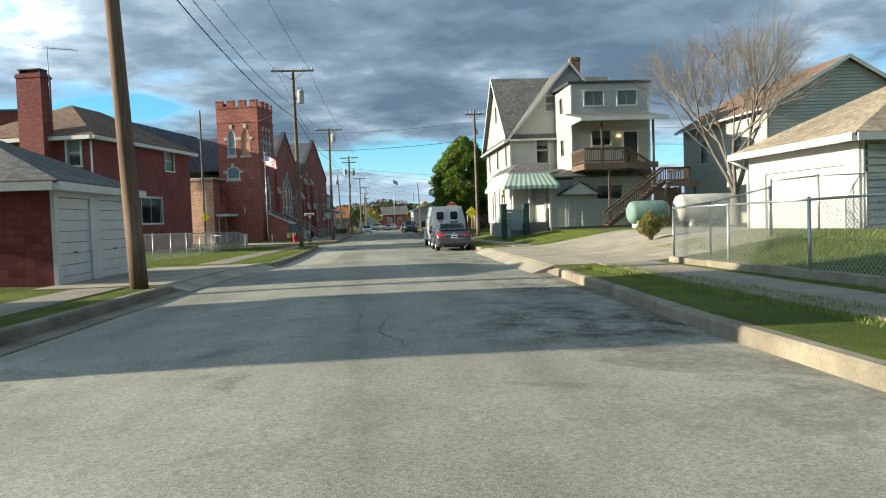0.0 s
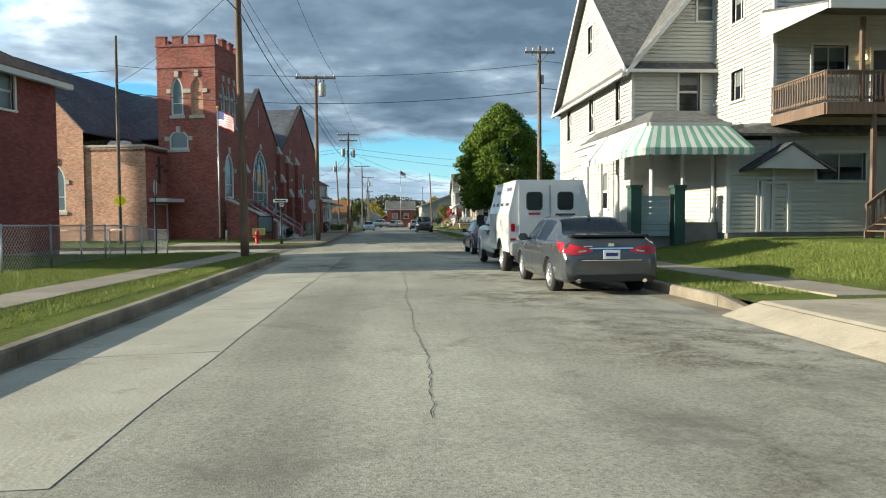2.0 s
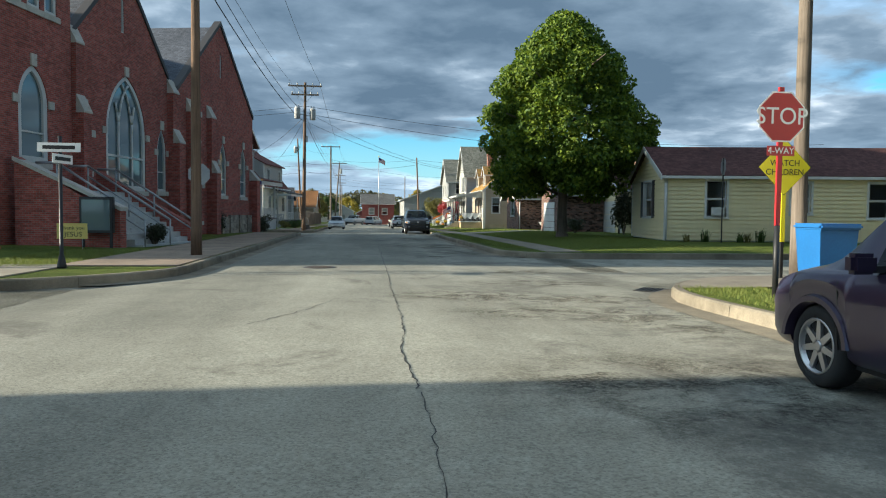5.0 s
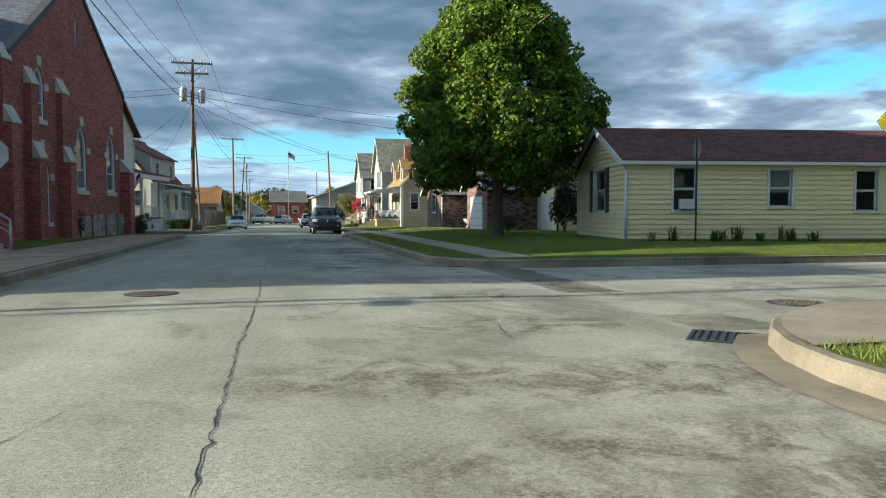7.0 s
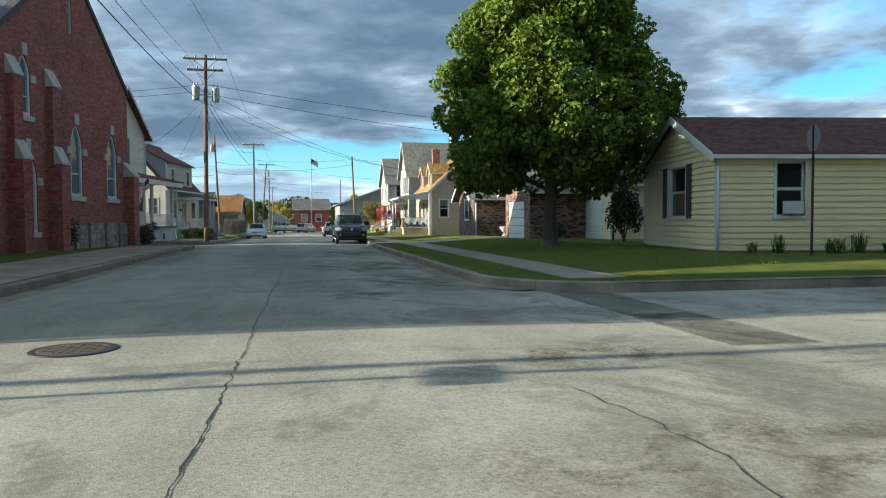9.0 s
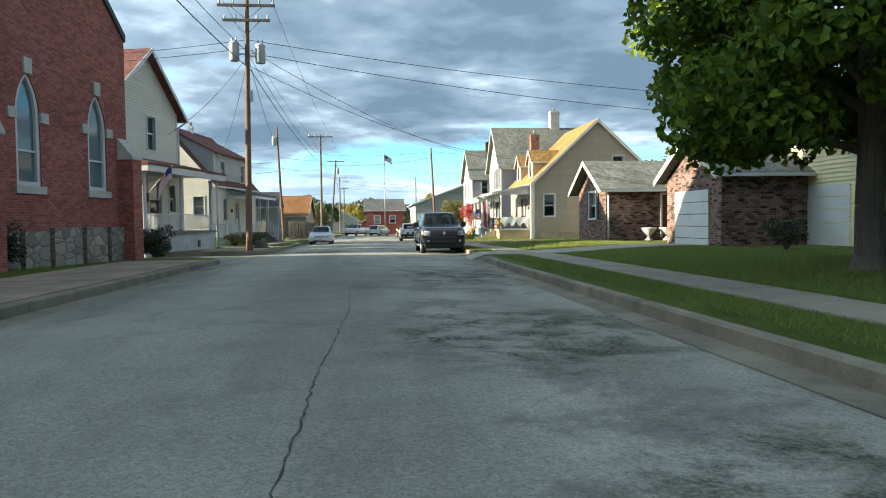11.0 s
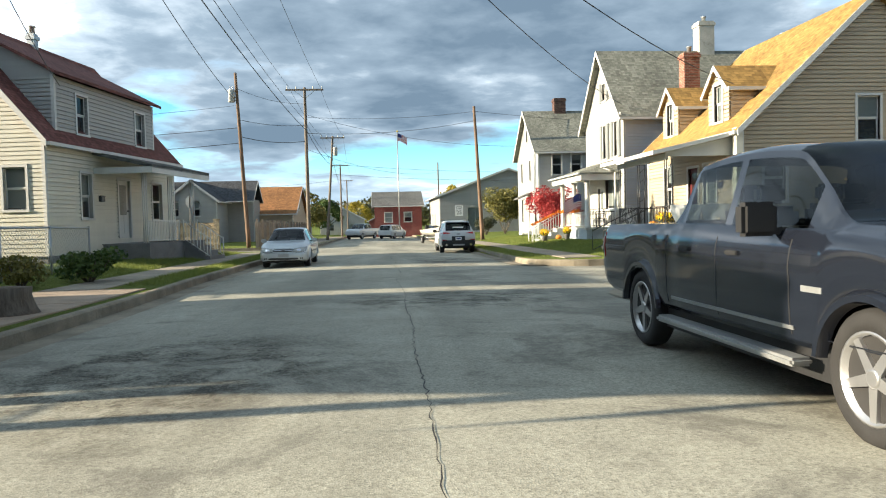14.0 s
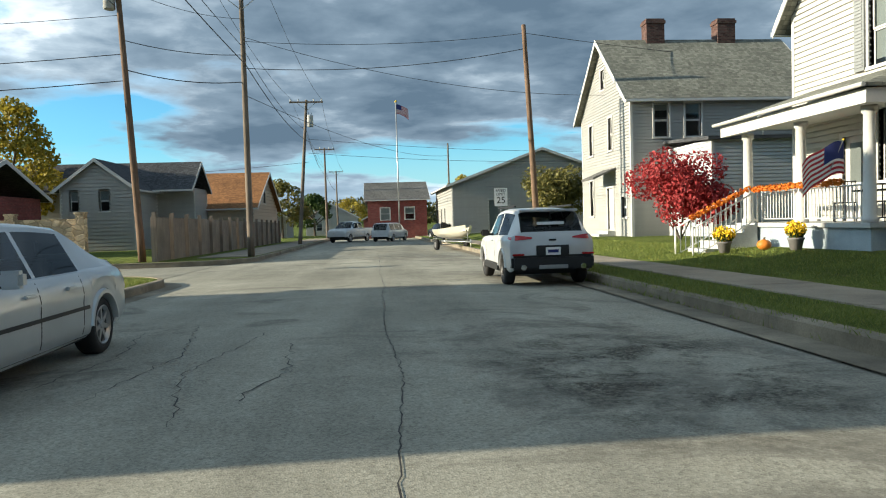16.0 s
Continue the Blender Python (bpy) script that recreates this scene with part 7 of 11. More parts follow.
# ---- buildings in the distance ----
far1 = in_world("hall", (14, 200, -1.4), "low white building with a wide grey roof and blue band", "building")
house_walls(far1, GREY_SIDING, 8.4, 26.0, 196.0, 214.0, -1.6, 3.8, {"S": [(3.5, 5.5, -0.8, 2.2, {"rows": 1, "cols": 2})], "W": [(2.0, 3.0, -0.4, 1.6, {}), (6.0, 7.0, -0.4, 1.6, {}), (10.0, 11.0, -0.4, 1.6, {})]}, {"S": (8.8, 7.0), "N": (8.8, 7.0)}, clap=0.3)
gable_roof(far1, GREY_SHINGLE, 8.4, 26.0, 196.0, 214.0, 3.8, 7.0, "y", 0.6)
bm = bmn()
box(bm, 8.33, 8.4, 196.0, 214.0, -1.5, -0.3)
part("blue_band", bm, paint("blue_paint", (0.05, 0.16, 0.36), 0.6), far1)
far2 = in_world("house", (3.5, 215, -1.5), "far red brick house with grey roof", "house")
house_walls(far2, HOUSE_BRICK, 0.0, 7.0, 212.0, 224.0, -1.9, 3.0, {"S": [(1.5, 2.6, 0.6, 2.0, {}), (4.4, 5.5, 0.6, 2.0, {})]}, {}, clap=0)
gable_roof(far2, GREY_SHINGLE, 0.0, 7.0, 212.0, 224.0, 3.0, 5.2, "x", 0.4)
far3 = in_world("garage", (-16, 200, -1.2), "wide garage with an orange shingle roof behind the fence", "garage")
house_walls(far3, TAN_SIDING, -20.2, -9.0, 186.0, 200.0, -1.5, 1.9, {"E": [(5.5, 6.6, 2.3, 3.5, {})]}, {"E": (7.0, 5.0), "W": (7.0, 5.0)}, clap=0.3)
gable_roof(far3, shingles("rust_shingles", (0.36, 0.165, 0.065)), -20.2, -9.0, 186.0, 200.0, 1.9, 5.0, "x", 0.5)
far4 = in_world("house", (-18, 180, -1.2), "grey house with dark metal roof beyond the fence", "house")
house_walls(far4, GREY_SIDING, -20.0, -15.3, 177.0, 182.0, -1.5, 3.2, {"S": [(0.6, 1.1, 1.6, 3.0, {}), (2.5, 3.1, 1.6, 3.0, {})]}, {"S": (2.0, 5.0)}, clap=0.25)
gable_roof(far4, DARK_SHINGLE, -20.0, -15.3, 177.0, 184.0, 3.2, 5.0, "y", 0.4)
house_walls(far4, GREY_SIDING, -27.0, -12.6, 182.1, 186.0, -1.5, 3.3, {}, {}, clap=0.25)
gable_roof(far4, DARK_SHINGLE, -27.0, -12.6, 180.5, 185.8, 3.3, 5.2, "x", 0.4)
far5 = in_world("house", (-26, 168, -1.0), "dark red house with white window frames behind the stone fence", "house")
house_walls(far5, HOUSE_BRICK, -31.0, -20.0, 164.0, 174.0, -1.2, 2.4, {"S": [(8.0, 9.6, 1.0, 2.4, {"rows": 1, "cols": 2})], "E": [(3.0, 4.2, 1.0, 2.4, {"rows": 1, "cols": 2})]}, {}, clap=0)
gable_roof(far5, DARK_SHINGLE, -31.0, -20.0, 164.0, 174.0, 2.4, 4.3, "x", 0.5)
for i, (x, y, w, d, h, hr, m1, m2, lb) in enumerate(((-16, 232, 9, 8, 3.2, 5.4, GREY_SIDING, GREY_SHINGLE, "small far grey house"), (17, 240, 10, 9, 3.6, 6.0, CREAM_SIDING, BROWN_SHINGLE, "small far cream house"), (-7, 262, 9, 9, 3.4, 5.8, WHITE_SIDING, DARK_SHINGLE, "small far white house"), (3.0, 275, 9, 9, 3.0, 5.2, HOUSE_BRICK, GREY_SHINGLE, "small far brick house"),
                                                     (-30, 250, 11, 9, 4.5, 7.4, GREY_SIDING, BROWN_SHINGLE, "far grey house with brown roof"), (28, 180, 10, 10, 5.0, 8.0, CREAM_SIDING, GREY_SHINGLE, "cream house behind the street"), (30, 128, 10, 11, 5.0, 8.0, GREY_SIDING, BROWN_SHINGLE, "grey house behind the street"), 
                                                     # hidden house, added only for the band of shade it throws on the
                                                     # road
                                                     (-27, 123.8, 9, 7.2, 5.8, 9.0, GREY_SIDING, GREY_SHINGLE, "grey house behind the street"))):
    hb = in_world("house", (x, y, gz(y)), lb, "house")
    house_walls(hb, m1, x - w / 2, x + w / 2, y - d / 2, y + d / 2, gz(y) - 0.2, gz(y) + h, {"S": [(w * 0.2, w * 0.2 + 1, gz(y) + 1.0, gz(y) + 2.3, {}), (w * 0.65, w * 0.65 + 1, gz(y) + 1.0, gz(y) + 2.3, {})]}, {"S": (w / 2, gz(y) + hr), "N": (w / 2, gz(y) + hr)}, clap=0.3 if m1 is not HOUSE_BRICK else 0)
    gable_roof(hb, m2, x - w / 2, x + w / 2, y - d / 2, y + d / 2, gz(y) + h, gz(y) + hr, "y", 0.4)


# ---- utility poles and wires ----
def catenary(a, b, sag, k=14):
    a, b = Vector(a), Vector(b)
    return [a.lerp(b, i / k) - Vector((0, 0, sag * 4 * (i / k) * (1 - i / k))) for i in range(k + 1)]


def wire(a, b, sag=0.6, r=0.012, label="black overhead cable between the poles"):
    bm = bmn()
    pts = catenary(a, b, sag)
    rings = []
    for i, p in enumerate(pts):
        d = (pts[min(i + 1, len(pts) - 1)] - pts[max(i - 1, 0)]).normalized()
        q = d.to_track_quat("Z", "Y")
        rings.append([bm.verts.new(p + q @ Vector((r * math.cos(t), r * math.sin(t), 0))) for t in (0, 1.257, 2.513, 3.77, 5.027)])
    for ra, rb in zip(rings, rings[1:]):
        for i in range(5):
            bm.faces.new((ra[i], ra[(i + 1) % 5], rb[(i + 1) % 5], rb[i])).smooth = True
    ob = part("overhead_cable", bm, CABLE)
    tagged(ob, label, "cable", "overhead cables")


def utility_pole(x, y, h, lean=(0.0, 0.0), arms=(), mat=None, cans=(), r=0.16, label="tall wooden utility pole", yaw=0.0, extra=()):
    """arms: (height, half length); cans: (height, offset along the arm)."""
    root = thing("utility_pole", (x, y, H(x, y) - 0.02), label, "utility pole", "utility poles")
    bm = bmn()
    k = 10
    for i in range(k):
        f0, f1 = i / k, (i + 1) / k
        tube(bm, (lean[0] * f0, lean[1] * f0, h * f0), (lean[0] * f1, lean[1] * f1, h * f1), r * (1 - 0.38 * f0), r * (1 - 0.38 * f1), 14, i in (0, k - 1))
    bmesh.ops.remove_doubles(bm, verts=bm.verts, dist=0.001)
    part("shaft", bm, mat or POLE_WOOD, root)
    for z, half in arms:
        f = z / h
        m = Matrix.Translation((lean[0] * f, lean[1] * f - 0.17, z)) @ Matrix.Rotation(yaw, 4, "Z")
        bm = bmn()
        box(bm, -half, half, -0.05, 0.05, -0.06, 0.06, m=m)
        arm = part("crossarm", bm, POLE_GREY, root)
        for u in (-half + 0.1, -half * 0.45, half * 0.45, half - 0.1):
            bm = bmn()
            lathe(bm, [(0.02, 0.06), (0.045, 0.1), (0.055, 0.16), (0.03, 0.2), (0.045, 0.22), (0.02, 0.27)], (0, 0, 0), 8)
            bm.transform(m @ Matrix.Translation((u, 0, 0)))
            part("insulator", bm, GREYSTONE, arm)
        for s in (-1, 1):
            bm = bmn()
            tube(bm, m @ Vector((s * half * 0.55, 0.03, -0.05)), m @ Vector((0, 0.1, -0.65)), 0.018, 0.018, 6)
            part("brace", bm, STEEL, arm)
    for z, dx, dy in cans:
        bm = bmn()
        f = z / h
        lathe(bm, [(0.2, 0.0), (0.235, 0.03), (0.24, 0.8), (0.25, 0.84), (0.2, 0.9), (0.1, 0.94)], (lean[0] * f + dx, lean[1] * f + dy, z), 16)
        can = part("transformer", bm, GREYSTONE, root, "grey cylindrical transformer")
        bm = bmn()
        for s in (-0.1, 0.1):
            lathe(bm, [(0.04, 0.9), (0.05, 0.98), (0.03, 1.0), (0.05, 1.05), (0.02, 1.15)], (lean[0] * f + dx + s, lean[1] * f + dy, z), 8)
        box(bm, lean[0] * f + min(0, dx), lean[0] * f + max(0, dx), lean[1] * f + dy - 0.03, lean[1] * f + dy + 0.03, z + 0.3, z + 0.38)
        pieces("bushing", bm, STEEL, can)
    for z in extra:
        bm = bmn()
        f = z / h
        box(bm, lean[0] * f + 0.1, lean[0] * f + 0.26, lean[1] * f - 0.1, lean[1] * f + 0.06, z, z + 0.5)
        part("junction_box", bm, STEEL, root)
    return root


utility_pole(-5.36, 16.1, 11.4, (-0.46, 0.0), [(11.1, 1.2)], r=0.19, label="tall brown wooden utility pole beside the garage apron")
utility_pole(-5.72, 50.65, 12.3, (-0.1, 0), [(12.2, 1.45)], cans=((10.0, 0.45, 0),), label="tall weathered wooden utility pole at the street corner")
utility_pole(-16.6, 68.5, 12.6, (0.05, 0), [], POLE_GREY, r=0.12, label="thin pale wooden pole in front of the church wing")
utility_pole(-5.1, 73.2, 11.3, (0.0, 0.1), [(11.1, 1.35)], cans=((9.9, 0.42, 0),), label="dark wooden utility pole on the church pavement")
utility_pole(-4.97, 111.0, 12.0, (0.12, 0.1), [(11.7, 1.35), (11.0, 1.1)], cans=((9.1, -0.6, 0), (9.0, 0.62, 0)), label="wooden utility pole with twin arms and two transformers", extra=(7.2,))
utility_pole(-8.95, 158.0, 12.6, (-0.55, 0), [], cans=((10.5, -0.4, 0),), label="leaning wooden pole with a transformer by the fence")
utility_pole(-4.8, 160.0, 11.9, (0.0, 0), [(11.7, 1.4)], POLE_GREY, label="grey wooden utility pole by the plank fence")
utility_pole(-5.1, 184.0, 11.3, (0.9, 0), [(11.1, 1.3)], POLE_GREY, cans=((9.2, 0.4, 0),), label="leaning far utility pole with crossarm")
utility_pole(8.45, 160.0, 10.3, (-0.45, 0), [], label="reddish bare wooden pole beside the pavement")
utility_pole(8.7, 65.6, 11.6, (0.0, 0.0), [(11.2, 0.9)], POLE_GREY, cans=(), label="pale wooden utility pole at the crossing corner", extra=(9.4,))
utility_pole(-5.0, 215.0, 11.0, (0, 0), [(10.8, 1.2)], POLE_GREY, label="far utility pole with crossarm")
utility_pole(-5.5, 250.0, 11.0, (0, 0), [(10.8, 1.2)], POLE_GREY, label="far utility pole with crossarm")
utility_pole(9.0, 205.0, 10.0, (0, 0), [], POLE_GREY, label="far bare wooden pole", r=0.13)
utility_pole(-6.0, -26.0, 11.0, (0, 0), [(10.8, 1.2)], POLE_WOOD, label="wooden utility pole farther back along the street")
line = [(-6.0, -26.0, 11.0), (-5.82, 16.1, 11.3), (-5.8, 50.65, 11.75), (-5.1, 73.3, 10.75), (-4.85, 111.1, 11.2), (-4.8, 160.0, 10.75), (-4.2, 184.0, 10.0), (-5.0, 215.0, 9.4), (-5.5, 250.0, 9.2)]
for a, b in zip(line, line[1:]):
    for dx in (-1.15, 1.15):
        wire((a[0] + dx, a[1] - 0.17, a[2] + 0.1), (b[0] + dx, b[1] - 0.17, b[2] + 0.1), 0.5, 0.011)
    wire((a[0] + 0.1, a[1], a[2] - 3.2), (b[0] + 0.1, b[1], b[2] - 3.2), 0.55, 0.02, "thick black telephone cable along the poles")
    wire((a[0] - 0.1, a[1], a[2] - 2.3), (b[0] - 0.1, b[1], b[2] - 2.3), 0.6, 0.014)
for a, b, s, r in (((-16.55, 68.5, 10.3), (8.7, 65.6, 10.0), 0.7, 0.014), ((-16.55, 68.5, 8.7), (8.7, 65.6, 8.4), 0.7, 0.02), ((-5.75, 50.65, 9.6), (-16.55, 68.5, 9.2), 0.3, 0.014), ((-16.55, 68.5, 10.0), (-50, 66, 10.0), 0.8, 0.014), ((-16.55, 68.5, 8.4), (-50, 66, 8.6), 0.8, 0.02),
                   ((8.7, 65.6, 10.2), (55, 69, 10.0), 1.0, 0.014), ((8.7, 65.6, 8.6), (55, 69, 8.5), 1.0, 0.02),
                   ((-4.88, 111.1, 8.6), (-10.3, 117.0, 5.6), 0.4, 0.012), ((-4.88, 111.1, 9.0), (13.2, 141.0, 6.2), 1.0, 0.014), ((-4.88, 111.1, 8.2), (13.3, 130.0, 5.2), 0.9, 0.014), ((-4.88, 111.1, 9.4), (45, 118.0, 8.0), 1.2, 0.016), ((-4.88, 111.1, 8.8), (45, 120.0, 7.0), 1.3, 0.016),
                   ((-4.88, 111.1, 8.4), (-10.4, 131.0, 5.5), 0.6, 0.012), ((-4.88, 111.1, 8.8), (-9.5, 158.0, 9.5), 0.7, 0.016), ((-4.88, 111.1, 9.4), (-30.0, 112.0, 9.0), 0.8, 0.014), ((-4.88, 111.1, 9.0), (-30.0, 111.0, 8.5), 0.8, 0.014),
                   ((-9.4, 158.0, 8.2), (-4.8, 160.0, 8.0), 0.2, 0.018), ((-9.4, 158.0, 7.0), (-4.8, 160.0, 6.8), 0.25, 0.022), ((-9.4, 158.0, 10.4), (-4.8, 160.0, 9.6), 0.3, 0.012), ((-9.4, 158.0, 7.6), (-50, 156.0, 7.6), 1.0, 0.018), ((-9.4, 158.0, 6.5), (-50, 155.0, 6.5), 1.0, 0.02), ((-9.4, 158, 9.2), (-50, 150, 8.0), 1.2, 0.012),
                   ((-4.8, 160.0, 8.6), (8.05, 160.0, 8.9), 0.3, 0.012), ((-4.8, 160.0, 7.4), (8.1, 160.0, 8.2), 0.4, 0.016), ((-4.8, 160.0, 8.8), (13.0, 163.0, 6.5), 0.7, 0.012), ((8.05, 160.0, 8.9), (45, 170.0, 9.5), 0.8, 0.014), ((-4.8, 160.0, 6.2), (9.0, 205.0, 7.4), 0.9, 0.014), ((-4.2, 184.0, 7.0), (40, 196.0, 7.2), 0.9, 0.014), ((-4.2, 184.0, 5.9), (40, 194.0, 6.3), 0.9, 0.014), ((-4.2, 184.0, 5.2), (-40, 186.0, 5.6), 0.9, 0.014)):
    wire(a, b, s, r)


# ---- signs and street furniture ----
def letters(text, size, mat, parent, m, name="lettering", depth=0.002):
    cu = bpy.data.curves.new(name, "FONT")
    cu.body, cu.size, cu.align_x, cu.align_y, cu.extrude = text, size, "CENTER", "CENTER", depth
    tmp = bpy.data.objects.new(name, cu)
    scene.collection.objects.link(tmp)
    me = bpy.data.meshes.new_from_object(tmp.evaluated_get(bpy.context.evaluated_depsgraph_get()))
    bpy.data.objects.remove(tmp)
    me.materials.clear()
    me.materials.append(mat)
    ob = new(name, me)
    ob.parent = parent
    ob.matrix_basis = m
    return ob


STAND = Matrix.Rotation(math.pi / 2, 4, "X")


def plate(outline, th=0.004):
    bm = bmn()
    prism(bm, outline, 0, th, (0, 0, 0), (1, 0, 0), (0, -1, 0))
    return bm


def ngon(r, k, start):
    return [(r * math.cos(start + 2 * math.pi * i / k), r * math.sin(start + 2 * math.pi * i / k)) for i in range(k)]


def shift(pts, dz, dx=0.0):
    return [(p + dx, q + dz) for p, q in pts]


stop = thing("stop_sign", (6.0, 61.95, H(6.0, 61.95)), "red octagonal stop sign with white letters on a post", "stop sign", turn=3)
bm = bmn()
tube(bm, (0, 0.03, 0), (0, 0.03, 1.1), 0.045, 0.045, 8)
part("post_sleeve", bm, BLACK, stop)
bm = bmn()
box(bm, -0.04, 0.04, 0.01, 0.05, 1.1, 3.2)
part("post", bm, SIGN_RED, stop)
part("octagon_border", plate(shift(ngon(0.41, 8, math.pi / 8), 2.75)), SIGN_WHITE, stop)
bm = plate(shift(ngon(0.385, 8, math.pi / 8), 2.75))
bm.transform(Matrix.Translation((0, -0.003, 0)))
part("octagon", bm, SIGN_RED, stop)
letters("STOP", 0.36, SIGN_WHITE, stop, Matrix.Translation((0, -0.009, 2.75)) @ STAND)
bm = plate([(-0.23, 2.16), (0.23, 2.16), (0.23, 2.31), (-0.23, 2.31)])
part("sub_plate", bm, SIGN_RED, stop)
letters("4-WAY", 0.14, SIGN_WHITE, stop, Matrix.Translation((0, -0.007, 2.235)) @ STAND)

watch = thing("warning_sign", (8.1, 65.2, H(8.1, 65.2)), "yellow diamond warning sign on a black and yellow post", "road sign", turn=0)
bm = bmn()
box(bm, -0.03, 0.03, 0.0, 0.04, 0, 0.75)
part("post_foot", bm, BLACK, watch)
bm = bmn()
box(bm, -0.045, 0.045, 0.0, 0.03, 0.75, 1.9)
part("post", bm, SIGN_YELLOW, watch)
part("diamond_border", plate(shift(ngon(0.56, 4, 0), 2.25)), BLACK, watch)
bm = plate(shift(ngon(0.55, 4, 0), 2.25))
bm.transform(Matrix.Translation((0, -0.003, 0)))
part("diamond", bm, SIGN_YELLOW, watch)
letters("WATCH", 0.17, BLACK, watch, Matrix.Translation((0, -0.009, 2.33)) @ STAND)
letters("CHILDREN", 0.17, BLACK, watch, Matrix.Translation((0, -0.009, 2.15)) @ STAND)


def back_sign(x, y, h, turn, label, shape="oct", cat="stop sign", mat=None, r=0.38):
    s = thing("road_sign", (x, y, H(x, y)), label, cat, turn=turn)
    bm = bmn()
    box(bm, -0.035, 0.035, -0.02, 0.02, 0, h)
    part("post", bm, STEEL if mat is None else mat, s)
    pts = shift(ngon(r, 8, math.pi / 8), h - 0.35) if shape == "oct" else shift(ngon(r, 4, 0), h - 0.35)
    bm = plate(pts)
    part("sign_plate", bm, STEEL if shape == "oct" else SIGN_YELLOW, s)
    return s


back_sign(14.4, 79.6, 3.5, 78, "grey back of a stop sign on a steel post", mat=IRON)
back_sign(-10.4, 55.4, 3.2, 95, "grey back of a stop sign beside the fence", mat=IRON)
back_sign(-5.75, 76.6, 2.9, 180, "grey back of a stop sign beside the church pole")
back_sign(-10.99, 150.0, 3.55, 62, "grey back of a stop sign at the side street", mat=IRON)
back_sign(-16.45, 68.2, 3.0, 0, "yellow diamond sign on the thin pole", "dia", "road sign", IRON, 0.42)

limit = thing("speed_limit_sign", (6.55, 159.0, H(6.55, 159)), "white speed limit sign with black figures on a steel post", "speed limit sign")
bm = bmn()
box(bm, -0.03, 0.03, 0.0, 0.03, 0, 2.75)
part("post", bm, STEEL, limit)
part("sign_plate", plate([(-0.3, 1.95), (0.3, 1.95), (0.3, 2.75), (-0.3, 2.75)]), SIGN_WHITE, limit)
letters("SPEED", 0.17, BLACK, limit, Matrix.Translation((0, -0.007, 2.64)) @ STAND)
letters("LIMIT", 0.17, BLACK, limit, Matrix.Translation((0, -0.007, 2.48)) @ STAND)
letters("25", 0.42, BLACK, limit, Matrix.Translation((0, -0.007, 2.2)) @ STAND)

name_sign = thing("street_name_sign", (-6.9, 68.3, H(-6.9, 68.3)), "black post with white street name plates", "street sign")
bm = bmn()
lathe(bm, [(0.1, 0), (0.1, 0.05), (0.06, 0.25), (0.04, 0.3), (0.04, 2.9)], sides=12)
part("post", bm, IRON, name_sign)
for z, w, tz in ((2.55, 0.45, 0.0), (2.3, 0.38, 1.4)):
    bm = plate([(-w, z), (w, z), (w, z + 0.2), (-w, z + 0.2)], 0.01)
    bm.transform(Matrix.Rotation(tz, 4, "Z") @ Matrix.Translation((0, -0.05, 0)))
    pl = part("name_plate", bm, SIGN_WHITE, name_sign)
    bm = plate([(-w * 0.75, z + 0.06), (w * 0.75, z + 0.06), (w * 0.75, z + 0.14), (-w * 0.75, z + 0.14)], 0.004)
    bm.transform(Matrix.Rotation(tz, 4, "Z") @ Matrix.Translation((0, -0.063, 0)))
    part("lettering_bar", bm, BLACK, pl)

hydrant = thing("fire_hydrant", (-8.35, 68.2, H(-8.35, 68.2)), "red fire hydrant on the grass by the church", "fire hydrant")
bm = bmn()
lathe(bm, [(0.17, 0), (0.17, 0.06), (0.12, 0.08), (0.11, 0.55), (0.15, 0.57), (0.15, 0.62), (0.13, 0.66), (0.1, 0.78), (0.04, 0.84), (0.03, 0.9)], sides=16)
part("barrel", bm, SIGN_RED, hydrant)
for a in ((1, 0), (-1, 0), (0, -1)):
    bm = bmn()
    tube(bm, (a[0] * 0.08, a[1] * 0.08, 0.45), (a[0] * 0.2, a[1] * 0.2, 0.45), 0.065, 0.065, 10)
    part("outlet", bm, SIGN_RED, hydrant)

BLUE_BIN = paint("blue_plastic", (0.015, 0.13, 0.36), 0.5)
mailbin = thing("litter_bin", (6.55, 61.6, H(6.55, 61.6)), "blue plastic wheeled bin on the corner grass", "bin")
bm = bmn()
vs = box(bm, -0.3, 0.3, -0.3, 0.3, 0.05, 1.05)
for v in vs:
    if v.co.z < 0.5:
        v.co.x *= 0.8
        v.co.y *= 0.8
part("body", bm, BLUE_BIN, mailbin)
bm = bmn()
box(bm, -0.34, 0.34, -0.36, 0.32, 1.05, 1.14)
bmesh.ops.bevel(bm, geom=bm.edges[:], offset=0.03, segments=2, affect="EDGES")
part("lid", bm, BLUE_BIN, mailbin)

jesus = thing("yard_sign", (-9.6, 76.0, H(-9.6, 76)), "yellow hand-lettered yard sign by the church wall", "yard sign", turn=10)
part("board", plate([(-0.45, 0.35), (0.45, 0.35), (0.45, 0.85), (-0.45, 0.85)], 0.01), paint("pale_yellow_board", (0.82, 0.66, 0.2), 0.6), jesus)
letters("thank you", 0.17, BLACK, jesus, Matrix.Translation((0.03, -0.014, 0.7)) @ STAND)
letters("JESUS", 0.22, BLACK, jesus, Matrix.Translation((0.03, -0.014, 0.49)) @ STAND)
bm = bmn()
for x in (-0.3, 0.3):
    tube(bm, (x, 0.01, 0), (x, 0.01, 0.4), 0.008, 0.008, 5)
part("wire_leg", bm, STEEL, jesus)


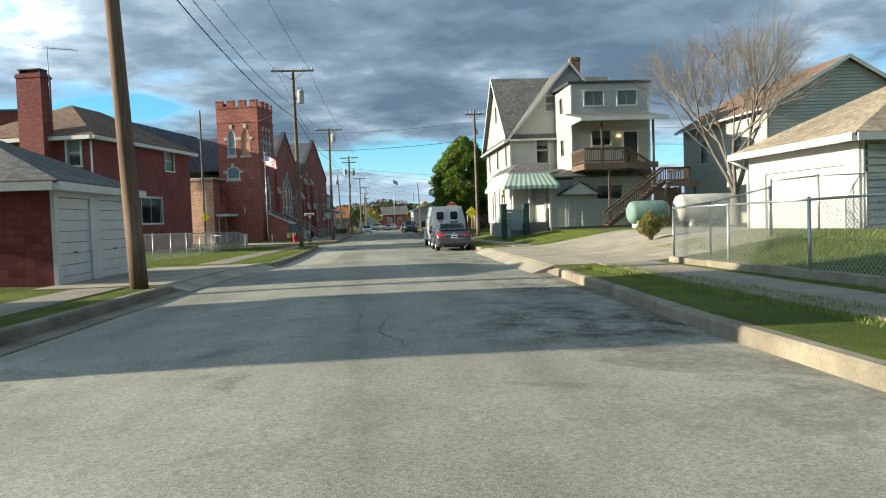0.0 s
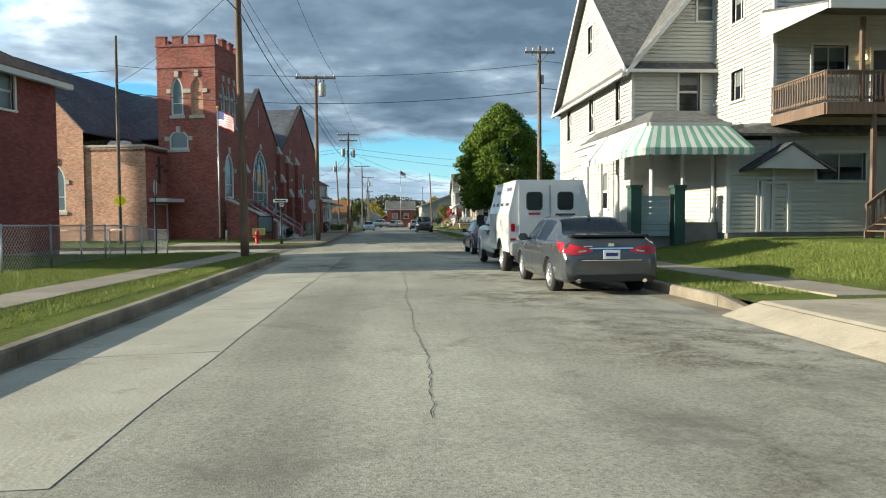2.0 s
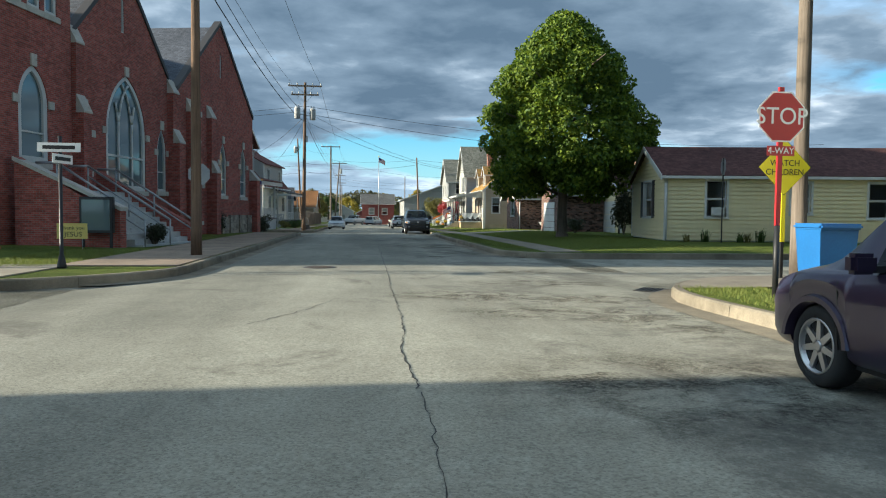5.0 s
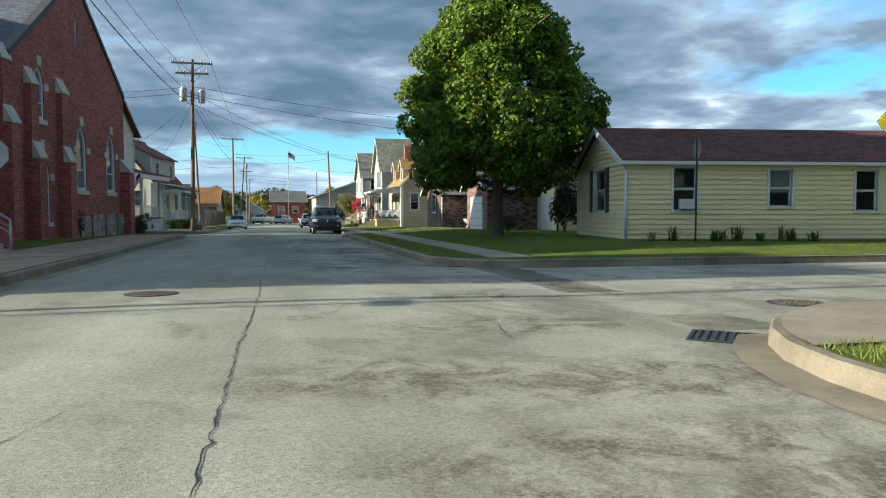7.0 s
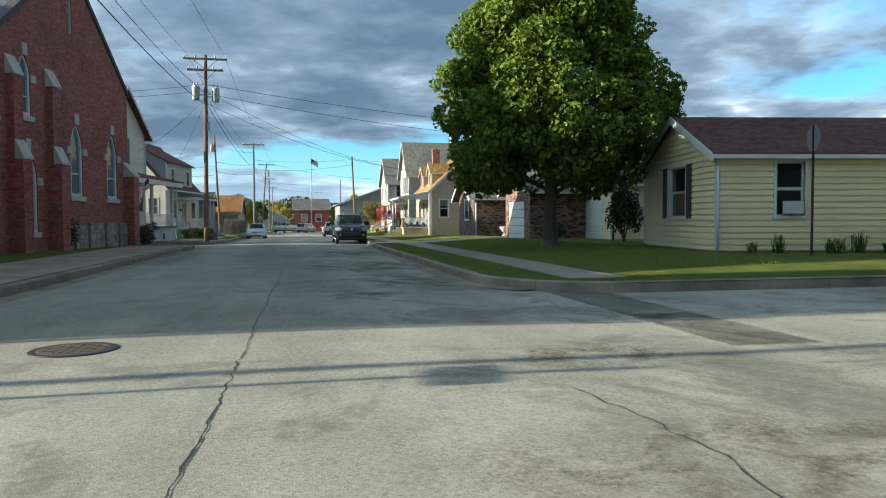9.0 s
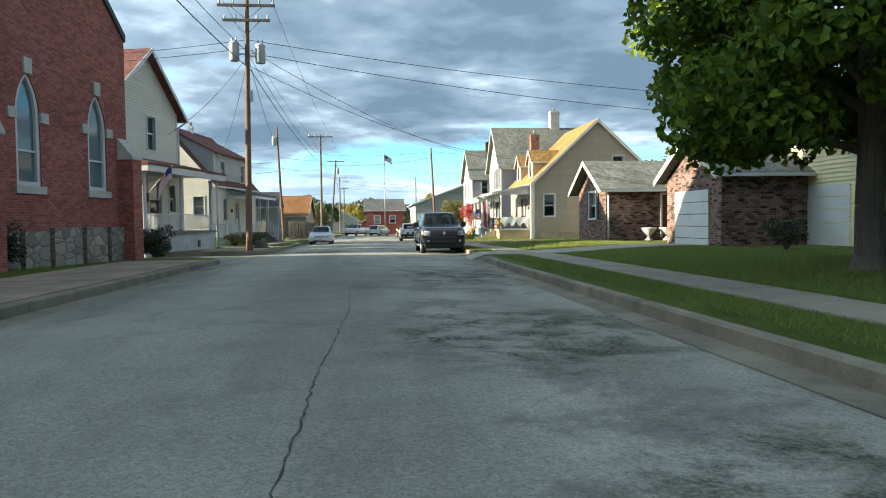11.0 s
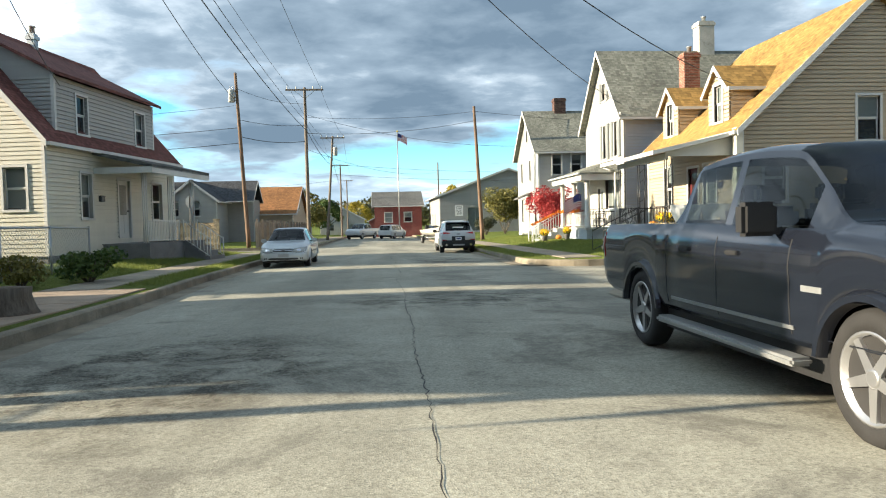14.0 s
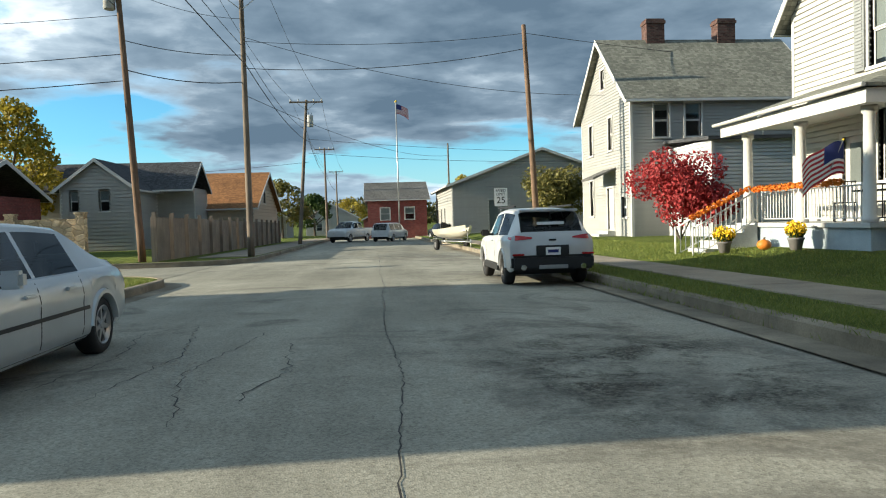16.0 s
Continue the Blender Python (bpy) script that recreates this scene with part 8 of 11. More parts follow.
# ---- flags ----
def flag(name, at, turn, w, h, label, droop=0.35, pole=None, swing=0.0):
    root = thing(name, at, label, "flag", turn=turn)
    cols, rows = 18, 13
    bm = bmn()
    grid = []
    for j in range(rows + 1):
        row = []
        for i in range(cols + 1):
            u, v = i / cols, j / rows
            x = u * w * (1 - 0.3 * droop)
            y = 0.09 * math.sin(u * 7 + v * 1.5) * u
            z = -v * h - droop * w * u * u * 0.9 + 0.03 * math.sin(u * 9)
            row.append(bm.verts.new((x, y, z)))
        grid.append(row)
    for j in range(rows):
        for i in range(cols):
            f = bm.faces.new((grid[j][i], grid[j + 1][i], grid[j + 1][i + 1], grid[j][i + 1]))
            f.smooth = True
            f.material_index = 2 if (j < 7 and i < cols * 0.4) else (0 if j % 2 == 0 else 1)
    part("cloth", bm, [FLAG_RED, FLAG_WHITE, FLAG_BLUE], root)
    if pole:
        bm = bmn()
        tube(bm, pole[0], pole[1], pole[2], pole[2] * 0.8, 10)
        p = part("staff", bm, STEEL, root)
        bm = bmn()
        bmesh.ops.create_uvsphere(bm, u_segments=10, v_segments=6, radius=pole[2] * 1.6, matrix=Matrix.Translation(pole[1]))
        part("finial", bm, YELLOW_PAINT, p)
    return root


flag("flag", (-8.12, 109.6, 3.25), 200, 0.95, 0.62, "American flag on a slanted staff at the porch column", 1.25, ((0.98, -0.1, -1.15), (-0.02, 0.0, 0.05), 0.016))
flag("flag", (-11.2, 71.0, 7.9), -35, 1.5, 0.95, "American flag on a tall white pole by the church", 0.35, ((0, 0, -8.1), (0, 0, 0.3), 0.055))
flag("flag", (3.3, 200.0, 12.2), 8, 1.5, 0.95, "American flag on a tall flagpole far down the street", 0.45, ((0, 0, -14.2), (0, 0, 0.3), 0.08))
flag("flag", (10.95, 141.5, 1.75), 175, 1.1, 0.7, "small American flag on the porch of the grey house", 0.5, ((0.3, 0, -0.6), (0, 0, 0.05), 0.014))


# ---- fences ----
def chain_link(pts, h, label, step=0.14, post_gap=2.6):
    root = in_world("chain_link_fence", (*pts[0], H(*pts[0])), label, "fence")
    for (x0, y0), (x1, y1) in zip(pts, pts[1:]):
        ln = math.hypot(x1 - x0, y1 - y0)
        k = max(1, round(ln / post_gap))
        base = lambda t: Vector((x0 + (x1 - x0) * t, y0 + (y1 - y0) * t, H(x0 + (x1 - x0) * t, y0 + (y1 - y0) * t)))
        for i in range(k + 1):
            bm = bmn()
            p = base(i / k)
            tube(bm, p - Vector((0, 0, 0.2)), p + Vector((0, 0, h + 0.05)), 0.03, 0.03, 8)
            part("post", bm, STEEL, root)
        for i in range(k):
            a, b = base(i / k), base((i + 1) / k)
            bm = bmn()
            tube(bm, a + Vector((0, 0, h)), b + Vector((0, 0, h)), 0.022, 0.022, 8)
            part("rail", bm, STEEL, root)
            bm = bmn()
            seg = (b - a).length
            m = int(seg / step)
            for s in (-1, 1):
                for j in range(-int(h / step), m + 1):
                    u0, z0, u1, z1 = j * step, 0.03, j * step + h, h
                    if u0 < 0:
                        z0, u0 = z0 - u0, 0
                    if u1 > seg:
                        z1, u1 = z1 - (u1 - seg), seg
                    if z1 - z0 < 0.05:
                        continue
                    ua, ub = (u0, u1) if s > 0 else (seg - u0, seg - u1)
                    p0 = a.lerp(b, ua / seg) + Vector((0, 0, z0))
                    p1 = a.lerp(b, ub / seg) + Vector((0, 0, z1))
                    tube(bm, p0, p1, 0.0035, 0.0035, 3, False)
            part("mesh_panel", bm, STEEL, root, kind="stuff")
    return root


chain_link([(-9.7, 28.5), (-9.7, 44.0), (-11.0, 59.0)], 1.15, "low galvanised chain-link fence round the brick house lawn")
chain_link([(-11.0, 59.0), (-24.0, 57.6)], 1.15, "low galvanised chain-link fence along the side street")
chain_link([(7.0, -3.0), (7.2, 17.3), (8.2, 17.4), (10.6, 18.9)], 1.33, "galvanised chain-link fence on a low concrete edge", 0.1, 2.95)
chain_link([(10.65, 18.9), (13.0, 18.3)], 1.5, "galvanised chain-link double gate before the garage", 0.1, 1.2)
chain_link([(-8.3, 119.8), (-8.3, 127.5), (-11, 127.5)], 1.25, "chain-link fence between the two pale houses")
bm = bmn()
for i in range(10):
    y = -3.2 + i * 2.05
    vs = box(bm, 7.06, 7.32, y, y + 2.04, -0.1, 0.2)
    for v in vs:
        v.co.z += gz(y + 1) + 0.1
retaining = part("retaining_wall", bm, CONCRETE)
tagged(retaining, "low mossy concrete edging wall under the fence", "low wall", kind="structure")

# stone-patterned and plank fences at the far side street
sf = in_world("stone_fence", (-12, 157.2, H(-12, 157.3)), "tan stone-patterned panel fence with square posts", "fence")
for i in range(6):
    x = -24.5 + i * 2.7
    bm = bmn()
    box(bm, x - 0.17, x + 0.17, 156.95, 157.3, -1.25, 1.0)
    box(bm, x - 0.2, x + 0.2, 156.92, 157.33, 1.0, 1.08)
    part("post", bm, FENCE_STONE, sf)
    if i < 5:
        bm = bmn()
        box(bm, x + 0.17, x + 2.53, 157.05, 157.2, -1.2, 0.82)
        part("stone_panel", bm, FENCE_STONE, sf)
pf = in_world("plank_fence", (-8, 165, H(-8, 165)), "brown-grey plank privacy fence along the pavement", "fence")
PLANK = wood_pole_mat("plank_wood", (0.20, 0.15, 0.115), (0.34, 0.27, 0.21))
y = 157.3
i = 0
while y < 196:
    bm = bmn()
    box(bm, -8.35 + 0.0, -8.3, y, y + 0.27, gz(y) - 0.1, gz(y) + 2.0 + 0.02 * math.sin(i * 3.1))
    part("plank", bm, PLANK, pf)
    if i % 9 == 0:
        bm = bmn()
        box(bm, -8.3, -8.14, y, y + 0.16, gz(y) - 0.1, gz(y) + 2.2)
        part("post", bm, PLANK, pf)
    y += 0.285
    i += 1


# ---- trees and shrubs ----
def limb(bm, p0, p1, r0, r1, sides=7):
    tube(bm, p0, p1, r0, r1, sides, False)


def leaf_cloud(name, centres, count, size, mat, parent, seed, flat=0.35):
    """Many small folded leaves scattered in the shells of clumps: (x, y, z, rx, ry, rz)."""
    rs = np.random.RandomState(seed)
    cs = np.array(centres)
    wts = cs[:, 3] * cs[:, 4] * cs[:, 5]
    pick = rs.choice(len(cs), count, p=wts / wts.sum())
    d = rs.normal(size=(count, 3))
    d /= np.linalg.norm(d, axis=1)[:, None]
    rad = rs.uniform(0.25, 1.0, count) ** 0.45
    p = cs[pick, :3] + d * rad[:, None] * cs[pick, 3:]
    nrm = d * 0.6 + rs.normal(size=(count, 3)) * 0.6 + np.array([0, 0, flat])
    nrm /= np.linalg.norm(nrm, axis=1)[:, None]
    t = np.cross(nrm, rs.normal(size=(count, 3)))
    t /= np.linalg.norm(t, axis=1)[:, None]
    b = np.cross(nrm, t)
    s = size * rs.uniform(0.6, 1.25, count)[:, None]
    v = np.empty((count, 5, 3))
    v[:, 0] = p - t * s * 0.5
    v[:, 1] = p - t * s * 0.1 + b * s * 0.42 + nrm * s * 0.1
    v[:, 2] = p + t * s * 0.6 - nrm * s * 0.12
    v[:, 3] = p - t * s * 0.1 - b * s * 0.42 + nrm * s * 0.1
    v[:, 4] = p
    verts = v[:, :4].reshape(-1, 3)
    idx = np.arange(count)[:, None] * 4
    faces = np.concatenate([idx + np.array([[0, 1, 2]]), idx + np.array([[0, 2, 3]])])
    me = bpy.data.meshes.new(name)
    me.from_pydata(verts.tolist(), [], faces.tolist())
    me.materials.append(mat)
    ob = new(name, me)
    if parent is not None:
        ob.parent = parent
    return tagged(ob, kind="stuff")


def crown_clumps(rs, rx, ry, z0, z1, k, size, taper=0.5):
    """Clumps spread over an egg-shaped crown, denser on the outside."""
    out = []
    while len(out) < k:
        u = rs.uniform(0, 1)
        z = z0 + (z1 - z0) * u
        wid = math.sin(math.pi * min(1, (u * 0.90 + 0.11)) ** 0.78) ** 0.72
        a, r = rs.uniform(0, 2 * math.pi), rs.uniform(0.35, 1.0) ** 0.5
        s = size * rs.uniform(0.7, 1.3)
        out.append((math.cos(a) * r * rx * wid * 0.86, math.sin(a) * r * ry * wid * 0.86, z, s, s, s * 0.75))
    return out


MAPLE = leaf_mat("maple_leaves", (0.038, 0.085, 0.015), (0.19, 0.255, 0.02), 0.36)
maple = thing("tree", (10.15, 88.3, H(10.15, 88.3)), "large green maple with a dense egg-shaped crown on the lawn", "tree")
rs = np.random.RandomState(3)
bm = bmn()
pts = [Vector((0, 0, -0.15)), Vector((0.02, 0, 0.25)), Vector((0, 0.02, 1.2)), Vector((0.03, 0, 2.4)), Vector((0.0, 0.05, 4.5)), Vector((0, 0, 8.5))]
rr = [0.42, 0.29, 0.25, 0.24, 0.16, 0.04]
for i in range(5):
    limb(bm, pts[i], pts[i + 1], rr[i], rr[i + 1], 12)
for i in range(26):
    a = i * 2.4
    z = 1.9 + i * 0.24
    out = 2.6 + 1.4 * math.sin(i * 1.7)
    s = Vector((0, 0, z))
    e = Vector((math.cos(a) * out, math.sin(a) * out, z + 1.3))
    limb(bm, s, s.lerp(e, 0.5) + Vector((0, 0, 0.2)), 0.1, 0.055, 6)
    limb(bm, s.lerp(e, 0.5) + Vector((0, 0, 0.2)), e, 0.055, 0.02, 6)
part("trunk", bm, BARK, maple)
leaf_cloud("crown", crown_clumps(rs, 4.75, 4.75, 2.45, 11.1, 330, 0.78), 95000, 0.19, MAPLE, maple, 4)


def twigs(bm, p, d, length, r, depth, rs, droop=0.0):
    """A bare branching limb."""
    k = 3
    for i in range(k):
        q = p + d * (length / k)
        limb(bm, p, q, r * (1 - 0.22 * i / k), r * (1 - 0.22 * (i + 1) / k), 6 if r > 0.03 else 3)
        p = q
        d = (d + Vector(rs.normal(size=3)) * 0.09 + Vector((0, 0, 0.05 - droop))).normalized()
        if depth > 0 and i > 0:
            for _ in range(1):
                nd = (d + Vector(rs.normal(size=3)) * 0.36).normalized()
                twigs(bm, p, nd, length * rs.uniform(0.5, 0.72), max(0.0045, r * 0.42), depth - 1, rs, droop)
    if depth > 0:
        for s in (-1, 1):
            nd = (d + Vector(rs.normal(size=3)) * 0.3).normalized()
            twigs(bm, p, nd, length * rs.uniform(0.62, 0.82), max(0.0045, r * 0.58), depth - 1, rs, droop)


bare = thing("bare_tree", (18.3, 36.0, H(18.3, 36)), "leafless pale tree with fine upright branches in the yard", "tree")
rs = np.random.RandomState(8)
bm = bmn()
limb(bm, Vector((0, 0, -0.2)), Vector((0.05, 0, 1.6)), 0.33, 0.24, 12)
part("trunk", bm, PALE_BARK, bare)
for a, l in ((0.3, 3.5), (1.6, 3.3), (2.9, 3.6), (4.2, 3.3), (5.4, 3.5)):
    bm = bmn()
    twigs(bm, Vector((0.05, 0, 1.5)), Vector((math.cos(a) * 0.36, math.sin(a) * 0.36, 0.95)).normalized(), l * 0.93, 0.1, 5, rs)
    part("limb", bm, PALE_BARK, bare)
leaf_cloud("last_leaves", [(0, 0, 7, 3.2, 3.2, 3.0)], 500, 0.09, leaf_mat("dry_leaves", (0.35, 0.16, 0.05), (0.5, 0.3, 0.1)), bare, 9)


def shrub(name, x, y, w, h, count, mat, label, seed, leaf=0.12, cat="shrub", lift=0.0, stems=True):
    root = thing(name, (x, y, H(x, y)), label, cat)
    rs = np.random.RandomState(seed)
    cl = []
    for i in range(14):
        a, r = rs.uniform(0, 6.28), rs.uniform(0, 0.7) ** 0.5
        cl.append((math.cos(a) * r * w * 0.36, math.sin(a) * r * w * 0.36, lift + h * rs.uniform(0.3, 0.78), w * 0.2, w * 0.2, h * 0.22))
    bm = bmn()
    for i in range(7):
        a = i * 0.9
        limb(bm, Vector((0, 0, -0.05)), Vector((math.cos(a) * w * 0.25, math.sin(a) * w * 0.25, lift + h * 0.6)), 0.035, 0.012, 5)
    pieces("stem", bm, BARK, root)
    leaf_cloud("foliage", cl, count, leaf, mat, root, seed + 1)
    return root


RED_LEAF = leaf_mat("red_leaves", (0.22, 0.018, 0.022), (0.46, 0.06, 0.06), 0.35)
GREEN_LEAF = leaf_mat("green_leaves", (0.03, 0.06, 0.016), (0.09, 0.13, 0.03), 0.3)
OLIVE_LEAF = leaf_mat("olive_leaves", (0.10, 0.10, 0.03), (0.22, 0.19, 0.05), 0.3)
YELLOW_LEAF = leaf_mat("autumn_leaves", (0.20, 0.17, 0.02), (0.42, 0.32, 0.04), 0.3)
DARK_LEAF = leaf_mat("dark_leaves", (0.028, 0.035, 0.022), (0.07, 0.075, 0.04), 0.2)
shrub("red_bush", 12.4, 153.2, 4.6, 3.5, 9000, RED_LEAF, "large crimson burning bush on the lawn", 11, 0.13)
shrub("bush", 12.4, 172.0, 5.5, 4.6, 6000, OLIVE_LEAF, "tall olive-brown bush beside the low hall", 13, 0.2)
shrub("bush", 10.2, 169.5, 2.4, 1.8, 2400, DARK_LEAF, "dark round bush near the pavement", 14, 0.12)
shrub("shrub", -7.4, 104.5, 2.2, 1.4, 2600, DARK_LEAF, "dark untidy shrub at the church corner", 15, 0.1)
shrub("shrub", -9.2, 96.0, 1.8, 1.5, 2000, DARK_LEAF, "dark shrub against the church wall", 16, 0.1)
shrub("tall_shrub", 15.0, 92.2, 1.8, 3.4, 3800, DARK_LEAF, "tall dark shrub at the end of the yellow house", 17, 0.11)
shrub("shrub", 13.3, 96.2, 1.6, 1.0, 1600, DARK_LEAF, "low dark shrub by the garage", 18, 0.09)
shrub("hedge", 9.4, 24.6, 1.3, 1.1, 2600, OLIVE_LEAF, "clipped hedge beside the driveway", 19, 0.07)
shrub("shrub", 16.3, 110.3, 1.7, 1.6, 2000, GREEN_LEAF, "leafy green shrub by the brick bungalow door", 20, 0.09)
shrub("shrub", -8.0, 79.5, 1.2, 0.9, 1300, DARK_LEAF, "small dark shrub beside the church steps", 21, 0.08)
shrub("planting", -6.8, 123.5, 2.0, 0.9, 1600, GREEN_LEAF, "mixed garden plants in the bed by the fence", 22, 0.1)
shrub("planting", -7.6, 121.8, 1.4, 0.8, 900, OLIVE_LEAF, "low yellowish garden plants by the fence", 23, 0.1)


def tuft(x, y, w, h, count, seed):
    root = thing("daylily", (x, y, H(x, y)), "low tuft of long thin leaves along the house wall", "plant", "plants along the wall")
    rs = np.random.RandomState(seed)
    bm = bmn()
    for i in range(count):
        a, r = rs.uniform(0, 6.28), rs.uniform(0, 0.25) * w
        b, lean = rs.uniform(0, 6.28), rs.uniform(0.1, 0.5) * w
        hh = h * rs.uniform(0.5, 1.0)
        p = Vector((math.cos(a) * r, math.sin(a) * r, -0.03))
        m = p + Vector((math.cos(b) * lean * 0.5, math.sin(b) * lean * 0.5, hh * 0.8))
        e = p + Vector((math.cos(b) * lean * 1.2, math.sin(b) * lean * 1.2, hh * rs.uniform(0.75, 1.05)))
        side = Vector((-math.sin(b), math.cos(b), 0)) * 0.016
        face(bm, [p - side, p + side, m + side * 0.8, m - side * 0.8])
        face(bm, [m - side * 0.8, m + side * 0.8, e])
    part("leaf_tuft", bm, GREEN_LEAF if seed % 3 else OLIVE_LEAF, root, kind="stuff")


for i, x in enumerate((13.5, 14.3, 15.7, 16.0, 16.6, 17.3, 18.2, 18.6, 19.3)):
    tuft(x, 81.4 - (x - 12.9) * 0.16 - 0.45 + 0.1 * math.sin(i * 2.1), 0.5 + 0.25 * math.sin(i * 1.3) ** 2, 0.42 + 0.3 * math.sin(i * 1.9) ** 2, 46, 30 + i)


def small_tree(x, y, h, w, mat, label, seed, leaf=0.35, count=3500):
    root = thing("tree", (x, y, H(x, y)), label, "tree")
    rs = np.random.RandomState(seed)
    bm = bmn()
    limb(bm, Vector((0, 0, -0.2)), Vector((0, 0, h * 0.4)), 0.22, 0.14, 8)
    for i in range(7):
        a = i * 0.9
        limb(bm, Vector((0, 0, h * (0.25 + 0.04 * i))), Vector((math.cos(a) * w * 0.35, math.sin(a) * w * 0.35, h * (0.5 + 0.05 * i))), 0.1, 0.03, 5)
    part("trunk", bm, BARK, root)
    leaf_cloud("crown", crown_clumps(rs, w / 2, w / 2, h * 0.28, h * 0.95, 50, w * 0.12), count, leaf, mat, root, seed)


small_tree(-24.0, 179.0, 11.0, 7.4, YELLOW_LEAF, "autumn tree with yellow-green leaves behind the fence", 41, 0.3, 6000)
for i, (x, y, h, w, m) in enumerate(((-12, 228, 8, 8, OLIVE_LEAF), (-9, 245, 7, 7, GREEN_LEAF), (-20, 240, 8, 8, OLIVE_LEAF), (-4.8, 290, 8, 9, YELLOW_LEAF), (9, 262, 7, 7, OLIVE_LEAF), (14, 232, 8, 7, YELLOW_LEAF), (-14, 300, 9, 10, GREEN_LEAF), (8, 310, 8, 10, GREEN_LEAF),
                                     (40, 75, 7.5, 9, YELLOW_LEAF), (22, 185, 8, 7, RED_LEAF), (33, 150, 9, 9, OLIVE_LEAF), (-35, 190, 8, 8, GREEN_LEAF), (26, 48, 6, 5, GREEN_LEAF), (-32, 140, 8, 8, OLIVE_LEAF))):
    small_tree(x, y, h, w, m, "far autumn tree beyond the houses", 50 + i, 0.4, 2600)

# wooded hills on the horizon
rs = np.random.RandomState(77)
rows = []
for j in range(7):
    row = []
    for i in range(61):
        x = -900 + i * 30
        yy = 560 + j * 60
        hgt = (10 + 7 * math.sin(i * 0.33) + 5 * math.sin(i * 0.9 + 1)) * math.sin(math.pi * min(1, j / 4)) ** 0.8 if j < 5 else 14 + 6 * math.sin(i * 0.33)
        row.append((x, yy, -4 + hgt + rs.uniform(-1.2, 1.2)))
    rows.append(row)
hill = part("hills", grid_mesh(rows), LAWN, None, smooth=80)
tagged(hill, "low wooded hills on the horizon", "hills", kind="structure")
woods = leaf_cloud("far_woods", [(x, 600 + 40 * (i % 3), 3 + 9 * abs(math.sin(i * 0.37)), 16, 14, 7) for i, x in enumerate(range(-420, 430, 14))], 24000, 2.6, leaf_mat("far_leaves", (0.05, 0.06, 0.03), (0.13, 0.11, 0.05), 0.2), None, 78)
tagged(woods, "distant autumn woods on the hills", "woods", kind="stuff")


# ---- grass blades on the verges and lawns near the road ----
def grass(name, spots, count, seed, label, hmin=0.03, hmax=0.085):
    """spots: (x0, x1, y0, y1) patches."""
    rs = np.random.RandomState(seed)
    area = np.array([(b - a) * (d - c) for a, b, c, d in spots])
    pick = rs.choice(len(spots), count, p=area / area.sum())
    sp = np.array(spots)[pick]
    x = sp[:, 0] + (sp[:, 1] - sp[:, 0]) * rs.uniform(size=count)
    y = sp[:, 2] + (sp[:, 3] - sp[:, 2]) * rs.uniform(size=count)
    z = np.array([H(a, b) for a, b in zip(x, y)])
    a = rs.uniform(0, 2 * np.pi, count)
    w = rs.uniform(0.004, 0.010, count)
    h = rs.uniform(hmin, hmax, count)
    bend = rs.normal(0, 0.045, (count, 2))
    v = np.empty((count, 3, 3))
    v[:, 0] = np.stack([x - np.cos(a) * w, y - np.sin(a) * w, z - 0.02], 1)
    v[:, 1] = np.stack([x + np.cos(a) * w, y + np.sin(a) * w, z - 0.02], 1)
    v[:, 2] = np.stack([x + bend[:, 0], y + bend[:, 1], z + h], 1)
    me = bpy.data.meshes.new(name)
    me.from_pydata(v.reshape(-1, 3).tolist(), [], np.arange(count * 3).reshape(-1, 3).tolist())
    me.materials.append(BLADES)
    tagged(new(name, me), label, "grass", kind="stuff")


grass("verge_grass", [(4.75, 5.7, -2, 17.2), (7.05, 8.2, 2, 17.5), (4.75, 6.1, 34, 60), (-5.75, -4.75, 27.2, 53), (-9.5, -6.95, 28, 56)], 130000, 91, "ragged green grass on the verges at the start of the street")
grass("lawn_grass", [(7.6, 11.0, 34, 46), (5.1, 6.6, 60.5, 63.4), (8.5, 12.5, 5, 22)], 80000, 92, "green lawn grass before the white house and fence")
grass("corner_grass", [(5.15, 6.1, 79, 100), (7.5, 12.5, 78, 100), (-9.5, -7.4, 68.5, 76)], 110000, 93, "short lawn grass round the maple and the church")
grass("lawn_grass", [(5.15, 6.1, 105, 118), (7.5, 13, 105, 119.5), (5.35, 6.6, 130, 150), (8.1, 10.4, 128.5, 160)], 60000, 94, "sunlit lawn grass in front of the right-hand houses")
grass("lawn_grass", [(-5.5, -4.6, 122, 145), (-8.8, -7.0, 125, 145)], 26000, 95, "green lawn grass in front of the white house", 0.05, 0.13)


# ---- vehicles ----
HULL = {}  # surface of each car body, for plates that follow it

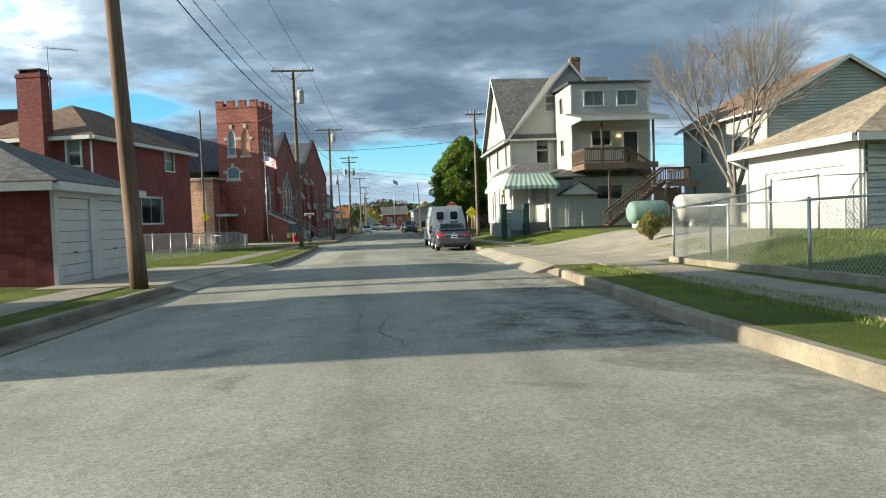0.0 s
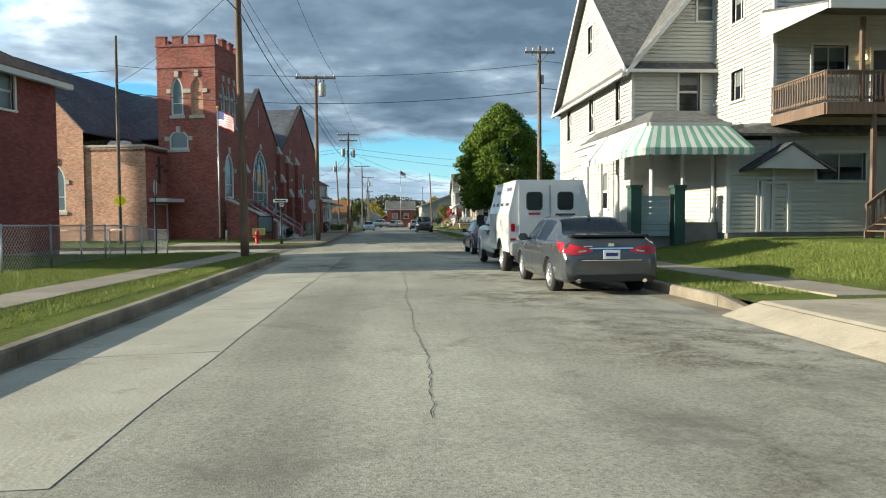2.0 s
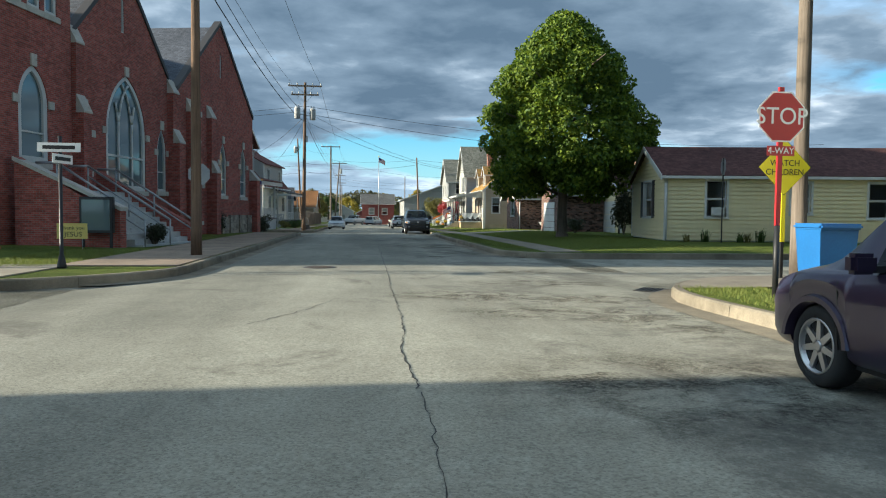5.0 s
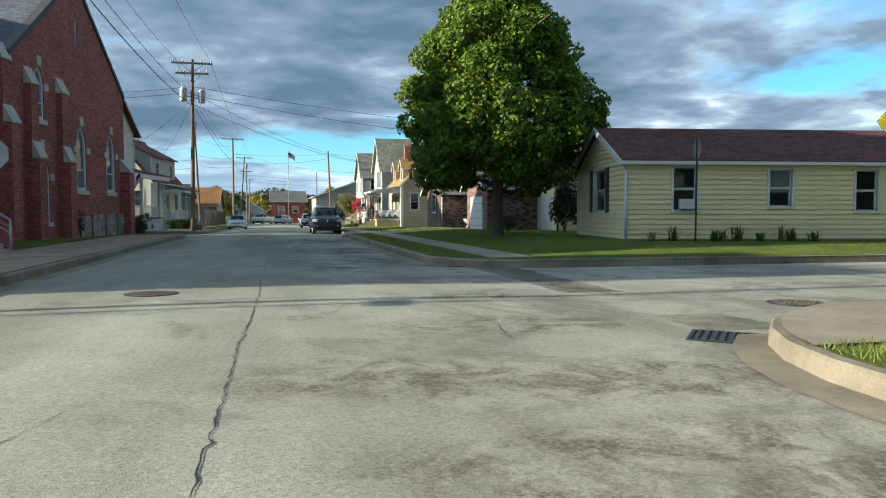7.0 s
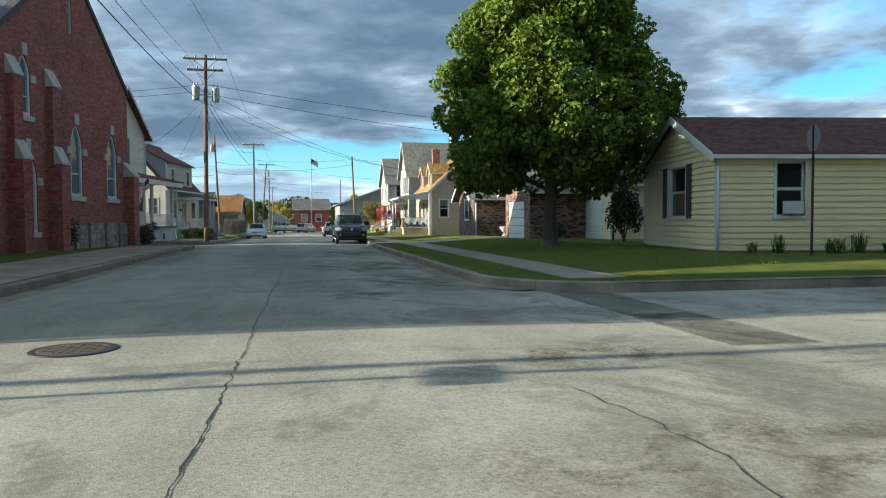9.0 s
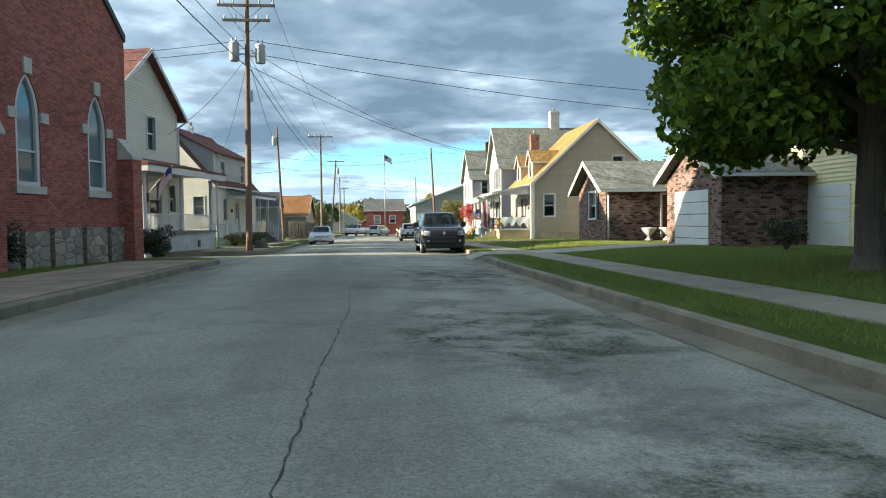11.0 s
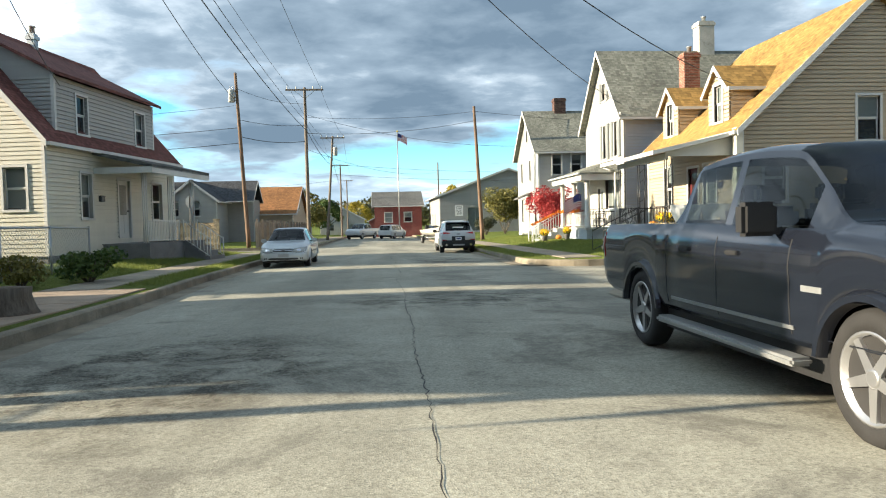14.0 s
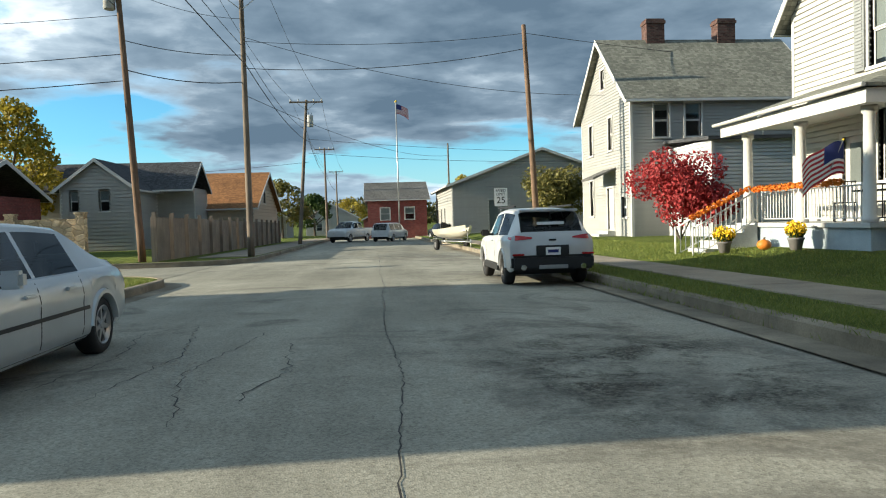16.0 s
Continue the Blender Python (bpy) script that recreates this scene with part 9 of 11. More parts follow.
def wheel(car, x, y, r, side, rim_mat, spokes=9, width=0.22, rim_r=0.68):
    """Tyre with a spoked rim; side: +1 right, -1 left."""
    bm = bmn()
    prof = [(r * 0.62, -width / 2), (r * 0.9, -width / 2), (r * 0.985, -width * 0.36), (r, -width * 0.2), (r, width * 0.2), (r * 0.985, width * 0.36), (r * 0.9, width / 2), (r * rim_r, width / 2), (r * rim_r * 0.96, width * 0.3)]
    lathe(bm, prof, (0, 0, 0), 28)
    m = Matrix.Translation((x, y, r)) @ Matrix.Rotation(side * math.pi / 2, 4, "Y")
    bm.transform(m)
    tyre = part("wheel", bm, RUBBER, car)
    bm = bmn()
    rr = r * rim_r
    lathe(bm, [(rr * 0.98, width * 0.1), (rr, width * 0.5), (rr * 0.93, width * 0.52), (rr * 0.9, width * 0.2)], (0, 0, 0), 28)
    lathe(bm, [(rr * 0.22, width * 0.1), (rr * 0.22, width * 0.42), (rr * 0.16, width * 0.46)], (0, 0, 0), 12)
    for i in range(spokes):
        a = 2 * math.pi * i / spokes
        sm = Matrix.Rotation(a, 4, "Z")
        vs = box(bm, rr * 0.15, rr * 0.95, -rr * 0.09, rr * 0.09, width * 0.22, width * 0.42)
        for v in vs:
            if v.co.x < rr * 0.3:
                v.co.y *= 1.5
            v.co = sm @ v.co
    bm.transform(m)
    part("rim", bm, rim_mat, tyre)
    bm = bmn()
    lathe(bm, [(rr * 0.9, width * 0.08), (rr * 0.9, width * 0.1)], (0, 0, 0), 20)
    bm.transform(m)
    part("brake_disc", bm, BLACK, tyre)


def glide(ys, ks, vs):
    """Smooth curve through the keys that never overshoots."""
    d = [(vs[i + 1] - vs[i]) / (ks[i + 1] - ks[i]) for i in range(len(ks) - 1)]
    m = [d[0]] + [0.0 if d[i - 1] * d[i] <= 0 else 2 * d[i - 1] * d[i] / (d[i - 1] + d[i]) for i in range(1, len(d))] + [d[-1]]
    out = []
    for y in ys:
        i = min(len(d) - 1, max(0, int(np.searchsorted(ks, y, side="right")) - 1))
        h = ks[i + 1] - ks[i]
        t = (y - ks[i]) / h
        out.append((1 + 2 * t) * (1 - t) ** 2 * vs[i] + t * (1 - t) ** 2 * h * m[i] + t * t * (3 - 2 * t) * vs[i + 1] + t * t * (t - 1) * h * m[i + 1])
    return out


def car(name, at, turn, label, keys, wheels, r, body_mat, category="car", rim_mat=None, spokes=9, arch=1.14, lower=None, round_ends=0.0):
    """keys: (y, half width, sill z, belt z, roof half width, top z, kind of the stretch up to the next key).
    Kinds: h bonnet or boot, w windscreen, v windscreen beside a side window, g side glass, p pillar, r rear window, b plain side."""
    root = thing(name, at, label, category, turn=turn)
    ks = [k[0] for k in keys]
    ys = set(ks)
    for wy in wheels:
        for i in range(-6, 7):
            yy = wy + r * arch * math.sin(i * math.pi / 12)
            if ks[0] < yy < ks[-1]:
                ys.add(round(yy, 4))
    for ya, yb in zip(ks, ks[1:]):
        for i in range(1, 1 + int((yb - ya) / 0.09)):
            ys.add(round(ya + (yb - ya) * i / (1 + int((yb - ya) / 0.09)), 4))
    ys = sorted(ys)
    ys = [y for i, y in enumerate(ys) if i == 0 or y - ys[i - 1] > 0.006 or y in ks]
    vals = [glide(ys, ks, [k[c] for k in keys]) for c in range(1, 6)]
    loops, kinds, arches = [], [], []
    bms = {}
    for i, y in enumerate(ys):
        wb, zs, zb, wr, zr = (float(v[i]) for v in vals)
        for wy in wheels:
            d = abs(y - wy)
            if d < r * arch:
                zs = max(zs, r + math.sqrt((r * arch) ** 2 - d * d) * 0.98)
        seg = max(j for j, k in enumerate(ks) if k <= y + 1e-6)
        kinds.append(keys[min(seg, len(keys) - 1)][6])
        h = zb - zs
        dz = zr - zb
        pts = [(wb - 0.07, zs), (wb - 0.02, zs + min(0.05, 0.1 * h)), (wb + 0.004, zs + 0.2 * h), (wb + 0.012, zs + 0.42 * h), (wb + 0.010, zs + 0.56 * h), (wb + 0.02, zs + 0.68 * h), (wb + 0.006, zs + 0.82 * h), (wb - 0.02, zs + 0.93 * h), (wb - 0.05, zb), (wb - 0.085, zb + min(0.012, 0.3 * dz))]
        pts += [(wr, zb + dz * 0.82), (wr * 0.97, zb + dz * 0.90), (wr * 0.90, zb + dz * 0.95), (wr * 0.75, zb + dz * 0.98), (wr * 0.42, zb + dz * 0.995), (0.0, zr)]
        loops.append([(x, y, z) for x, z in pts])

    def quad(kind, a, b, i, j, mirror):
        q = [loops[i][a], loops[i][b], loops[j][b], loops[j][a]]
        if mirror:
            q = [(-p[0], p[1], p[2]) for p in q][::-1]
        bm = bms.setdefault(kind, bmn())
        vs = []
        for p in q:
            v = bm.verts.new(p)
            vs.append(v)
        try:
            bm.faces.new(vs)
        except ValueError:
            pass

    for i in range(len(ys) - 1):
        k = kinds[i]
        for a in range(15):
            for mir in (False, True):
                kind = "body"
                if a == 9 and k in "gv":
                    kind = "side_window_left" if mir else "side_window"
                elif k in "wv" and a >= 11:
                    kind = "windscreen"
                elif k == "r" and a >= 11:
                    kind = "rear_window"
                quad(kind, a, a + 1, i, i + 1, mir)
    for i, flip in ((0, True), (len(ys) - 1, False)):
        lp = loops[i] + [(-x, y, z) for x, y, z in loops[i][-2::-1]]
        bm = bms["body"]
        f = [bm.verts.new(p) for p in lp]
        bm.faces.new(f[::-1] if flip else f)
    hull = bmn()
    for bm in bms.values():
        for f in bm.faces:
            hull.faces.new([hull.verts.new(v.co) for v in f.verts])
    HULL[root] = BVHTree.FromBMesh(hull)
    hull.free()
    made = {}
    for kind, bm in bms.items():
        bmesh.ops.remove_doubles(bm, verts=bm.verts, dist=0.0005)
        bmesh.ops.recalc_face_normals(bm, faces=bm.faces)
        nm = "side_window" if kind.startswith("side") else kind
        made[kind] = part(nm, bm, body_mat if kind == "body" else CAR_GLASS, root, smooth=32)
    # dark underside and wheel houses
    w0 = max(k[1] for k in keys)
    bm = bmn()
    box(bm, -w0 + 0.14, w0 - 0.14, ks[0] + 0.7, ks[-1] - 0.45, r * 0.62, r * 1.3)
    box(bm, -w0 + 0.28, w0 - 0.28, ks[0] + 0.3, ks[-1] - 0.3, 0.45, r * 2.1)
    part("underbody", bm, BLACK, root)
    for wy in wheels:
        for s in (-1, 1):
            wheel(root, s * (w0 - 0.13), wy, r, s, rim_mat or STEEL, spokes)
            bm = bmn()
            rings = []
            for i in range(21):
                a = math.pi * (0.03 + 0.94 * i / 20)
                rings.append([bm.verts.new((s * x, wy + q * math.cos(a), r + q * math.sin(a) * 0.98)) for x, q in ((w0 - 0.05, r * arch - 0.03), (w0 + 0.022, r * arch - 0.012), (w0 + 0.022, r * arch + 0.03), (w0 - 0.02, r * arch + 0.05))])
            for ra, rb in zip(rings, rings[1:]):
                for i in range(4):
                    bm.faces.new((ra[i], ra[(i + 1) % 4], rb[(i + 1) % 4], rb[i]))
            bmesh.ops.recalc_face_normals(bm, faces=bm.faces)
            part("wheel_arch", bm, lower or body_mat, root, smooth=50)
    cabin = [k for k in keys if k[6] in "gp" and k[5] - k[3] > 0.3]
    if cabin:
        seat_y = [(cabin[0][0] * 0.7 + cabin[-1][0] * 0.3, cabin[0][3]), (cabin[0][0] * 0.12 + cabin[-1][0] * 0.88 - 0.25, cabin[-1][3])]
        for yy, zz in seat_y:
            for sx in (-0.38, 0.38):
                bm = bmn()
                box(bm, sx - 0.24, sx + 0.24, yy - 0.08, yy + 0.08, zz - 0.5, zz + 0.16)
                bevelled(bm, 0.05)
                seat = part("car_seat", bm, BLACK, root, smooth=50)
                bm = bmn()
                box(bm, sx - 0.13, sx + 0.13, yy - 0.07, yy + 0.04, zz + 0.18, zz + 0.34)
                bevelled(bm, 0.03)
                part("head_rest", bm, BLACK, seat, smooth=50)
        bm = bmn()
        yy, zz = cabin[-1][0] + 0.22, cabin[-1][3]
        box(bm, -0.68, 0.68, yy, yy + 0.3, zz - 0.3, zz + 0.0)
        part("dashboard", bevelled(bm, 0.04), BLACK, root, smooth=50)
    return root


def skin(root, name, mat, axis, sign, rows, lift=0.01, thick=0.03, layers=5, parent=None, label=""):
    """A plate that follows the body: rows of (u, low, high); axis y looks along the car (u is x), axis x from its side (u is y)."""
    tree = HULL[root]
    dense = [rows[0]]
    for a, b in zip(rows, rows[1:]):
        k = max(1, int(abs(b[0] - a[0]) / 0.06))
        dense += [tuple(a[j] + (b[j] - a[j]) * i / k for j in range(3)) for i in range(1, k + 1)]
    out = Vector((0, sign, 0)) if axis == "y" else Vector((sign, 0, 0))
    front, back = [], []
    bm = bmn()
    for u, lo, hi in dense:
        col = []
        for j in range(layers + 1):
            z = lo + (hi - lo) * j / layers
            at = Vector((u, sign * 5.0, z)) if axis == "y" else Vector((sign * 3.0, u, z))
            hit = tree.ray_cast(at, -out)[0]
            if hit is None:
                near = tree.find_nearest(at * 0.5)[0]
                hit = Vector((u, near.y, z)) if axis == "y" else Vector((near.x, u, z))
            col.append(hit)
        front.append([bm.verts.new(p + out * lift) for p in col])
        back.append([bm.verts.new(p + out * (lift - thick)) for p in col])
    k, m = len(front), layers + 1
    for i in range(k - 1):
        for j in range(m - 1):
            bm.faces.new((front[i][j], front[i + 1][j], front[i + 1][j + 1], front[i][j + 1]))
        for j in (0, m - 1):
            bm.faces.new((front[i][j], front[i + 1][j], back[i + 1][j], back[i][j]))
    for i in (0, k - 1):
        for j in range(m - 1):
            bm.faces.new((front[i][j], front[i][j + 1], back[i][j + 1], back[i][j]))
    bmesh.ops.recalc_face_normals(bm, faces=bm.faces)
    return part(name, bm, mat, parent or root, label, smooth=45)


def both(rows):
    """The same rows on the other side, and on this one."""
    return ((1, rows), (-1, [(-u, a, b) for u, a, b in rows]))


def bevelled(bm, amount=0.02, seg=2):
    bmesh.ops.bevel(bm, geom=bm.edges[:], offset=amount, segments=seg, affect="EDGES")
    return bm


def slabpart(name, root, mat, x0, x1, y0, y1, z0, z1, bev=0.015, label="", m=None):
    bm = bmn()
    box(bm, x0, x1, y0, y1, z0, z1, m=m)
    if bev:
        bevelled(bm, min(bev, 0.45 * min(abs(x1 - x0), abs(y1 - y0), abs(z1 - z0))))
    return part(name, bm, mat, root, label, smooth=40)


def plate_bar(root, y, z, face_dir, x=0.0):
    p = slabpart("number_plate", root, SIGN_WHITE, x - 0.155, x + 0.155, y, y + 0.012 * face_dir, z - 0.08, z + 0.08, 0.004)
    bm = bmn()
    box(bm, x - 0.11, x + 0.11, y + 0.0125 * face_dir, y + 0.015 * face_dir, z - 0.03, z + 0.03)
    part("plate_bar", bm, FLAG_BLUE, p)


def mirrors(root, y, z, w, mat, size=(0.2, 0.12, 0.15)):
    for s in (-1, 1):
        bm = bmn()
        box(bm, s * w, s * (w + size[0]), y - size[1] / 2, y + size[1] / 2, z, z + size[2])
        bevelled(bm, 0.03)
        mm = part("wing_mirror", bm, mat, root, smooth=40)
        bm = bmn()
        box(bm, s * (w - 0.08), s * (w + 0.03), y - 0.03, y + 0.03, z + 0.01, z + 0.06)
        part("mirror_arm", bm, BLACK, mm)


def handles(root, ys, z, w, mat):
    for y in ys:
        for s in (-1, 1):
            slabpart("door_handle", root, mat, s * (w + 0.005), s * (w + 0.045), y, y + 0.2, z, z + 0.035, 0.01)


def seams(root, ys, w, z0, z1):
    """Dark shut lines of the doors."""
    for y in ys:
        for s in (-1, 1):
            skin(root, "door_gap", BLACK, "x", s, [(y - 0.007, z0, z1), (y + 0.007, z0, z1)], 0.002, 0.01, 10)


RED_LENS = glass_mat("red_lens", (0.36, 0.012, 0.016))
CLEAR_LENS = glass_mat("clear_lens", (0.30, 0.31, 0.30))
AMBER = glass_mat("amber_lens", (0.7, 0.24, 0.02))
ALLOY = paint("alloy", (0.45, 0.45, 0.46), 0.3, 0.15, 5.0, 0.8, 0.0)
GREY_CAR = car_paint("grey_car_paint", (0.075, 0.08, 0.085), 0.45, 0.25)
SILVER_CAR = car_paint("silver_car_paint", (0.52, 0.55, 0.56), 0.45, 0.3)
WHITE_CAR = car_paint("white_car_paint", (0.52, 0.53, 0.53), 0.0)
BLACK_CAR = car_paint("blueblack_car_paint", (0.008, 0.010, 0.016), 0.0, 0.2)
PLUM_CAR = car_paint("plum_car_paint", (0.035, 0.022, 0.05), 0.4)

# grey saloon parked with its tail to the camera
SEDAN = [(-2.45, 0.70, 0.32, 0.62, 0.54, 0.70, "h"), (-2.42, 0.81, 0.28, 0.78, 0.62, 0.90, "h"), (-2.33, 0.86, 0.26, 0.94, 0.68, 1.045, "h"), (-2.15, 0.88, 0.26, 0.99, 0.71, 1.085, "h"), (-1.85, 0.895, 0.25, 1.00, 0.72, 1.10, "h"), (-1.75, 0.90, 0.24, 1.00, 0.72, 1.11, "r"), (-1.0, 0.915, 0.22, 0.98, 0.60, 1.41, "p"), (-0.9, 0.915, 0.22, 0.97, 0.60, 1.44, "g"), (0.05, 0.915, 0.22, 0.955, 0.61, 1.475, "p"), (0.13, 0.915, 0.22, 0.95, 0.61, 1.475, "g"), (0.75, 0.915, 0.22, 0.94, 0.60, 1.43, "v"), (1.1, 0.91, 0.22, 0.935, 0.64, 1.24, "w"), (1.55, 0.895, 0.22, 0.92, 0.70, 0.99, "h"), (2.0, 0.86, 0.24, 0.82, 0.66, 0.90, "h"), (2.28, 0.80, 0.26, 0.70, 0.60, 0.78, "h"), (2.38, 0.72, 0.28, 0.62, 0.52, 0.68, "h"), (2.42, 0.62, 0.32, 0.56, 0.46, 0.60, "h")]
sed = car("car", (3.55, 38.35, gz(38.35) - 0.03), 0, "dark grey saloon car with red tail lamps parked at the kerb", SEDAN, (-1.42, 1.36), 0.335, GREY_CAR, rim_mat=ALLOY, spokes=10)
for s, rows_ in both([(0.34, 0.815, 0.855), (0.46, 0.785, 0.885), (0.60, 0.765, 0.92), (0.74, 0.765, 0.955), (0.84, 0.79, 0.975)]):
    tl = skin(sed, "tail_lamp", RED_LENS, "y", -1, rows_, 0.012)
    skin(sed, "lamp_side", RED_LENS, "x", s, [(-2.36, 0.79, 0.965), (-2.2, 0.83, 0.985), (-2.05, 0.90, 0.985), (-1.9, 0.955, 0.985)], 0.008, parent=tl)
    skin(sed, "reversing_lens", CLEAR_LENS, "y", -1, [(u, a + 0.035, a + 0.065) for u, a, b in rows_[1:3]], 0.016, parent=tl)
for s, rows_ in both([(0.42, 0.60, 0.68), (0.6, 0.60, 0.72), (0.76, 0.64, 0.75)]):
    skin(sed, "headlamp", CLEAR_LENS, "y", 1, rows_, 0.01)
skin(sed, "chrome_strip", CHROME, "y", -1, [(-0.40, 0.862, 0.885), (0.40, 0.862, 0.885)], 0.014)
skin(sed, "boot_gap", BLACK, "y", -1, [(-0.62, 0.672, 0.68), (0.62, 0.672, 0.68)], 0.002, 0.01)
slabpart("boot_spoiler", sed, BLACK, -0.72, 0.72, -2.36, -2.1, 1.075, 1.115, 0.015)
skin(sed, "rear_bumper", GREY_CAR, "y", -1, [(-0.85, 0.46, 0.56), (-0.7, 0.38, 0.655), (0.7, 0.38, 0.655), (0.85, 0.46, 0.56)], 0.022)
skin(sed, "bumper_strip", CHROME, "y", -1, [(-0.55, 0.655, 0.668), (0.55, 0.655, 0.668)], 0.024)
skin(sed, "bumper_skirt", BLACK, "y", -1, [(-0.8, 0.30, 0.36), (-0.62, 0.285, 0.41), (0.62, 0.285, 0.41), (0.8, 0.30, 0.36)], 0.026, 0.2)
for s in (-1, 1):
    bm = bmn()
    tube(bm, (s * 0.6, -2.47, 0.30), (s * 0.6, -2.3, 0.30), 0.04, 0.04, 12)
    part("exhaust_tip", bm, CHROME, sed)
plate_bar(sed, -2.452, 0.765, -1)
slabpart("badge", sed, CHROME, -0.055, 0.055, -2.425, -2.38, 0.905, 0.965, 0.01)
slabpart("model_badge", sed, CHROME, -0.5, -0.34, -2.425, -2.36, 0.90, 0.92, 0)
mirrors(sed, 0.78, 0.93, 0.88, GREY_CAR)
handles(sed, (-0.72, 0.2), 0.84, 0.905, CHROME)
seams(sed, (-0.95, 0.09, 1.05), 0.912, 0.3, 0.93)
slabpart("aerial_fin", sed, GREY_CAR, -0.02, 0.02, -1.05, -0.9, 1.40, 1.48, 0.015)

# white service truck with utility body
TRUCK = [(-0.2, 0.96, 0.55, 1.28, 0.80, 1.90, "b"), (0.0, 0.98, 0.42, 1.26, 0.78, 1.90, "g"), (0.72, 0.99, 0.42, 1.24, 0.78, 1.93, "p"), (0.82, 0.99, 0.42, 1.24, 0.78, 1.93, "g"), (1.45, 0.99, 0.42, 1.22, 0.78, 1.90, "v"), (1.85, 0.99, 0.43, 1.22, 0.8, 1.62, "w"), (2.25, 0.98, 0.45, 1.22, 0.84, 1.30, "h"), (3.2, 0.96, 0.45, 1.16, 0.84, 1.22, "h"), (3.45, 0.9, 0.45, 1.08, 0.78, 1.12, "h"), (3.55, 0.82, 0.5, 0.95, 0.7, 1.0, "h")]
van = car("service_truck", (3.70, 44.95, gz(45) - 0.03), 0, "white service truck with boxy utility body and rear doors", TRUCK, (2.55,), 0.40, WHITE_CAR, "truck", ALLOY, 8)
wheel(van, 0.86, -2.0, 0.40, 1, ALLOY, 8, 0.26)
wheel(van, -0.86, -2.0, 0.40, -1, ALLOY, 8, 0.26)
bm = bmn()
outl = [(-1.05, 0.62), (1.05, 0.62), (1.05, 1.62), (0.86, 2.42), (-0.86, 2.42), (-1.05, 1.62)]
yl = [-3.55, -2.58] + [-2.0 + 0.56 * math.sin(a * math.pi / 10) for a in range(-5, 6)] + [-1.42, -0.22]
prev = None
for y in sorted(set(round(v, 4) for v in yl)):
    d = abs(y + 2.0)
    zs = max(0.62, 0.4 + math.sqrt(max(0, 0.56 ** 2 - d * d))) if d < 0.56 else 0.62
    cur = [bm.verts.new((p, y, zs if q < 0.7 else q)) for p, q in outl]
    if prev:
        for i in range(1, 6):
            bm.faces.new((prev[i], prev[(i + 1) % 6], cur[(i + 1) % 6], cur[i]))
    else:
        bm.faces.new(cur)
    prev = cur
bm.faces.new(prev[::-1])
bmesh.ops.recalc_face_normals(bm, faces=bm.faces)
part("utility_body", bm, WHITE_CAR, van)
slabpart("chassis", van, BLACK, -0.7, 0.7, -3.3, 3.0, 0.35, 0.62, 0.02)
slabpart("wheel_house", van, BLACK, -0.72, 0.72, -2.6, -1.4, 0.5, 1.1, 0)
slabpart("rear_step_bumper", van, STEEL, -1.02, 1.02, -3.8, -3.5, 0.55, 0.86, 0.02, "diamond-plate steel step bumper")
for s in (-1, 1):
    d = slabpart("rear_door", van, WHITE_CAR, s * 0.02, s * 0.8, -3.585, -3.55, 0.92, 2.34, 0.01)
    for nm, mt_, gw, gh, rad, dep in (("window_gasket", BLACK, 0.21, 0.235, 0.09, 0.008), ("door_window", CAR_GLASS, 0.185, 0.21, 0.075, 0.012)):
        ring = [(s * 0.40 + sx * (gw - rad) + rad * math.cos(q), 1.92 + sz * (gh - rad) + rad * math.sin(q)) for sx, sz, q0 in ((1, 1, 0), (-1, 1, 1), (-1, -1, 2), (1, -1, 3)) for q in ((q0 + i / 4) * math.pi / 2 for i in range(5))]
        bm = bmn()
        prism(bm, ring, 0.0, dep, (0, -3.585, 0), (1, 0, 0), (0, -1, 0))
        part(nm, bm, mt_, d)
    slabpart("marker_lamp", van, RED_LENS, s * 0.9, s * 1.0, -3.58, -3.55, 1.15, 1.35, 0.01)
    slabpart("reflector", van, RED_LENS, s * 0.88, s * 1.02, -3.58, -3.552, 0.92, 0.98, 0.006)
    for y0_, y1_, z0_, z1_ in ((-1.35, -0.3, 0.75, 1.58), (-2.55, -1.45, 1.12, 1.58), (-3.5, -2.62, 0.75, 1.58)):
        lk = slabpart("side_locker", van, WHITE_CAR, s * 1.05, s * 1.066, y0_, y1_, z0_, z1_, 0.006)
        slabpart("latch", lk, STEEL, s * 1.066, s * 1.08, y0_ + 0.08, y0_ + 0.2, (z0_ + z1_) / 2 - 0.08, (z0_ + z1_) / 2 + 0.08, 0.006)
plate_bar(van, -3.815, 0.72, -1, -0.55)
slabpart("lettering_bar", van, BLACK, 0.12, 0.72, -3.592, -3.586, 1.22, 1.36, 0)
slabpart("lettering_bar", van, paint("red_print", (0.35, 0.03, 0.05)), -0.55, -0.25, -3.592, -3.586, 1.57, 1.63, 0)
slabpart("lettering_bar", van, BLACK, 0.14, 0.66, -3.592, -3.586, 1.54, 1.6, 0)
slabpart("lettering_bar", van, BLACK, -1.022, -1.01, 0.35, 0.75, 0.98, 1.1, 0)
for y0_, y1_, z_ in ((-1.5, -0.9, 2.15), (-3.2, -2.5, 2.2)):
    bm = bmn()
    for s in (-1,):
        k_ = lambda z: s * (1.05 - (z - 1.62) * 0.19 / 0.88 + 0.004)
        face(bm, [(k_(z_), y0_, z_), (k_(z_), y1_, z_), (k_(z_ + 0.09), y1_, z_ + 0.09), (k_(z_ + 0.09), y0_, z_ + 0.09)])
    part("lettering_bar", bm, paint("dark_print", (0.1, 0.1, 0.16)), van)
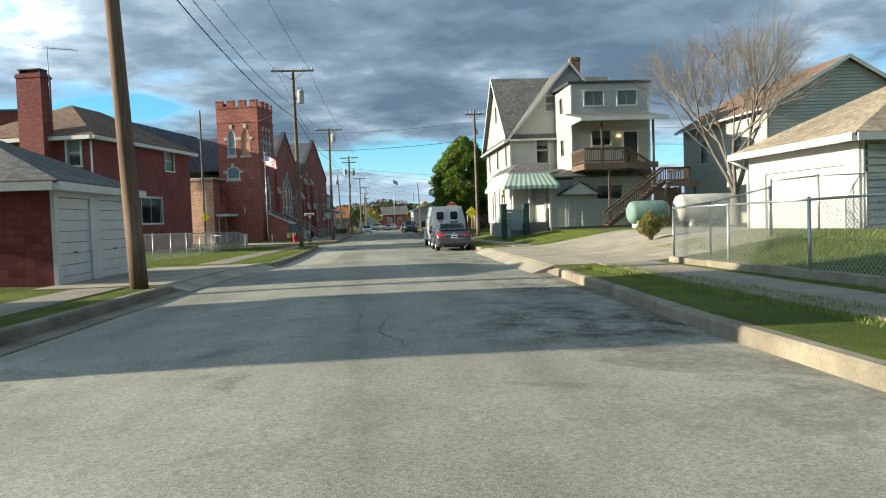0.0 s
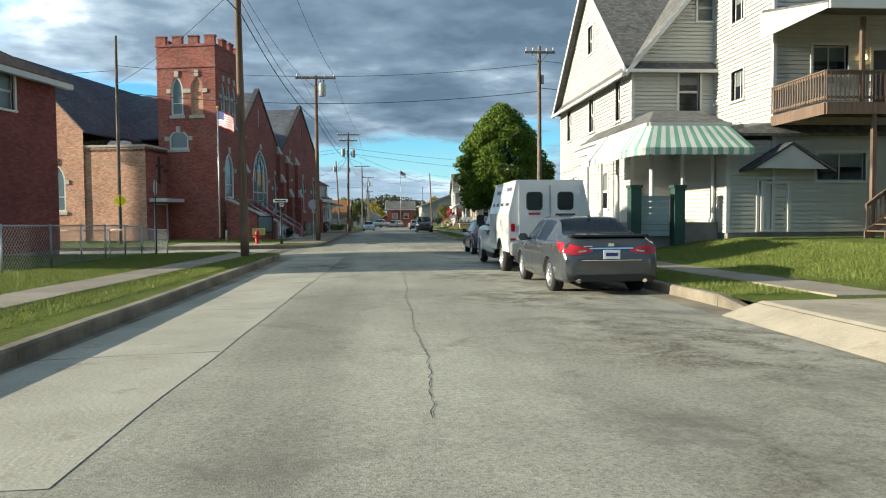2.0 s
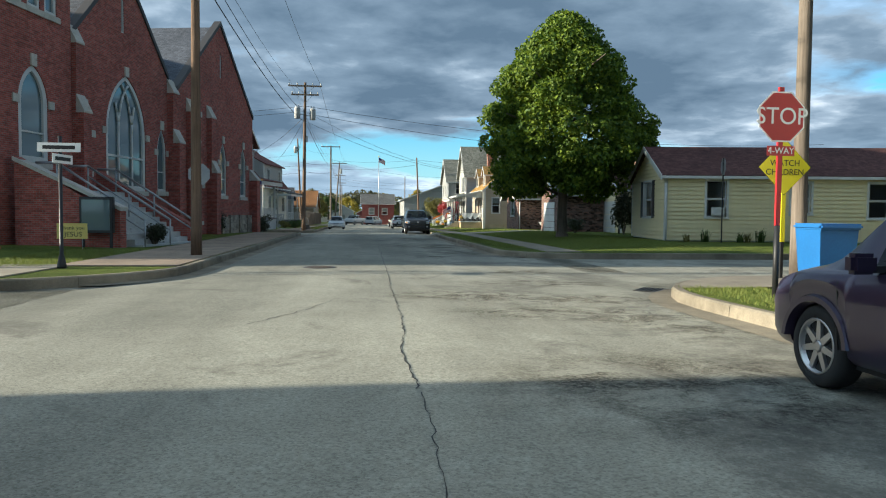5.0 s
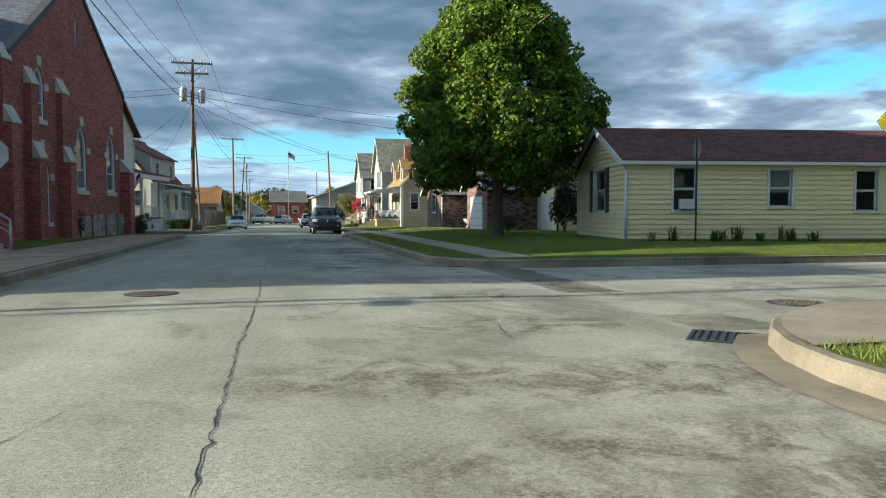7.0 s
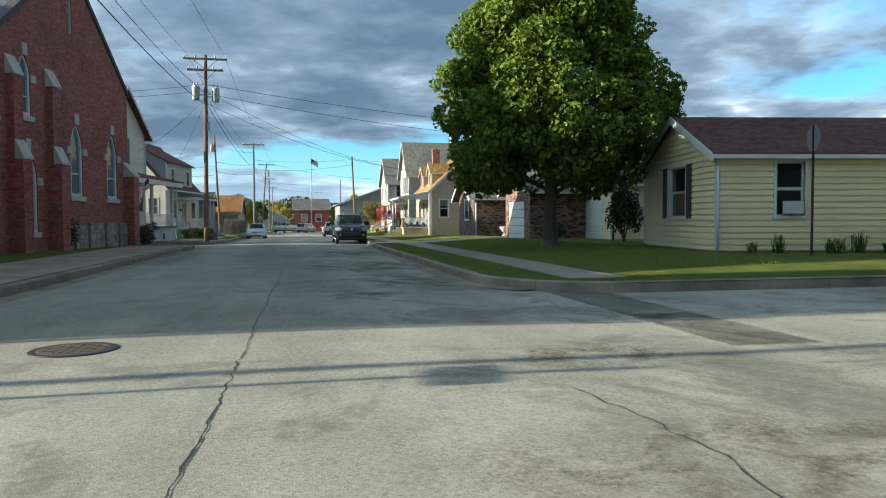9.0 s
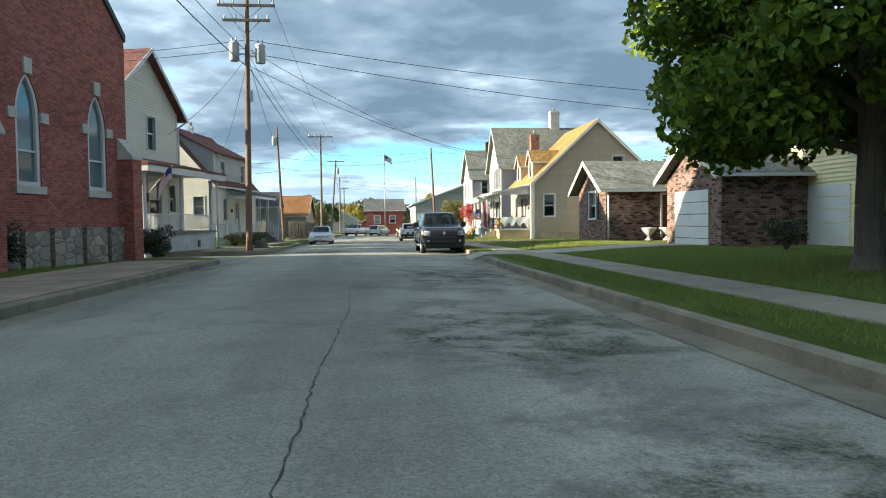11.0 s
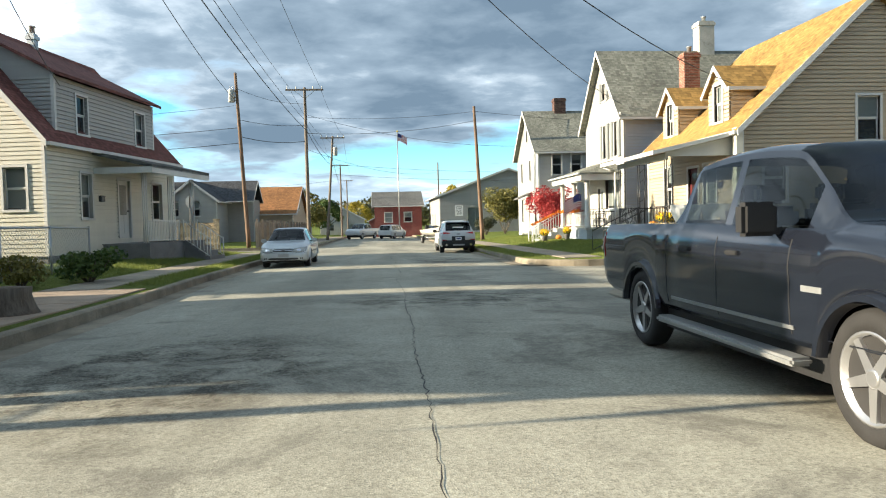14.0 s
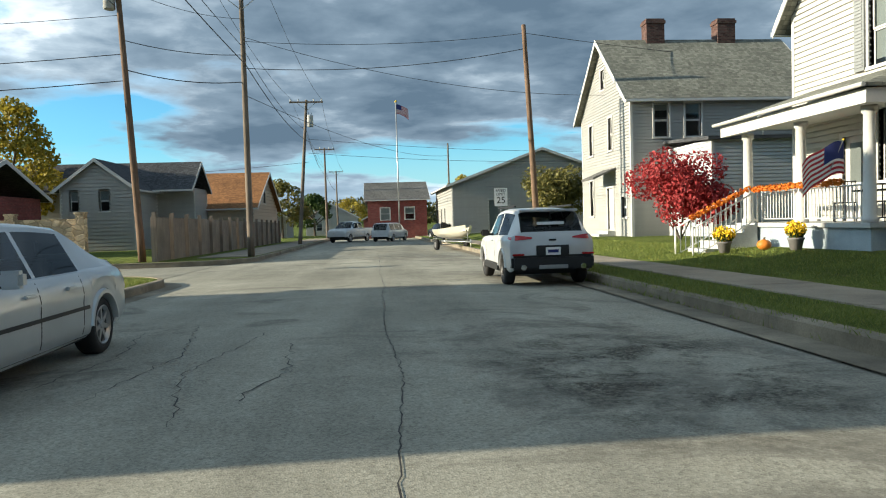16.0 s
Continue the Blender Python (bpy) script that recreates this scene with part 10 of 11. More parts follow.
for txt, xx, zz, sz in (("IN POWER SINCE 1920", 0.42, 1.145, 0.052), ("Authorized Distributor", 0.42, 1.0, 0.085)):
    letters(txt, sz, BLACK, van, Matrix.Translation((xx, -3.589, zz)) @ STAND)
for txt, yy in (("SALES", -0.75), ("PARTS", -1.5), ("SERVICE", -2.25), ("RENTALS", -3.05)):
    letters(txt, 0.12, BLACK, van, Matrix.Translation((-1.05 + 0.048 - 0.006, yy, 1.845)) @ Matrix.Rotation(-math.pi / 2, 4, "Z") @ Matrix.Rotation(math.pi / 2 - 0.234, 4, "X"))
mirrors(van, 1.5, 1.25, 0.99, BLACK, (0.24, 0.14, 0.34))
handles(van, (0.15, 0.95), 1.08, 0.985, BLACK)
seams(van, (0.78, 1.7), 0.985, 0.6, 1.2)
slabpart("roof_rim", van, WHITE_CAR, -0.88, 0.88, -3.55, -0.22, 2.40, 2.46, 0.02)
for s in (-1, 1):
    slabpart("headlamp", van, CLEAR_LENS, s * 0.62, s * 0.9, 3.42, 3.54, 0.85, 1.02, 0.02)

# dark plum hatchback in front of it
HATCH = [(-2.05, 0.66, 0.42, 0.75, 0.5, 0.85, "h"), (-1.95, 0.82, 0.32, 0.95, 0.62, 1.12, "r"), (-1.35, 0.87, 0.27, 0.98, 0.60, 1.46, "p"), (-1.2, 0.88, 0.26, 0.97, 0.6, 1.48, "g"), (-0.05, 0.89, 0.26, 0.95, 0.61, 1.52, "p"), (0.03, 0.89, 0.26, 0.95, 0.61, 1.52, "g"), (0.7, 0.89, 0.26, 0.94, 0.6, 1.46, "w"), (1.3, 0.87, 0.26, 0.93, 0.68, 1.0, "h"), (1.85, 0.82, 0.28, 0.82, 0.6, 0.88, "h"), (2.05, 0.66, 0.32, 0.62, 0.48, 0.68, "h")]
hat = car("car", (4.12, 55.7, gz(55.7) - 0.03), 0, "dark plum hatchback parked ahead of the service truck", HATCH, (-1.3, 1.22), 0.33, PLUM_CAR, rim_mat=ALLOY, spokes=7)
for s, rows_ in both([(0.30, 0.93, 0.965), (0.55, 0.92, 0.985), (0.75, 0.90, 0.985), (0.82, 0.91, 0.97)]):
    tl = skin(hat, "tail_lamp", RED_LENS, "y", -1, rows_, 0.012)
    skin(hat, "lamp_side", RED_LENS, "x", s, [(-1.95, 0.90, 0.95), (-1.75, 0.93, 0.955)], 0.008, parent=tl)
    skin(hat, "headlamp", CLEAR_LENS, "y", 1, [(u * 0.9, a - 0.25, b - 0.25) for u, a, b in rows_], 0.01)
slabpart("rear_bumper", hat, BLACK, -0.78, 0.78, -2.08, -1.85, 0.3, 0.55, 0.04)
plate_bar(hat, -2.07, 0.62, -1)
mirrors(hat, 0.62, 0.95, 0.86, PLUM_CAR)
seams(hat, (-0.9, 0.0, 0.95), 0.887, 0.35, 0.92)

# black crew-cab pickup facing the camera
PICK = [(-3.10, 0.93, 0.64, 1.18, 0.80, 1.185, "h"), (-3.05, 0.985, 0.57, 1.25, 0.86, 1.255, "h"), (-2.9, 1.0, 0.52, 1.29, 0.88, 1.295, "h"), (-1.12, 1.005, 0.47, 1.30, 0.88, 1.305, "h"), (-1.08, 1.0, 0.47, 1.30, 0.84, 1.33, "r"), (-0.93, 1.0, 0.47, 1.30, 0.76, 1.83, "p"), (-0.85, 1.005, 0.47, 1.30, 0.755, 1.885, "g"), (-0.08, 1.005, 0.47, 1.285, 0.76, 1.935, "p"), (0.02, 1.005, 0.47, 1.28, 0.76, 1.935, "g"), (0.66, 1.005, 0.47, 1.265, 0.74, 1.89, "v"), (1.05, 1.0, 0.47, 1.26, 0.79, 1.62, "w"), (1.45, 0.995, 0.47, 1.25, 0.86, 1.315, "h"), (1.95, 0.99, 0.5, 1.20, 0.86, 1.285, "h"), (2.4, 0.98, 0.5, 1.13, 0.84, 1.235, "h"), (2.6, 0.965, 0.5, 1.07, 0.80, 1.19, "h"), (2.7, 0.93, 0.52, 1.0, 0.74, 1.12, "h"), (2.74, 0.86, 0.55, 0.92, 0.68, 1.0, "h")]
pk = car("pickup_truck", (4.14, 110.65, gz(110.6) - 0.03), 180, "shiny blue-black crew-cab pickup truck parked facing the traffic", PICK, (-1.82, 1.75), 0.41, BLACK_CAR, "truck", ALLOY, 5)
skin(pk, "front_bumper", BLACK_CAR, "y", 1, [(-0.97, 0.56, 0.72), (-0.85, 0.52, 0.77), (-0.4, 0.51, 0.755), (0.4, 0.51, 0.755), (0.85, 0.52, 0.77), (0.97, 0.56, 0.72)], 0.10, 0.3)
skin(pk, "bumper_intake", BLACK, "y", 1, [(-0.52, 0.55, 0.64), (0.52, 0.55, 0.64)], 0.104, 0.02)
slabpart("bumper_skirt", pk, BLACK, -0.88, 0.88, 2.45, 2.78, 0.34, 0.53, 0.05)
gr_ = skin(pk, "grille", GREY_CAR, "y", 1, [(-0.64, 0.90, 1.06), (-0.56, 0.77, 1.13), (-0.3, 0.75, 1.145), (0.3, 0.75, 1.145), (0.56, 0.77, 1.13), (0.64, 0.90, 1.06)], 0.05, 0.12)
for s, rows_ in both([(0.06, 0.97, 1.09), (0.50, 0.97, 1.075), (0.56, 0.985, 1.04)]):
    skin(pk, "grille_mesh", BLACK, "y", 1, rows_, 0.054, 0.02, parent=gr_)
for s, rows_ in both([(0.06, 0.80, 0.925), (0.48, 0.815, 0.925), (0.56, 0.88, 0.925)]):
    skin(pk, "grille_mesh", BLACK, "y", 1, rows_, 0.054, 0.02, parent=gr_)
for z in (0.84, 0.88, 1.01, 1.045):
    for s, rows_ in both([(0.08, z, z + 0.008), (0.5, z, z + 0.008)]):
        skin(pk, "grille_bar", GREY_CAR, "y", 1, rows_, 0.06, 0.02, 1, parent=gr_)
skin(pk, "badge", CHROME, "y", 1, [(-0.055, 0.92, 1.0), (-0.02, 0.885, 1.025), (0.02, 0.885, 1.025), (0.055, 0.92, 1.0)], 0.075, 0.03, parent=gr_)
for s, rows_ in both([(0.635, 0.86, 1.03), (0.74, 0.84, 1.07), (0.86, 0.85, 1.08), (0.95, 0.90, 1.06)]):
    hl = skin(pk, "headlamp", CLEAR_LENS, "y", 1, rows_, 0.014)
    skin(pk, "lamp_side", CLEAR_LENS, "x", s, [(2.45, 0.93, 1.04), (2.6, 0.89, 1.05), (2.68, 0.88, 1.04)], 0.01, parent=hl)
    skin(pk, "indicator", AMBER, "y", 1, [(s * 0.85, 0.88, 0.93), (s * 0.945, 0.92, 0.96)], 0.02, parent=hl)
    skin(pk, "lamp_bowl", CHROME, "y", 1, [(s * 0.69, 0.90, 1.0), (s * 0.79, 0.89, 1.02)], 0.018, parent=hl)
    skin(pk, "fog_lamp", CLEAR_LENS, "y", 1, [(s * 0.66, 0.57, 0.65), (s * 0.76, 0.57, 0.65)], 0.106, 0.02)
    slabpart("running_board", pk, STEEL, s * 0.94, s * 1.1, -1.15, 1.15, 0.36, 0.42, 0.02)
    skin(pk, "door_strip", STEEL, "x", s, [(-1.0, 0.585, 0.615), (1.02, 0.585, 0.615)], 0.008, 0.02, 2)
    skin(pk, "tail_lamp", RED_LENS, "x", s, [(-3.07, 0.9, 1.2), (-2.95, 0.9, 1.2)], 0.008)
    skin(pk, "lettering_bar", STEEL, "x", s, [(1.12, 0.86, 0.9), (1.34, 0.86, 0.9)], 0.006, 0.02, 2)
skin(pk, "bonnet_gap", BLACK, "y", 1, [(-0.66, 1.146, 1.152), (0.66, 1.146, 1.152)], 0.003, 0.01, 1)
mirrors(pk, 0.78, 1.22, 1.0, BLACK, (0.26, 0.14, 0.24))
handles(pk, (-0.75, 0.12), 1.06, 0.998, BLACK)
seams(pk, (-1.1, -0.07, 0.98), 1.0, 0.55, 1.2)
# silver saloon facing the camera
SILVER = [(-2.42, 0.66, 0.36, 0.70, 0.52, 0.78, "h"), (-2.34, 0.8, 0.28, 0.88, 0.64, 0.99, "h"), (-1.9, 0.86, 0.26, 0.94, 0.7, 1.05, "r"), (-1.2, 0.875, 0.24, 0.94, 0.58, 1.39, "p"), (-1.05, 0.88, 0.24, 0.93, 0.58, 1.42, "g"), (-0.12, 0.88, 0.23, 0.93, 0.59, 1.46, "p"), (-0.05, 0.88, 0.23, 0.93, 0.59, 1.46, "g"), (0.55, 0.88, 0.23, 0.92, 0.58, 1.42, "v"), (0.95, 0.88, 0.23, 0.915, 0.63, 1.21, "w"), (1.35, 0.87, 0.23, 0.905, 0.71, 0.985, "h"), (1.9, 0.86, 0.25, 0.83, 0.70, 0.91, "h"), (2.2, 0.83, 0.26, 0.74, 0.67, 0.835, "h"), (2.36, 0.79, 0.27, 0.66, 0.62, 0.755, "h"), (2.43, 0.72, 0.28, 0.59, 0.56, 0.68, "h"), (2.455, 0.63, 0.30, 0.52, 0.48, 0.59, "h")]
sil = car("car", (-3.03, 133.55, gz(133.4) - 0.03), 180, "silver saloon car parked facing the camera", SILVER, (-1.5, 1.38), 0.32, SILVER_CAR, rim_mat=ALLOY, spokes=7)
for s, rows_ in both([(0.36, 0.605, 0.675), (0.48, 0.585, 0.715), (0.66, 0.59, 0.745), (0.78, 0.625, 0.755), (0.815, 0.66, 0.745)]):
    rim_ = skin(sil, "lamp_surround", BLACK, "y", 1, [(u + (0.012 if u > 0 else -0.012) * (1 if 0.4 < abs(u) else -1), a - 0.012, b + 0.012) for u, a, b in rows_], 0.006)
    hl = skin(sil, "headlamp", CLEAR_LENS, "y", 1, rows_, 0.012)
    skin(sil, "lamp_bowl", CHROME, "y", 1, [(rows_[1][0], 0.62, 0.69), (rows_[2][0] * 0.95, 0.62, 0.71)], 0.016, parent=hl)
    skin(sil, "tail_lamp", RED_LENS, "y", -1, [(s * 0.45, 0.74, 0.86), (s * 0.78, 0.74, 0.88)], 0.01)
    skin(sil, "rub_strip", BLACK, "x", s, [(-1.05, 0.55, 0.585), (0.95, 0.55, 0.585)], 0.012, 0.03, 2)
    skin(sil, "fog_recess", BLACK, "y", 1, [(s * 0.585, 0.335, 0.385), (s * 0.69, 0.34, 0.39)], 0.006)
    skin(sil, "sill_strip", CHROME, "x", s, [(-1.1, 0.265, 0.275), (1.0, 0.265, 0.275)], 0.006, 0.02, 1)
skin(sil, "bumper_crease", BLACK, "y", 1, [(-0.80, 0.557, 0.563), (0.80, 0.557, 0.563)], 0.003, 0.01, 1)
skin(sil, "lower_grille", BLACK, "y", 1, [(-0.53, 0.335, 0.375), (-0.45, 0.315, 0.385), (0.45, 0.315, 0.385), (0.53, 0.335, 0.375)], 0.006)
skin(sil, "intake_bar", CHROME, "y", 1, [(-0.5, 0.347, 0.353), (0.5, 0.347, 0.353)], 0.012, 0.02, 1)
gr_ = skin(sil, "grille", BLACK, "y", 1, [(-0.345, 0.615, 0.685), (-0.3, 0.60, 0.70), (0.3, 0.60, 0.70), (0.345, 0.615, 0.685)], 0.01)
skin(sil, "grille_bar", CHROME, "y", 1, [(-0.34, 0.643, 0.663), (0.34, 0.643, 0.663)], 0.02, parent=gr_)
skin(sil, "badge", IRON, "y", 1, [(-0.055, 0.637, 0.668), (0.055, 0.637, 0.668)], 0.026, parent=gr_)
skin(sil, "blank_plate", STEEL, "y", 1, [(-0.19, 0.415, 0.53), (0.19, 0.415, 0.53)], 0.012)
skin(sil, "bonnet_gap", BLACK, "y", 1, [(-0.60, 0.715, 0.72), (0.60, 0.715, 0.72)], 0.002, 0.01, 1)
mirrors(sil, 0.62, 0.9, 0.85, SILVER_CAR)
handles(sil, (-0.72, 0.12), 0.78, 0.875, SILVER_CAR)
seams(sil, (-0.92, 0.02, 0.92), 0.878, 0.3, 0.9)

# small open boat on a trailer beyond the sport utility car
BOAT_HULL = car_paint("boat_hull_cream", (0.52, 0.49, 0.40), 0.0)
boat = thing("boat", (5.1, 165.3, gz(165.3) - 0.05), "small cream fibreglass boat with an outboard motor, resting on a trailer", "boat", turn=192)
bm = bmn()
rings = []
for y, w, keel, top in ((-1.9, 0.72, 0.62, 1.12), (-1.0, 0.78, 0.60, 1.12), (0.0, 0.78, 0.60, 1.16), (0.9, 0.66, 0.64, 1.22), (1.6, 0.42, 0.74, 1.28), (2.1, 0.12, 0.95, 1.34)):
    half = [(0.0, keel), (w * 0.55, keel + 0.08), (w * 0.9, keel + 0.28), (w, top), (w - 0.09 * min(1, w * 2), top + 0.015), (w * 0.82, top - 0.3), (0.0, top - 0.34)]
    rings.append([(x, y, z) for x, z in half] + [(-x, y, z) for x, z in half[-2:0:-1]])
loops_ = [[bm.verts.new(p) for p in r] for r in rings]
for a, b in zip(loops_, loops_[1:]):
    for i in range(len(a)):
        bm.faces.new((a[i], a[(i + 1) % len(a)], b[(i + 1) % len(a)], b[i]))
bm.faces.new(loops_[0][::-1])
bm.faces.new(loops_[-1])
part("hull", bm, BOAT_HULL, boat, smooth=35)
slabpart("bench_seat", boat, DARKBLOCK, -0.62, 0.62, -0.75, -0.35, 0.84, 1.0, 0.02)
slabpart("motor_cowl", boat, BLACK, -0.17, 0.17, -2.2, -1.86, 1.05, 1.5, 0.06)
slabpart("motor_leg", boat, BLACK, -0.06, 0.06, -2.1, -1.95, 0.35, 1.07, 0.02)
trl = thing("boat_trailer", (5.1, 165.3, gz(165.3) - 0.05), "galvanised boat trailer with small wheels at the kerb", "trailer", turn=192)
bm = bmn()
for sx in (-1, 1):
    chain(bm, [Vector((sx * 0.62, -1.7, 0.5)), Vector((sx * 0.62, 0.6, 0.5)), Vector((0, 2.7, 0.48))], 0.035, 6)
for y in (-1.5, -0.3, 0.6):
    tube(bm, (-0.66, y, 0.5), (0.66, y, 0.5), 0.03, 0.03, 6)
tube(bm, (0, 2.0, 0.5), (0, 2.1, 0.95), 0.03, 0.03, 6)
tube(bm, (-0.85, -0.6, 0.3), (0.85, -0.6, 0.3), 0.03, 0.03, 6)
tube(bm, (-0.6, -0.6, 0.3), (-0.6, -0.6, 0.5), 0.03, 0.03, 6)
tube(bm, (0.6, -0.6, 0.3), (0.6, -0.6, 0.5), 0.03, 0.03, 6)
part("trailer_frame", bm, STEEL, trl)
for sx in (-1, 1):
    bm = bmn()
    tube(bm, (sx * 0.76, -0.6, 0.3), (sx * 0.94, -0.6, 0.3), 0.29, 0.29, 20)
    wheel_ = part("wheel", bm, RUBBER, trl)
    bm = bmn()
    tube(bm, (sx * 0.935, -0.6, 0.3), (sx * 0.95, -0.6, 0.3), 0.16, 0.15, 14)
    part("rim", bm, ALLOY, wheel_)
    slabpart("mudguard", trl, STEEL, sx * 0.85 - 0.11, sx * 0.85 + 0.11, -0.98, -0.22, 0.61, 0.64, 0.01)
bm = bmn()
tube(bm, (0, 2.55, 0.0), (0, 2.55, 0.62), 0.025, 0.025, 6)
part("jockey_stand", bm, STEEL, trl)

# white sport utility car with black lower trim
SUV = [(-2.18, 0.70, 0.5, 0.98, 0.55, 1.0, "h"), (-2.1, 0.86, 0.36, 1.06, 0.66, 1.14, "r"), (-1.75, 0.9, 0.3, 1.08, 0.64, 1.56, "p"), (-1.6, 0.905, 0.3, 1.07, 0.64, 1.6, "g"), (-0.5, 0.91, 0.3, 1.05, 0.65, 1.66, "p"), (-0.42, 0.91, 0.3, 1.05, 0.65, 1.66, "g"), (0.55, 0.91, 0.3, 1.02, 0.64, 1.6, "w"), (1.15, 0.9, 0.3, 1.01, 0.74, 1.1, "h"), (1.95, 0.86, 0.32, 0.92, 0.68, 0.98, "h"), (2.18, 0.72, 0.36, 0.74, 0.55, 0.8, "h")]
su = car("car", (4.45, 143.45, gz(143.8) - 0.03), 0, "white sport utility car with black lower trim parked at the kerb", SUV, (-1.3, 1.32), 0.36, WHITE_CAR, rim_mat=BLACK, spokes=6)
slabpart("rear_bumper", su, BLACK, -0.86, 0.86, -2.24, -1.95, 0.36, 0.66, 0.05)
slabpart("tailgate_panel", su, BLACK, -0.34, 0.34, -2.21, -2.16, 0.66, 0.86, 0.01)
slabpart("skid_plate", su, STEEL, -0.3, 0.3, -2.26, -2.2, 0.38, 0.46, 0.01)
plate_bar(su, -2.225, 0.74, -1)
slabpart("rear_spoiler", su, WHITE_CAR, -0.6, 0.6, -2.0, -1.7, 1.55, 1.6, 0.02)
slabpart("badge", su, BLACK, -0.08, 0.08, -2.2, -2.17, 0.95, 0.99, 0.01)
slabpart("lettering_bar", su, SIGN_WHITE, -0.28, 0.28, -2.05, -2.0, 1.28, 1.34, 0)
for s in (-1, 1):
    tl = skin(su, "tail_lamp", RED_LENS, "y", -1, [(s * 0.42, 1.0, 1.03), (s * 0.6, 0.985, 1.06), (s * 0.76, 0.97, 1.075), (s * 0.86, 0.99, 1.06)], 0.012)
    skin(su, "lamp_side", RED_LENS, "x", s, [(-2.1, 0.98, 1.04), (-1.9, 1.0, 1.05)], 0.008, parent=tl)
    slabpart("bumper_lamp", su, RED_LENS, s * 0.6, s * 0.85, -2.25, -2.2, 0.66, 0.7, 0.01)
    bm = bmn()
    tube(bm, (s * 0.62, -2.27, 0.42), (s * 0.62, -2.1, 0.42), 0.055, 0.055, 12)
    part("exhaust_tip", bm, CHROME, su)
    slabpart("sill_trim", su, BLACK, s * 0.88, s * 0.935, -0.85, 0.9, 0.28, 0.45, 0.02)
    slabpart("roof_rail", su, BLACK, s * 0.6, s * 0.64, -1.5, 0.5, 1.66, 1.7, 0.01)
mirrors(su, 0.5, 1.03, 0.88, BLACK)
handles(su, (-1.1, -0.2), 0.92, 0.9, WHITE_CAR)
seams(su, (-0.46, 0.75), 0.905, 0.45, 1.03)

# far parked cars
MINI = [(-2.4, 0.8, 0.45, 1.0, 0.62, 1.05, "r"), (-2.2, 0.93, 0.32, 1.05, 0.7, 1.62, "p"), (-2.0, 0.95, 0.3, 1.05, 0.72, 1.68, "g"), (-1.0, 0.96, 0.3, 1.04, 0.73, 1.72, "p"), (-0.9, 0.96, 0.3, 1.04, 0.73, 1.72, "g"), (0.1, 0.96, 0.3, 1.03, 0.73, 1.71, "p"), (0.2, 0.96, 0.3, 1.03, 0.73, 1.71, "g"), (0.85, 0.96, 0.3, 1.02, 0.72, 1.62, "w"), (1.7, 0.94, 0.3, 1.0, 0.76, 1.08, "h"), (2.2, 0.88, 0.33, 0.85, 0.68, 0.95, "h"), (2.4, 0.74, 0.38, 0.66, 0.55, 0.72, "h")]
mv = car("minivan", (2.2, 193.5, gz(193.5)), -24, "white minivan parked across the end of the street", MINI, (-1.5, 1.45), 0.34, WHITE_CAR, "car", ALLOY, 8)
for s in (-1, 1):
    slabpart("headlamp", mv, CLEAR_LENS, s * 0.5, s * 0.86, 2.1, 2.35, 0.72, 0.86, 0.03)
slabpart("grille", mv, BLACK, -0.4, 0.4, 2.33, 2.42, 0.6, 0.72, 0.02)
seams(mv, (-0.95, 0.15, 1.15), 0.955, 0.35, 1.0)
fp = car("pickup_truck", (-1.6, 195.5, gz(195)), 155, "white pickup truck parked across the end of the street", PICK, (-1.85, 1.78), 0.39, WHITE_CAR, "truck", ALLOY, 6)
for s in (-1, 1):
    slabpart("tail_lamp", fp, RED_LENS, s * 0.88, s * 0.99, -2.97, -2.85, 0.85, 1.15, 0.02)
seams(fp, (-1.1, -0.07, 0.98), 1.0, 0.55, 1.2)
fd = car("car", (7.6, 199.0, gz(199)), 20, "dark car parked far off by the brick house", HATCH, (-1.3, 1.22), 0.33, BLACK_CAR, rim_mat=ALLOY, spokes=7)


# green propane tank and a rusty white one in the yard
TANK_GREEN = paint("green_tank_paint", (0.19, 0.29, 0.25), 0.6, 0.35, 2.0)
TANK_WHITE = paint("rusty_tank_paint", (0.60, 0.57, 0.50), 0.7, 0.5, 1.6)
for x0, x1, y, r, m_, lb in ((13.1, 15.4, 37.6, 0.62, TANK_GREEN, "faded green steel tank lying on blocks"), (15.6, 19.2, 37.3, 0.75, TANK_WHITE, "long white rust-stained steel tank on blocks")):
    g_ = H((x0 + x1) / 2, y)
    tk = thing("storage_tank", ((x0 + x1) / 2, y, g_), lb, "tank")
    bm = bmn()
    L_ = (x1 - x0) / 2
    lathe(bm, [(0.02, -L_), (r * 0.6, -L_ + 0.05), (r * 0.92, -L_ + 0.18), (r, -L_ + 0.35), (r, L_ - 0.35), (r * 0.92, L_ - 0.18), (r * 0.6, L_ - 0.05), (0.02, L_)], sides=28)
    bm.transform(Matrix.Translation((0, 0, r + 0.22)) @ Matrix.Rotation(math.pi / 2, 4, "Y"))
    part("shell", bm, m_, tk)
    for dx in (-L_ * 0.55, L_ * 0.55):
        slabpart("saddle", tk, GREYSTONE, dx - 0.1, dx + 0.1, -r * 0.7, r * 0.7, 0, 0.42, 0.01)

# ---- porch and garden things ----
PUMPKIN = paint("pumpkin", (0.62, 0.20, 0.02), 0.6, 0.25, 6)
MUM = leaf_mat("yellow_mums", (0.7, 0.42, 0.01), (0.85, 0.62, 0.03), 0.2)


